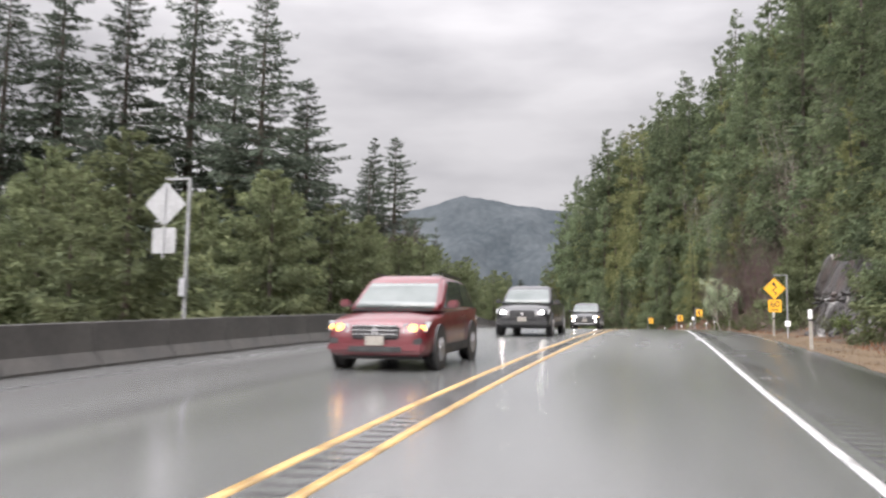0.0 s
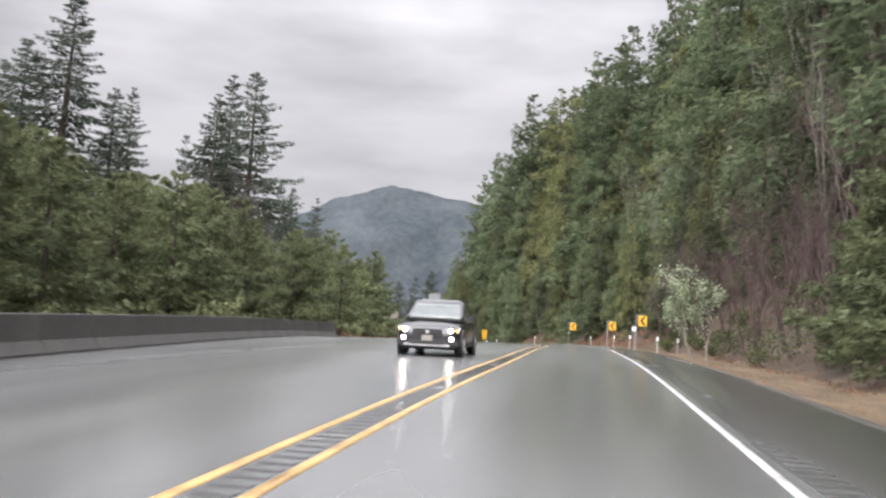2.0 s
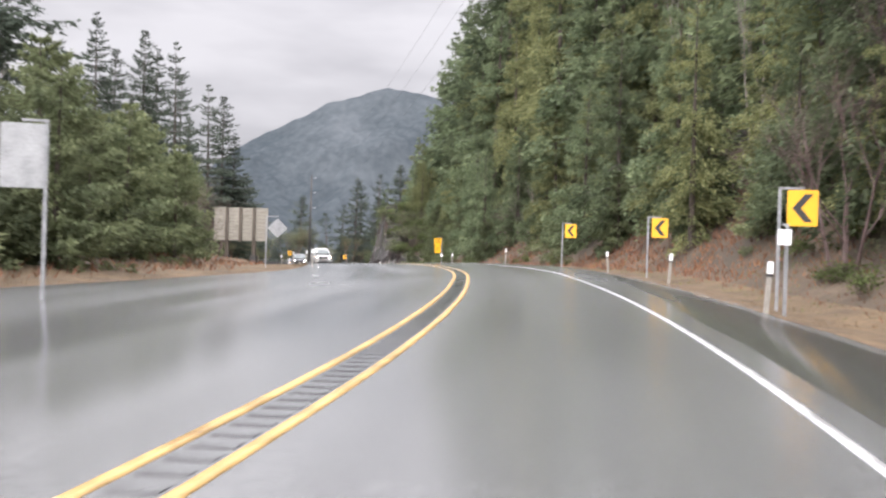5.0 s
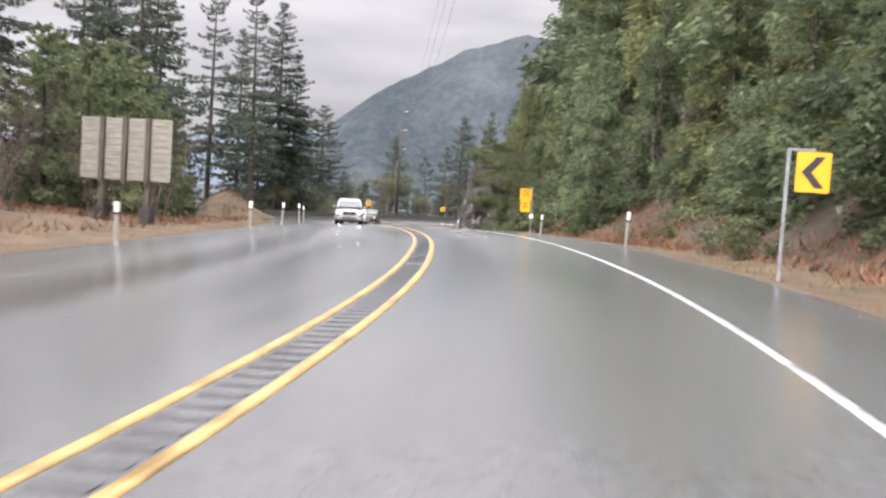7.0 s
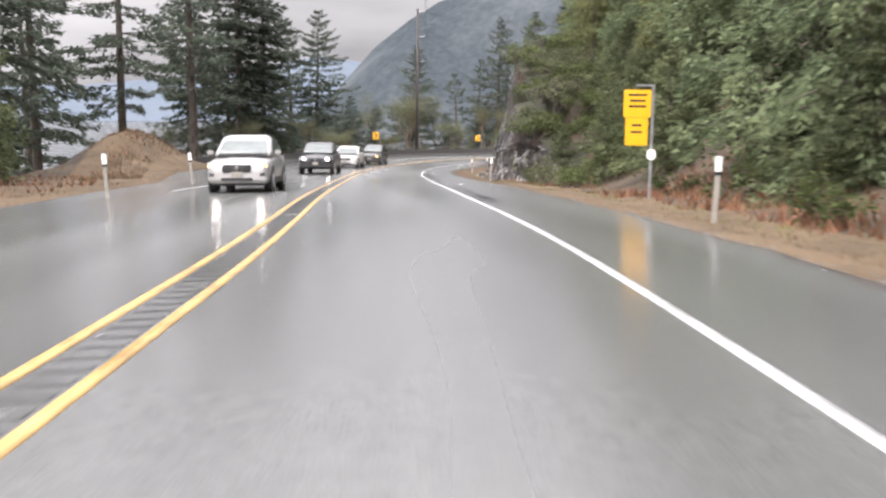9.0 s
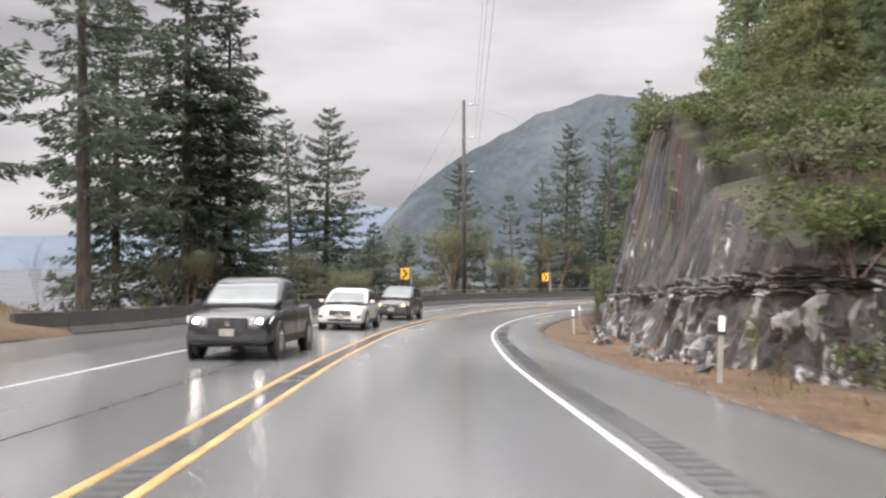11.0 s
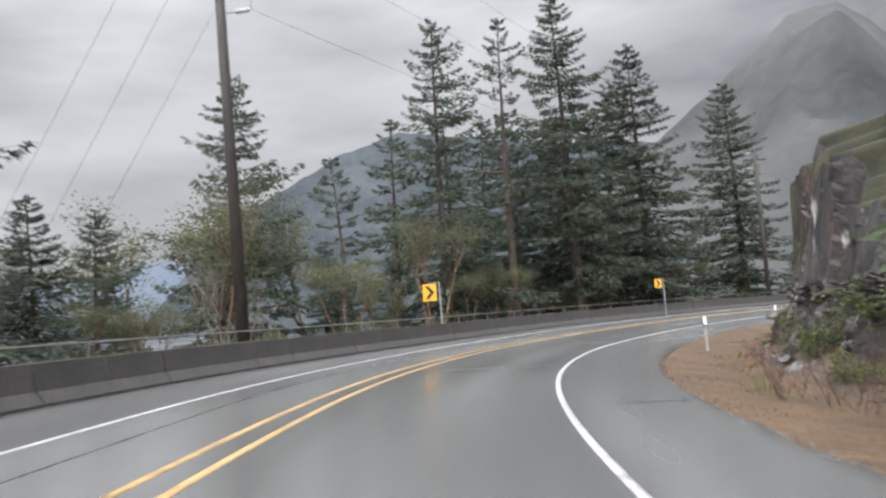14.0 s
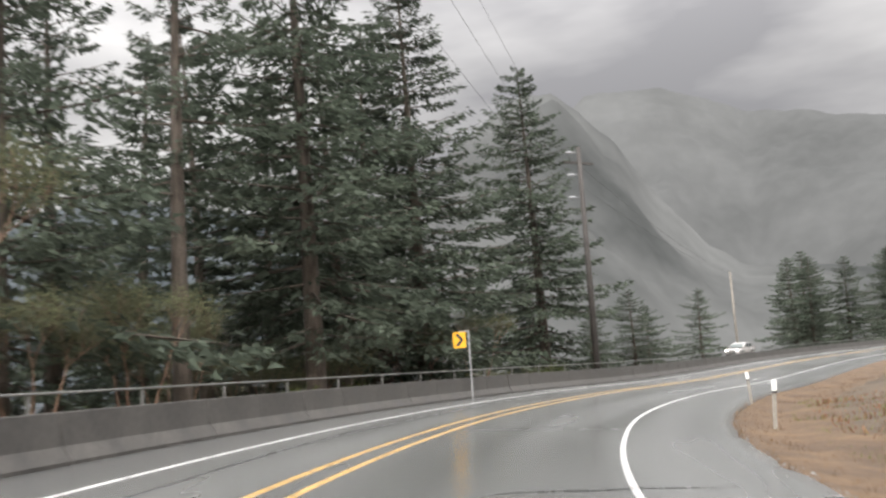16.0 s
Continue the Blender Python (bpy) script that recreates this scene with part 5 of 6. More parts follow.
for s in (*np.arange(195, 241, 0.8), *np.arange(196, 236, 1.1)):
    h = rock_top(s)
    back = VR.uniform(-0.2, 6.5)
    p = at(s, 6.5 + 0.26 * h + back, h + 0.20 * back - 0.15)
    ob = copy_thing(SHRUB_KEEP[VR.randrange(3)], Matrix.Translation(p) @ pose(0, 0, 0, 0, 0, VR.uniform(0, 360)))
    k = VR.uniform(0.55, 1.15)
    ob.scale = (k * 1.4, k * 1.4, k)
    ob["group"] = "shrubs on the rock"
for s in np.arange(200, 242, 3.4):
    h = rock_top(s)
    back = VR.uniform(2.5, 6.0) + (3 if s < 212 else 0)
    p = at(s, 6.8 + 0.26 * h + back, h + 0.18 * back - 0.5)
    ob = copy_thing(NEAR_KEEP[VR.randrange(4)], Matrix.Translation(p) @ pose(0, 0, 0, 0, 0, VR.uniform(0, 360)))
    k = VR.uniform(0.2, 0.38) * (0.75 if s < 212 else 1)
    ob.scale = (k * 1.2, k * 1.2, k)
    ob["group"] = "conifers on the rock"
# a moss-covered block at the end of the cut
MOSS = material("yellow_green_moss", (0.020, 0.022, 0.012), (0.085, 0.085, 0.026), 1.6, 0.9, bump=1.0, bump_scale=14, relief=0.06, low=0.40, high=0.62)
for m_s, m_l, m_k, m_mat in ((238.6, 6.4, 1.0, MOSS), (236.9, 6.5, 0.6, ROCK), (240.4, 7.0, 0.7, ROCK)):
    bm = bmesh.new()
    bmesh.ops.create_icosphere(bm, subdivisions=4, radius=1.0)
    for v in bm.verts:
        c = v.co.copy()
        grow_ = 1 + 0.22 * noise.noise(c * 1.3 + Vector((m_s, 0, 0))) + 0.42 * shard(c.x * 1.6 + m_s, c.z * 1.1 + 0.8 * c.y, c.y * 1.6, 5.0)[0] + 0.05 * noise.noise(c * 9.0)
        v.co = Vector((c.x * 0.70, c.y * 0.80, c.z * 1.6)) * (grow_ * m_k)
    block = new("boulder")
    block.matrix_basis = Matrix.Translation(at(m_s, m_l, 0.75 * m_k)) @ pose(0, 0, 0, 0, 6, m_s * 40)
    part("stone_body", bm, m_mat, block)
    tagged(block, "tall boulder wrapped in yellow-green moss" if m_mat == MOSS else "dark grey boulder at the end of the rock cut", "boulder")
for s in np.arange(229, 246, 1.3):
    p = at(s, VR.uniform(5.3, 6.6))
    stand(BARE[VR.randrange(2)], p.x, p.y, VR.uniform(0.10, 0.2), squash=1.7, group="red-brown brush at the foot of the rock")
p = at(237.0, 7.3)
moss = copy_thing(SHRUB_KEEP[2], Matrix.Translation(p))
moss.scale = (0.9, 0.9, 1.5)
for ob in PROTOTYPES:
    for c in (*ob.children_recursive, ob):
        bpy.data.objects.remove(c)


# ---- barriers ----
def barrier_unit_mesh():
    profile = [(-0.30, 0.0), (-0.30, 0.075), (-0.14, 0.30), (-0.085, 0.80), (-0.065, 0.815), (0.065, 0.815), (0.085, 0.80), (0.14, 0.30), (0.30, 0.075), (0.30, 0.0)]
    bm = prism([(x, z) for x, z in profile], -1.238, 1.238)
    bmesh.ops.bevel(bm, geom=[e for e in bm.edges if abs(e.verts[0].co.y - e.verts[1].co.y) < 1e-4 and e.calc_length() > 0.1], offset=0.012, segments=1, affect="EDGES")
    me = bpy.data.meshes.new("barrier_unit")
    bm.to_mesh(me)
    bm.free()
    me.materials.append(CONCRETE)
    return me


BARRIER_ME = barrier_unit_mesh()


def barrier(name, s0, s1, inset, label, flare=0.0):
    thing = new(name)
    thing.matrix_basis = Matrix.Translation(at(s0, -float(edge_left(s0))))
    inv = thing.matrix_basis.inverted()
    s = s0
    while s < s1:
        f = flare * max(0.0, 1 - (s - s0) / 9.0) ** 2
        a, b = at(s, -float(edge_left(s)) + inset - f), at(s + 2.5, -float(edge_left(s + 2.5)) + inset - flare * max(0.0, 1 - (s + 2.5 - s0) / 9.0) ** 2)
        d = b - a
        ob = new("barrier_unit", BARRIER_ME)
        ob.parent = thing
        turn = Matrix.Rotation(math.atan2(-d.x, d.y), 4, "Z") @ Matrix.Rotation(math.asin(d.z / d.length), 4, "X")
        ob.matrix_basis = inv @ Matrix.Translation((a + b) / 2 - Vector((0, 0, 0.03))) @ turn
        s += 2.5 * 2.5 / max(d.length, 1.0)
    return tagged(thing, label, "barrier")


barrier("concrete_barrier", -16, 82, 0.32, "long weathered concrete barrier along the wide shoulder")
barrier("concrete_barrier", 208, 420, 0.32, "long weathered concrete barrier round the outside of the bend", flare=1.3)


def rail(s0, s1):
    """A tubular rail on short posts bolted to the barrier's top."""
    thing = new("barrier_rail")
    thing.matrix_basis = Matrix.Translation(at(s0, -float(edge_left(s0))))
    inv = thing.matrix_basis.inverted()
    post_bm = box(0.045, 0.045, 0.30, 0, 0, 0.13)
    me = bpy.data.meshes.new("rail_post")
    post_bm.to_mesh(me)
    post_bm.free()
    me.materials.append(RAIL_STEEL)
    ss = np.arange(s0, s1, 3.0)
    for s in ss:
        ob = new("rail_post", me)
        ob.parent = thing
        ob.matrix_basis = inv @ Matrix.Translation(at(s, -float(edge_left(s)) + 0.28, 0.78)) @ pose(0, 0, 0, 0, 0, yaw_at(s))
    verts, faces = [], []
    fine = np.arange(s0 - 0.5, s1, 1.5)
    for a, b in zip(fine[:-1], fine[1:]):
        tube_verts(verts, faces, inv @ at(a, -float(edge_left(a)) + 0.28, 1.08), inv @ at(b, -float(edge_left(b)) + 0.28, 1.08), 0.02, 0.02, 6)
    mesh_object("rail_tube", verts, faces, RAIL_STEEL, True, thing)
    return tagged(thing, "weathered steel rail on posts along the barrier top", "railing")


rail(226, 400)


# ---- signs ----
def face_yaw(x, y, ex, ey):
    """The turn of a sign at x, y whose face looks back to ex, ey."""
    return math.degrees(math.atan2(-(x - ex), y - ey))


def rounded(w, h, r, n=4):
    pts = []
    for cx, cz, a0 in ((w / 2 - r, h / 2 - r, 0), (-w / 2 + r, h / 2 - r, 90), (-w / 2 + r, -h / 2 + r, 180), (w / 2 - r, -h / 2 + r, 270)):
        for k in range(n + 1):
            a = radians(a0 + 90 * k / n)
            pts.append((cx + r * math.cos(a), cz + r * math.sin(a)))
    return pts


def turned(pts, deg):
    c, s_ = math.cos(radians(deg)), math.sin(radians(deg))
    return [(x * c - z * s_, x * s_ + z * c) for x, z in pts]


def moved(pts, dx, dz):
    return [(x + dx, z + dz) for x, z in pts]


def plate(name, pts, parent, face, label="", y=0.0, thick=0.012):
    return part(name, prism(pts, y, y + thick), face, parent, label)


def sign_mount(name, x, y, turn, top, post_x, label, category="sign"):
    """An Empty on the ground with a steel post beside the sign and an arm over it. Sign faces look to -y."""
    z = float(ground_z(x, y)[0])
    thing = new(name)
    thing.matrix_basis = pose(x, y, z, 0, 0, turn)
    hgt = top - z
    part("post", box(0.065, 0.065, hgt + 0.4, post_x, 0.05, hgt / 2 - 0.2, 0.008), GALV, thing)
    arm = abs(post_x) + 0.06
    part("arm", box(arm, 0.05, 0.05, post_x / 2, 0.05, hgt - 0.025, 0.006), GALV, thing)
    tagged(thing, label, category)
    return thing, z


def chevron(x, y, zc, ex, ey, left, label, k=1.0):
    post_x = (-0.46 if left else 0.46) * k
    thing, z = sign_mount("chevron_sign", x, y, face_yaw(x, y, ex, ey), zc + 0.45 * k, post_x, label, "road sign")
    c = zc - z
    panel = plate("panel", moved(rounded(0.62 * k, 0.77 * k, 0.04), 0, c), thing, SIGN_YELLOW, "yellow reflective panel")
    d = -1 if left else 1
    pts = [(0.21 * d, 0.0), (-0.04 * d, 0.30), (-0.21 * d, 0.30), (0.03 * d, 0.0), (-0.21 * d, -0.30), (-0.04 * d, -0.30)]
    plate("chevron_mark", moved([(px * k, pz * k) for px, pz in pts], 0, c), panel, SIGN_BLACK, "black chevron", -0.004, 0.004)
    for dz in (-0.25, 0.25):
        part("bracket", box(0.5 * k, 0.02, 0.04, 0, 0.025, c + dz * k), GALV, thing)
    return thing


G_CH = "chevron signs round the bends"
for x, y, zc, ex, ey, left in ((44.6, 92.3, 5.35, 21, 49, True), (49.7, 108.2, 5.3, 29, 68, True), (52.1, 123.1, 5.4, 37, 88, True),
                               (46.6, 237.0, 2.3, 48.3, 196, False), (59.9, 261.2, 1.6, 50.5, 218, False), (81.0, 281.0, 1.1, 60, 247, False)):
    tagged(chevron(x, y, zc, ex, ey, left, "yellow chevron sign with a black arrowhead on a steel post", 0.80 if x > 80 else 1.0), group=G_CH)

# winding road with its speed tab
wx, wy = 23.1, 39.9
winding, wz = sign_mount("winding_road_sign", wx, wy, yaw_at(30), 4.95, 0.56, "yellow diamond winding-road sign over a 60 speed tab", "road sign")
c = 4.28 - wz
w_panel = plate("panel", moved(turned(rounded(0.75, 0.75, 0.05), 45), 0, c), winding, SIGN_YELLOW, "yellow diamond panel")
ring_o, ring_i = turned(rounded(0.71, 0.71, 0.045), 45), turned(rounded(0.675, 0.675, 0.04), 45)
bm = bmesh.new()
vo = [bm.verts.new((x, -0.003, z + c)) for x, z in ring_o]
vi = [bm.verts.new((x, -0.003, z + c)) for x, z in ring_i]
for i in range(len(vo)):
    bm.faces.new((vo[i], vo[(i + 1) % len(vo)], vi[(i + 1) % len(vo)], vi[i]))
part("border", bm, SIGN_BLACK, w_panel, "black border line")
bm = bmesh.new()
prev = None
for k in range(25):
    u = k / 24
    cx, cz = 0.085 * math.sin(u * 3.2 * math.pi) * (1 - 0.2 * u), -0.30 + 0.47 * u
    pair = (bm.verts.new((cx - 0.036, -0.004, c + cz)), bm.verts.new((cx + 0.036, -0.004, c + cz)))
    if prev:
        bm.faces.new((prev[0], prev[1], pair[1], pair[0]))
    prev = pair
part("winding_line", bm, SIGN_BLACK, w_panel, "black winding line")
plate("arrowhead", moved([(-0.10, 0.16), (0.10, 0.16), (0.0, 0.34)], -0.03, c), w_panel, SIGN_BLACK, "black arrowhead", -0.004, 0.004)
ct = 3.46 - wz
w_tab = plate("speed_tab", moved(rounded(0.60, 0.60, 0.04), 0, ct), winding, SIGN_YELLOW, "yellow tab with the number 60")
txt = bpy.data.curves.new("sixty", "FONT")
txt.body = "60"
txt.size, txt.align_x, txt.align_y = 0.44, "CENTER", "CENTER"
txt.extrude = 0.002
t_ob = new("sixty", txt)
t_ob.matrix_basis = pose(0, -0.004, ct + 0.07, 90, 0, 0)
bpy.context.view_layer.update()
t_me = bpy.data.meshes.new_from_object(t_ob.evaluated_get(bpy.context.evaluated_depsgraph_get()))
t_me.transform(t_ob.matrix_basis)
bpy.data.objects.remove(t_ob)
t_me.materials.clear()
t_me.materials.append(SIGN_BLACK)
t_new = new("speed_number", t_me)
t_new.parent = w_tab
plate("unit_bar", moved([(-0.17, -0.02), (0.17, -0.02), (0.17, 0.03), (-0.17, 0.03)], 0, ct - 0.20), w_tab, SIGN_BLACK, "black bar of small print", -0.004, 0.004)
plate("marker_panel", moved(rounded(0.24, 0.26, 0.02), 0.56, 2.62 - wz), winding, SIGN_WHITE, "small white marker plate", -0.01)

# tall yellow information sign with its tab
info, iz = sign_mount("yellow_information_sign", 54.5, 162.8, yaw_at(150), 5.25, 0.42, "tall yellow two-part warning sign with small print", "road sign")
for name, w, h, zc in (("panel", 0.72, 0.72, 4.75), ("tab_panel", 0.60, 0.72, 4.02)):
    p_ = plate(name, moved(rounded(w, h, 0.04), 0, zc - iz), info, SIGN_YELLOW, "yellow reflective panel")
    for dz, bw in ((0.2, 0.5), (0.05, 0.42), (-0.1, 0.46)) if name == "panel" else ((0.14, 0.24), (-0.04, 0.3)):
        plate("print_bar", moved([(-bw / 2, 0), (bw / 2, 0), (bw / 2, 0.055), (-bw / 2, 0.055)], 0, zc - iz + dz), p_, SIGN_BLACK, "", -0.004, 0.004)
plate("marker_panel", moved(rounded(0.24, 0.28, 0.1), 0.42, 3.42 - iz), info, SIGN_WHITE, "small white marker plate")

# small white plate before the first chevron
small, sz = sign_mount("marker_sign", 43.2, 90.9, yaw_at(90), 4.95, 0.05, "small white marker plate on a thin post", "road sign")
plate("panel", moved(rounded(0.26, 0.30, 0.02), 0, 4.68 - sz), small, SIGN_WHITE)

# signs for the other direction, seen from behind
back, bz = sign_mount("diamond_sign_back", -2.77, 21.9, yaw_at(20), 5.12, 0.58, "bare back of a diamond sign with a square tab", "road sign")
plate("panel", moved(turned(rounded(0.75, 0.75, 0.05), 45), 0, 4.5 - bz), back, SIGN_BACK)
plate("tab_panel", moved(rounded(0.60, 0.60, 0.04), 0, 3.64 - bz), back, SIGN_BACK)
part("stiffener", box(0.04, 0.03, 1.75, 0, -0.015, 4.1 - bz), GALV, back)
part("control_box", box(0.16, 0.14, 0.42, 0.58, -0.05, 2.55 - bz, 0.01), GALV, back, "grey box strapped to the post")
twin, tz = sign_mount("narrow_sign_back", 6.2, 36.2, yaw_at(36) + 28, 4.2, -0.22, "narrow bare back of a tall sign panel", "road sign")
plate("panel", moved(rounded(0.42, 0.86, 0.03), 0, 3.7 - tz), twin, SIGN_BACK)
part("stiffener", box(0.07, 0.03, 0.88, 0, -0.015, 3.7 - tz), SIGN_BLACK, twin)
tall, lz = sign_mount("white_sign_back", 28.9, 94.0, yaw_at(90) + 20, 6.45, 0.42, "pale grey back of a large sign panel", "road sign")
plate("panel", moved(rounded(0.78, 1.22, 0.04), 0, 5.75 - lz), tall, SIGN_BACK)
diam, dz_ = sign_mount("diamond_sign_back", 36.0, 125.2, yaw_at(120) + 8, 5.65, -0.58, "bare back of a diamond warning sign", "road sign")
plate("panel", moved(turned(rounded(0.75, 0.75, 0.05), 45), 0, 5.0 - dz_), diam, SIGN_BACK)
part("stiffener", box(0.04, 0.03, 0.95, 0, -0.015, 5.0 - dz_), GALV, diam)


def board():
    """The weathered back of a large wooden sign: plank panels between dark battens on timber legs."""
    a, b = Vector((32.8, 143.9, 0)), Vector((36.6, 142.4, 0))
    mid = (a + b) / 2
    z = float(ground_z(mid.x, mid.y)[0])
    thing = new("wooden_sign_board")
    thing.matrix_basis = pose(mid.x, mid.y, z, 0, 0, math.degrees(math.atan2(b.y - a.y, b.x - a.x)))
    top, wid = 6.65 - z, (b - a).length
    pw = wid / 4
    for k in range(4):
        x0 = -wid / 2 + pw * (k + 0.5)
        panel = new("panel")
        panel.parent = thing
        for r in range(9):
            part("plank", box(pw - 0.05, 0.025, 2.4 / 9 - 0.012, x0, 0, top - 2.4 / 9 * (r + 0.5), 0.004), PLYWOOD, panel)
    for k in range(3):
        part("batten", box(0.20, 0.14, 2.55, -wid / 2 + pw * (k + 1), -0.08, top - 1.25, 0.01), WOOD_DARK, thing)
    for x0 in (-wid / 2 + pw, -wid / 2 + 3 * pw):
        part("leg", box(0.24, 0.22, top - 2.2 + 0.6, x0, 0.05, (top - 2.2) / 2 - 0.3, 0.02), WOOD_DARK, thing)
        part("footing", box(0.5, 0.4, 0.9, x0, 0.05, 0.1, 0.05), CONCRETE, thing, "pale concrete footing")
    return tagged(thing, "weathered back of a wooden sign board on legs", "sign board")


board()


# ---- delineator posts ----
def delineator():
    thing = new("delineator_post")
    part("shaft", box(0.10, 0.055, 1.25, 0, 0, 0.225, 0.012), POST_GREY, thing)
    part("cap", box(0.115, 0.07, 0.26, 0, 0, 0.95, 0.012), POST_WHITE, thing, "white reflector sleeve")
    part("band", box(0.118, 0.073, 0.06, 0, 0, 0.80, 0.004), SIGN_BLACK, thing, "black band")
    return tagged(thing, "grey delineator post with a white reflector sleeve", "post")


d0 = delineator()
for x, y, top in ((14.8, 23.7, 2.5), (23.3, 40.4, 3.2), (35.8, 71.3, 3.8), (40.0, 81.3, 4.0), (42.9, 91.0, 4.2), (47.7, 103.7, 4.3), (50.4, 114.4, 4.3), (53.0, 137.2, 4.3), (53.9, 155.1, 3.7),
                  (53.5, 188.3, 2.2), (54.7, 212.1, 1.0), (57.6, 227.5, 0.4), (67.6, 250.5, -0.1), (80.3, 265.8, -0.6), (88.5, 273.5, -0.8),
                  (38.2, 127.6, 3.9), (39.9, 140.1, 3.8), (40.3, 150.8, 3.6), (40.5, 163.6, 3.3), (40.3, 175.1, 2.9)):
    z = float(ground_z(x, y)[0])
    s, l = near_line(x, y)
    ob = copy_thing(d0, pose(x, y, z, VR.uniform(-2, 2), VR.uniform(-4, 4), yaw_at(float(s[0]))))
    ob.scale = (1, 1, max(0.75, min(1.15, (top - z) / 1.08)))
    ob["group"] = "delineator posts along the road"
for o in (*d0.children_recursive, d0):
    bpy.data.objects.remove(o)


# ---- utility poles and wires ----
def pole(name, x, y, top, r, label, mat=POLE_WOOD):
    z = float(ground_z(x, y)[0])
    thing = new(name)
    thing.matrix_basis = pose(x, y, z - 0.5)
    part("shaft", tube(r, r * 0.62, top - z + 0.5, Matrix.Translation((0, 0, (top - z + 0.5) / 2)), 14), mat, thing, smooth=True)
    return tagged(thing, label, "utility pole"), z - 0.5


def insulator(thing, zc, length, ax):
    """A steel pin with a string of discs, out to the side."""
    m = Matrix.Rotation(radians(ax), 4, "Z")
    bm = tube(0.022, 0.022, length * 0.5, m @ Matrix.Translation((length * 0.25 + 0.12, 0, zc)) @ pose(0, 0, 0, 0, 90, 0), 8)
    pin = part("insulator_pin", bm, GALV, thing)
    bm = bmesh.new()
    for k in range(6):
        tube(0.085, 0.05, 0.05, m @ Matrix.Translation((length * (0.55 + 0.08 * k), 0, zc)) @ pose(0, 0, 0, 0, 90, 0), 10, bm)
    part("insulator_string", bm, PORCELAIN, pin, "grey ribbed insulator", smooth=True)
    return m @ Vector((length + 0.05, 0, zc))


def wire(name, a, b, sag, parent_label, r=0.007, n=36):
    verts, faces = [], []
    pts = []
    for k in range(n + 1):
        u = k / n
        p = a.lerp(b, u)
        p.z -= sag * 4 * u * (1 - u)
        pts.append(p)
    sweep(verts, faces, pts, r)
    return tagged(mesh_object(name, verts, faces, WIRE, True), parent_label, "cable", group="overhead lines")


pole_a, za = pole("utility_pole", 51.4, 249.9, 17.1, 0.21, "tall brown wooden utility pole behind the barrier")
pole_b, zb = pole("utility_pole", 95.7, 290.2, 11.9, 0.2, "brown wooden utility pole beyond the bend")
pole_c, zc_ = pole("utility_pole", 145.6, 323.8, 8.2, 0.14, "thin grey utility pole in the mist", TWIG_GREY)
pole_d, zd = pole("utility_pole", 44.0, 22.0, 37.0, 0.2, "brown wooden utility pole up on the bank")
ends_a = [Vector((51.4, 249.9, za)) + insulator(pole_a, 17.1 - za - dz, 1.0, -25) for dz in (0.45, 3.3, 6.2)]
ends_b = [Vector((95.7, 290.2, zb)) + insulator(pole_b, 11.9 - zb - dz, 0.8, 160) for dz in (0.3, 1.6, 2.9)]
ends_d = [Vector((44.0, 22.0, zd)) + insulator(pole_d, 37.0 - zd - dz, 0.8, 180) for dz in (0.4, 2.2, 4.0)]
part("crossarm", box(2.2, 0.10, 0.12, 0, 0.12, 11.9 - zb - 0.9), POLE_WOOD, pole_b)
for a_, b_, d_ in zip(ends_a, ends_b, ends_d):
    wire("power_line", a_, b_, 0.9, "thin black power line between two poles")
    wire("power_line", a_, d_, 5.0, "thin black power line high over the road", n=60)
for b_ in ends_b[:2]:
    wire("power_line", b_, Vector((145.6, 323.8, 7.9)), 0.7, "thin black power line between two poles")
for dz, gx_, gy_ in ((0.3, 38.5, 251.5), (3.2, 40.5, 251.5), (6.1, 42.5, 251.3)):
    wire("guy_wire", Vector((51.2, 249.9, 17.1 - dz)), Vector((gx_, gy_, float(ground_z(gx_, gy_)[0]))), 0.0, "steel guy wire from the pole to the ground", 0.007, 2)


# ---- vehicles standing in the oncoming lanes ----
TYRE = material("black_rubber_tyre", (0.015, 0.015, 0.015), (0.03, 0.03, 0.03), 8, 0.7, 0.85)
RIM = material("silver_alloy_rim", (0.35, 0.35, 0.36), (0.48, 0.48, 0.49), 6, 0.3, 0.45, metal=0.8)
GLASS = material("tinted_car_glass", (0.018, 0.022, 0.022), (0.025, 0.03, 0.03), 1, 0.04, 0.08, spec=0.8, fine=False)
SCREEN = material("car_windscreen", (0.07, 0.085, 0.08), (0.11, 0.125, 0.12), 0.8, 0.05, 0.1, spec=0.7, fine=False)
TRIM = material("black_car_trim", (0.012, 0.012, 0.013), (0.03, 0.03, 0.03), 6, 0.45, 0.6)
CHROME = material("chrome_trim", (0.55, 0.55, 0.56), (0.65, 0.65, 0.66), 4, 0.15, 0.25, metal=1.0)
LAMP_ON = material("lit_headlamp", (0.9, 0.9, 0.88), None, 3, 0.2, emit=(1.0, 0.96, 0.86), emit_strength=28.0, fine=False)
LAMP_WARM = material("lit_amber_lamp", (0.9, 0.5, 0.1), None, 3, 0.2, emit=(1.0, 0.50, 0.10), emit_strength=3.5, fine=False)
LAMP_CLEAR = material("clear_lamp_cover", (0.14, 0.14, 0.14), (0.22, 0.22, 0.215), 3, 0.1, 0.2, spec=0.8, fine=False)


def car_paint(name, c1, c2):
    m = material(name, c1, c2, 1.2, 0.28, 0.42, spec=0.6, fine=False)
    m.node_tree.nodes["Principled BSDF"].inputs["Coat Weight"].default_value = 0.6
    return m


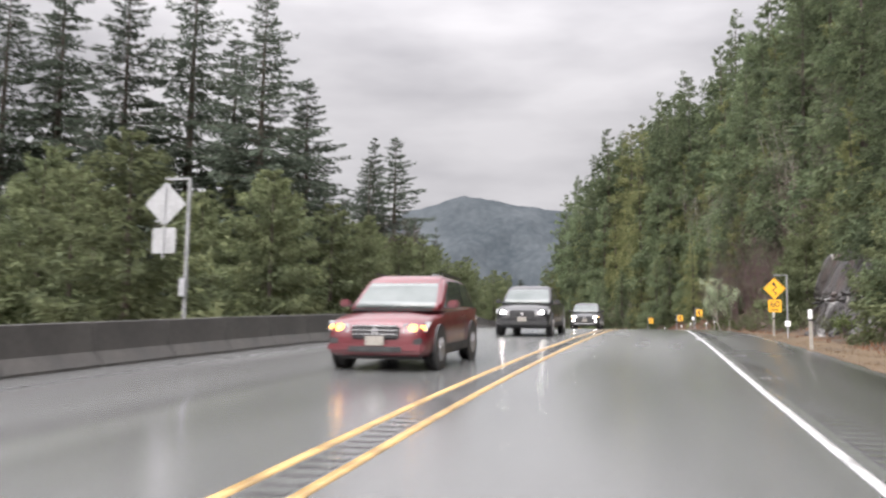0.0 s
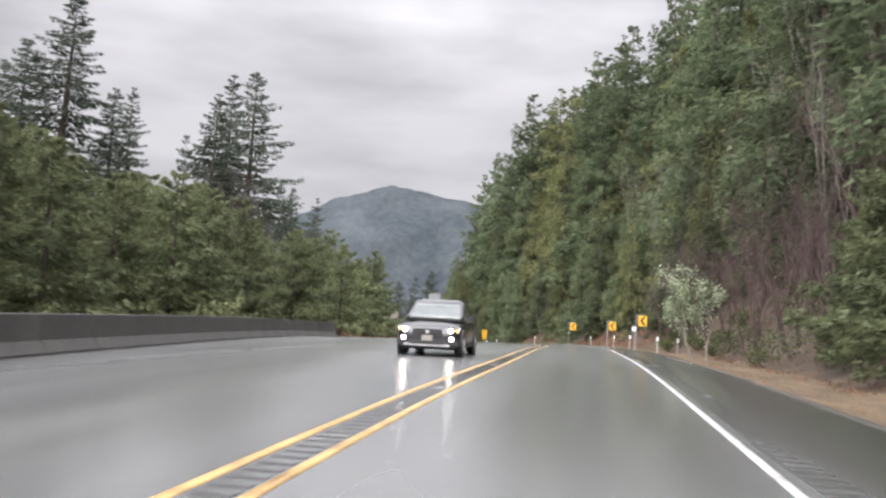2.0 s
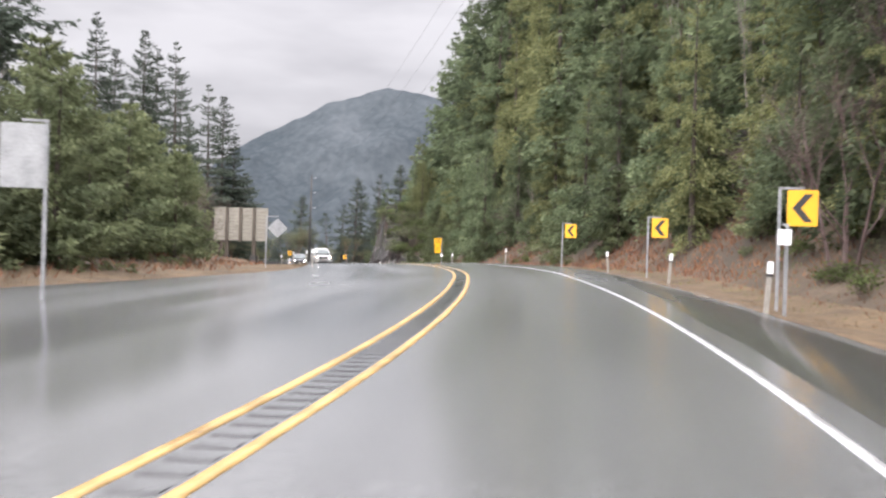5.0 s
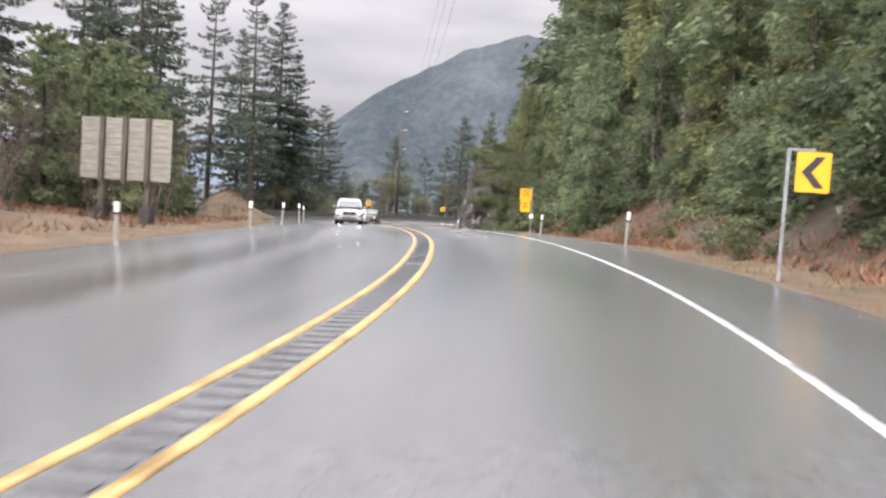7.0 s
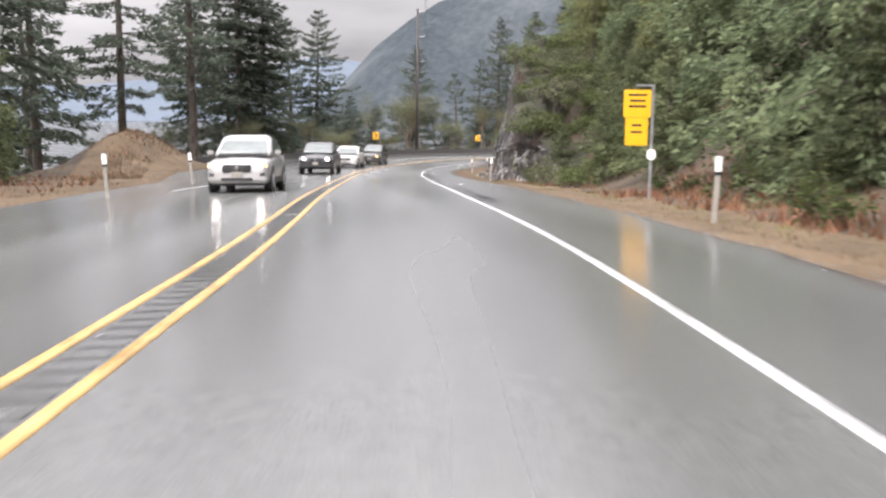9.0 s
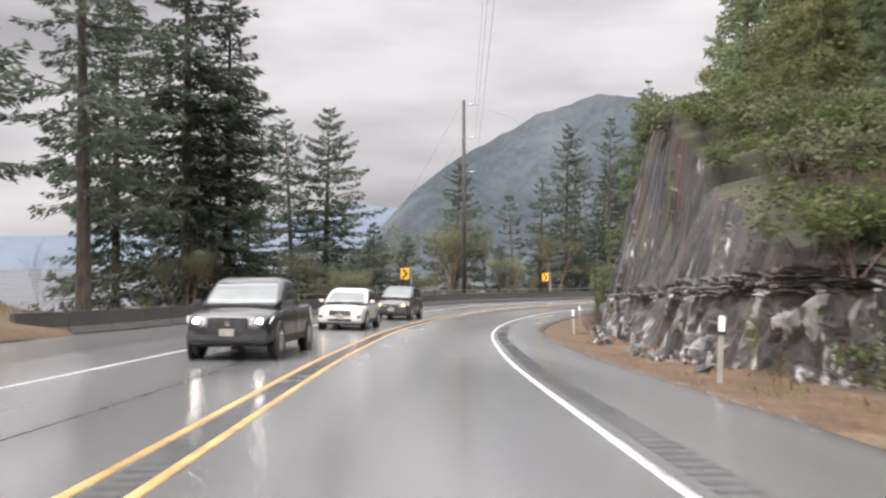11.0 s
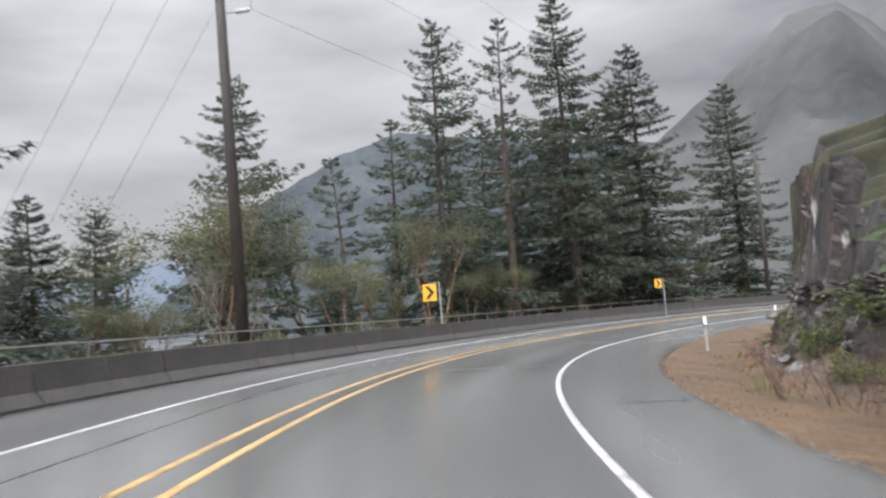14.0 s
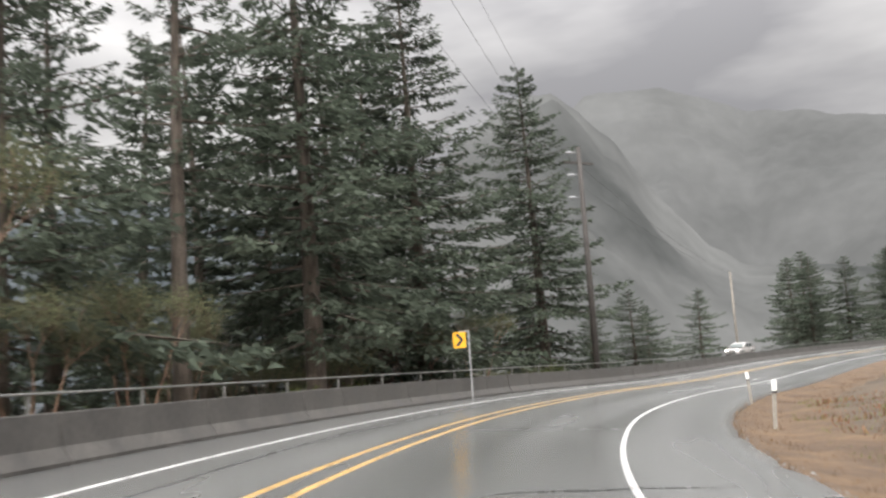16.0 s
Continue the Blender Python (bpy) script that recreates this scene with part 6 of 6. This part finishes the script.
RED = car_paint("dark_red_car_paint", (0.075, 0.005, 0.009), (0.105, 0.008, 0.013))
DARK = car_paint("charcoal_car_paint", (0.006, 0.0065, 0.007), (0.012, 0.013, 0.014))
BROWN = car_paint("dark_bronze_car_paint", (0.016, 0.014, 0.012), (0.028, 0.025, 0.022))
SILVER = car_paint("silver_car_paint", (0.25, 0.245, 0.235), (0.32, 0.315, 0.305))
WHITE = car_paint("white_car_paint", (0.40, 0.39, 0.37), (0.48, 0.47, 0.45))


def loft(rings, close=True):
    bm = bmesh.new()
    vs = [[bm.verts.new(p) for p in r] for r in rings]
    n = len(rings[0])
    for a, b in zip(vs[:-1], vs[1:]):
        for i in range(n):
            bm.faces.new((a[i], a[(i + 1) % n], b[(i + 1) % n], b[i]))
    if close:
        bm.faces.new(vs[0][::-1])
        bm.faces.new(vs[-1])
    bmesh.ops.recalc_face_normals(bm, faces=bm.faces[:])
    return bm


def body_ring(y, w, lo, hi, crown=0.04):
    """A rounded cross-section of the lower body at y: half width w, from lo to hi."""
    r = min(0.10, (hi - lo) * 0.25)
    return [(-w * 0.90, y, lo), (w * 0.90, y, lo), (w * 0.99, y, lo + r), (w, y, lo + (hi - lo) * 0.55), (w * 0.965, y, hi - r * 0.7), (w * 0.88, y, hi),
            (w * 0.4, y, hi + crown), (-w * 0.4, y, hi + crown), (-w * 0.88, y, hi), (-w * 0.965, y, hi - r * 0.7), (-w, y, lo + (hi - lo) * 0.55), (-w * 0.99, y, lo + r)]


def wheel(thing, x, y, r, wd):
    m = pose(x, y, r, 0, 90, 0)
    tyre = tube(r, r, wd, None, 24)
    bmesh.ops.bevel(tyre, geom=[e for e in tyre.edges if abs(e.verts[0].co.z - e.verts[1].co.z) < 1e-5], offset=0.035, segments=2, affect="EDGES")
    w = part("wheel", tyre, TYRE, thing, "black tyre on a silver rim", True)
    w.matrix_basis = m
    sgn = 1 if x > 0 else -1
    rim = tube(r * 0.62, r * 0.58, 0.03, Matrix.Translation((0, 0, sgn * (wd / 2))), 20)
    for k in range(5):
        box(r * 0.95, 0.05, 0.03, 0, 0, sgn * (wd / 2 + 0.015), 0, rim, Matrix.Rotation(radians(72 * k), 4, "Z"))
    part("rim", rim, RIM, w, "silver alloy rim")


def quad_pane(a, b, c_, d, thick):
    """A pane through four corners, a little thick along its own normal."""
    a, b, c_, d = (Vector(p) for p in (a, b, c_, d))
    n = (b - a).cross(d - a).normalized() * thick
    bm = bmesh.new()
    f = [bm.verts.new(p + n) for p in (a, b, c_, d)]
    g = [bm.verts.new(p - n) for p in (a, b, c_, d)]
    bm.faces.new(f)
    bm.faces.new(g[::-1])
    for i in range(4):
        bm.faces.new((f[i], g[i], g[(i + 1) % 4], f[(i + 1) % 4]))
    bmesh.ops.recalc_face_normals(bm, faces=bm.faces[:])
    return bm


def bent_pane(wb, wr, belt, hr, f0, f1):
    """A windscreen bowed across its width, a little proud of the cabin's front."""
    bm = bmesh.new()
    rows = []
    for back in (0.0, 0.05):
        for u in (0.06, 0.3, 0.55, 0.80):
            half = wb + (wr - wb) * u + 0.03 * math.sin(math.pi * u) - 0.115
            z, y = belt - 0.03 + (hr - belt + 0.03) * u, f0 + (f1 - f0) * u - 0.014 + back
            rows.append([bm.verts.new((half * k / 4, y - 0.035 * (1 - abs(k) / 4), z)) for k in range(-4, 5)])
    for a, b in ((0, 1), (1, 2), (2, 3), (4, 5), (5, 6), (6, 7), (0, 4), (3, 7)):
        for i in range(8):
            bm.faces.new((rows[a][i], rows[a][i + 1], rows[b][i + 1], rows[b][i]))
    bmesh.ops.recalc_face_normals(bm, faces=bm.faces[:])
    return bm


def vehicle(name, paint, s, offset, label, length=4.55, width=1.84, height=1.68, pickup=False, lamp=None, amber=False, rails=False, fog=False, skid=False, yaw_extra=0.0, chrome=False):
    """A car with its nose to -y: lofted body, cabin with panes, lamps, grille, mirrors, wheels."""
    thing = new(name)
    thing.matrix_basis = Matrix.Translation(at(s, offset)) @ pose(0, 0, 0, 0, 0, yaw_at(s) + yaw_extra)
    i = index_at(s)
    slope = math.atan2(LINE[i + 4, 2] - LINE[i - 4, 2], 4.0)
    thing.matrix_basis = thing.matrix_basis @ Matrix.Rotation(slope, 4, "X") @ Matrix.Rotation(-float(-bank_left(s)), 4, "Y")
    L, w = length / 2, width / 2
    hood, belt = height * (0.575 if not pickup else 0.60), height * 0.625
    lo = 0.26 if not pickup else 0.34
    rings = [body_ring(-L, w * 0.70, lo + 0.16, hood * 0.66, 0.0), body_ring(-L + 0.03, w * 0.83, lo + 0.05, hood * 0.76, 0.015), body_ring(-L + 0.10, w * 0.91, lo + 0.01, hood * 0.84, 0.025), body_ring(-L + 0.24, w * 0.96, lo, hood * 0.90, 0.035),
             body_ring(-L + 0.45, w * 0.985, lo, hood * 0.94, 0.045), body_ring(-L + 0.8, w * 0.995, lo, hood * 0.975, 0.05), body_ring(-L + 1.2, w, lo, hood, 0.045), body_ring(-L + 1.5, w, lo, belt, 0.0), body_ring(0, w, lo, belt, 0.0),
             body_ring(L - 0.8, w, lo, belt * 1.03, 0.0), body_ring(L - 0.25, w * 0.985, lo + 0.02, belt * 1.04, 0.0), body_ring(L - 0.08, w * 0.95, lo + 0.08, belt * 1.02, 0.0), body_ring(L, w * 0.86, lo + 0.18, belt * 0.96, 0.0)]
    part("body", loft(rings), paint, thing, "", True)
    f0, f1, r1, r0 = -L + 1.06, -L + 2.06, L - (0.70 if not pickup else 2.1), L - (0.14 if not pickup else 1.8)
    wb, wr, hr = w * 0.94, w * 0.77, height

    def section(z, half, ya, yb, r):
        return [(-half + r, ya, z), (0, ya - r * 0.35, z), (half - r, ya, z), (half - r * 0.3, ya + r * 0.6, z), (half, ya + r * 1.7, z), (half, yb - r * 1.4, z), (half - r * 0.3, yb - r * 0.4, z), (half - r, yb, z),
                (-half + r, yb, z), (-half + r * 0.3, yb - r * 0.4, z), (-half, yb - r * 1.4, z), (-half, ya + r * 1.7, z), (-half + r * 0.3, ya + r * 0.6, z)]
    cab_rings = []
    for u in (0.0, 0.25, 0.5, 0.72, 0.88, 0.96, 1.0):
        dome = max(0.0, u - 0.84) / 0.16
        cab_rings.append(section(belt - 0.03 + (hr - belt + 0.03) * u, wb + (wr - wb) * u + 0.03 * math.sin(math.pi * u) - 0.16 * dome ** 2, f0 + (f1 - f0) * u + 0.16 * dome ** 2, r0 + (r1 - r0) * u ** 1.5 - 0.10 * dome ** 2, 0.10))
    cab = loft(cab_rings)
    cabin = part("cabin", cab, paint, thing, "", True)
    b0, t0 = belt + 0.03, hr - 0.11

    def side(z):
        u = (z - belt) / (hr - 0.05 - belt)
        return wb + (wr - wb) * u + 0.035 * math.sin(math.pi * min(max(u, 0), 1)) + 0.014
    fb, ft_ = f0 + 0.10, f1 - 0.02
    part("windscreen", bent_pane(wb, wr, belt, hr, f0, f1), SCREEN, cabin, "grey-green windscreen reflecting the sky", True)
    part("rear_window", quad_pane((-wb * 0.85, r0 + 0.012, b0 + 0.05), (wb * 0.85, r0 + 0.012, b0 + 0.05), (wr * 0.92, r1 + 0.10, t0), (-wr * 0.92, r1 + 0.10, t0), 0.012), GLASS, cabin)
    ym = (f1 + r1) / 2 + 0.05
    for sg in (-1, 1):
        for y0, y1, y2, y3 in ((f0 + 0.30, ym - 0.05, ym - 0.05, f1 + 0.08), (ym + 0.04, r0 - 0.25, r1 - 0.02, ym + 0.04)):
            part("side_window", quad_pane((sg * side(b0), y0, b0), (sg * side(b0), y1, b0), (sg * side(t0), y2, t0), (sg * side(t0), y3, t0), 0.010), GLASS, cabin, "dark tinted side window")
        mir = part("mirror", box(0.20, 0.12, 0.15, sg * (wb + 0.16), f0 + 0.38, belt + 0.10, 0.03), paint if not pickup else TRIM, thing)
        part("mirror_arm", box(0.14, 0.05, 0.04, sg * (wb + 0.02), f0 + 0.38, belt + 0.05), TRIM, mir)
        hz = hood * 0.76
        hl = part("headlight", quad_pane((sg * w * 0.50, -L + 0.01, hz - 0.08), (sg * w * 0.93, -L + 0.14, hz - 0.05), (sg * w * 0.985, -L + 0.30, hz + 0.12), (sg * w * 0.52, -L + 0.075, hz + 0.075), 0.02), LAMP_CLEAR, thing, "headlamp cluster")
        part("lamp", tube(0.072, 0.066, 0.05, pose(sg * w * 0.70, -L + 0.045, hz + 0.005, 90, 0, 0), 16), lamp or LAMP_CLEAR, hl, "lit lamp")
        if amber:
            part("turn_signal", tube(0.05, 0.05, 0.05, pose(sg * w * 0.86, -L + 0.125, hz + 0.01, 90, 0, sg * 30), 12), LAMP_WARM, hl, "amber lamp")
        if fog:
            part("fog_lamp", tube(0.055, 0.055, 0.05, pose(sg * w * 0.74, -L + 0.005, lo + 0.26, 90, 0, 0), 14), LAMP_ON, thing, "lit round fog lamp")
        part("door_seam", box(0.006, 0.02, belt - lo - 0.28, sg * (w + 0.001), ym, lo + 0.12 + (belt - lo - 0.2) / 2), TRIM, thing)
        part("door_handle", box(0.03, 0.16, 0.03, sg * (w + 0.005), ym - 0.25, belt - 0.12, 0.008), paint, thing)
        for yy in (-L + 0.88, L - 0.86):
            wheel(thing, sg * (w - 0.11), yy, 0.36 if not pickup else 0.40, 0.24)
            arch = tube(0.43 if not pickup else 0.48, 0.43 if not pickup else 0.48, 0.05, pose(sg * (w - 0.005), yy, 0.37, 0, 90, 0), 24)
            part("wheel_arch", arch, TRIM, thing, "black wheel arch")
    part("grille", box(w * 0.92, 0.08, 0.24 if not pickup else 0.32, 0, -L + 0.01, hood * 0.69, 0.03), TRIM, thing, "black grille")
    for k in range(2 if not chrome else 3):
        part("grille_bar", box(w * 0.86, 0.02, 0.022, 0, -L - 0.035, hood * 0.66 + 0.07 * k, 0.005), CHROME if chrome else TRIM, thing)
    part("badge", tube(0.06, 0.06, 0.02, pose(0, -L - 0.045, hood * 0.72, 90, 0, 0), 16), CHROME, thing, "plain round badge")
    part("bumper", box(width * 0.92, 0.16, 0.20, 0, -L + 0.05, lo + 0.16, 0.05), TRIM if (pickup or skid) else paint, thing)
    if skid:
        part("skid_plate", box(width * 0.72, 0.08, 0.07, 0, -L - 0.01, lo + 0.07, 0.02), CHROME, thing, "pale metal skid bar")
    part("number_plate", box(0.32, 0.02, 0.16, 0, -L - 0.05, lo + 0.27, 0.005), POST_GREY, thing, "pale plate with unreadable print")
    for sg in (-1, 1):
        part("sill_cladding", box(0.05, length * 0.50, 0.16, sg * (w - 0.012), 0.0, lo + 0.09, 0.015), TRIM, thing, "black lower cladding")
        part("fog_recess", box(0.26, 0.06, 0.13, sg * w * 0.74, -L + 0.035, lo + 0.26, 0.02), TRIM, thing)
    part("cowl", box(width * 0.80, 0.12, 0.03, 0, f0 - 0.06, belt - 0.02, 0.01), TRIM, thing, "black panel below the windscreen")
    part("lower_intake", box(width * 0.5, 0.05, 0.09, 0, -L - 0.025, lo + 0.13, 0.01), TRIM, thing)
    part("underbody", box(width * 0.8, length * 0.86, 0.12, 0, 0, lo + 0.0), TRIM, thing)
    for k in (-1, 1):
        part("wiper", box(0.55, 0.02, 0.02, k * 0.30, f0 - 0.01, belt + 0.04, 0.0), TRIM, thing)
        if rails:
            part("roof_rail", box(0.035, r1 - f1 - 0.1, 0.035, k * wr * 0.92, (f1 + r1) / 2, hr + 0.035, 0.01), TRIM, thing)
        part("tail_light", box(0.10, 0.05, 0.28, k * w * 0.86, L - 0.03, belt - 0.12, 0.02), RED, thing)
    if pickup:
        part("bed_well", box(width * 0.82, 1.5, 0.05, 0, L - 0.95, belt * 1.035, 0.0), TRIM, thing, "dark open load bed")
    if not pickup:
        # the roof arches and falls away to the tail, the cabin leans in
        for o in thing.children_recursive:
            if o.name.split(".")[0] in ("wheel", "rim", "wheel_arch"):
                continue
            for v in o.data.vertices:
                up = v.co.z - belt
                if up > 0:
                    rear = min(max((v.co.y - f1 - 0.45) / (r0 - f1 - 0.45), 0.0), 1.2)
                    fore = min(max((f1 + 0.45 - v.co.y) / 0.8, 0.0), 1.0)
                    v.co.z -= up * (0.24 * rear ** 2 + 0.07 * fore ** 2)
                    v.co.x *= 1 - 0.05 * rear ** 2
    return tagged(thing, label, "car")


vehicle("red_suv", RED, 16.6, -4.45, "dark red compact SUV with amber lamps lit", rails=True, amber=True, lamp=LAMP_WARM, chrome=True)
vehicle("dark_pickup", DARK, 34.3, -4.5, "charcoal pickup truck with bright headlamps", 5.6, 1.98, 1.84, True, LAMP_ON)
vehicle("black_suv", DARK, 60.4, -4.5, "black SUV with fog lamps and roof rails", 4.7, 1.88, 1.70, False, LAMP_ON, True, True, True, True)
vehicle("silver_suv", SILVER, 176.3, -4.5, "silver SUV with headlamps lit on wet road", 4.5, 1.82, 1.74, False, LAMP_ON, True, True)
vehicle("black_pickup", DARK, 202.3, -4.6, "dark pickup truck with headlamps lit", 5.4, 1.95, 1.85, True, LAMP_ON)
vehicle("white_suv", WHITE, 217.4, -4.6, "white crossover with a chrome grille bar", 4.7, 1.88, 1.66, False, LAMP_WARM, False, False, chrome=True)
vehicle("bronze_suv", BROWN, 228.6, -4.4, "dark bronze boxy SUV with a chrome grille", 4.45, 1.82, 1.74, False, LAMP_WARM, False, True, chrome=True)
vehicle("white_van", WHITE, 386.0, -3.2, "white SUV far down the road in mist", 4.7, 1.9, 1.75, False, LAMP_ON)
vehicle("silver_car", SILVER, 368.0, -15.0, "silver car far down the road in mist", 4.5, 1.82, 1.55, False, LAMP_ON)
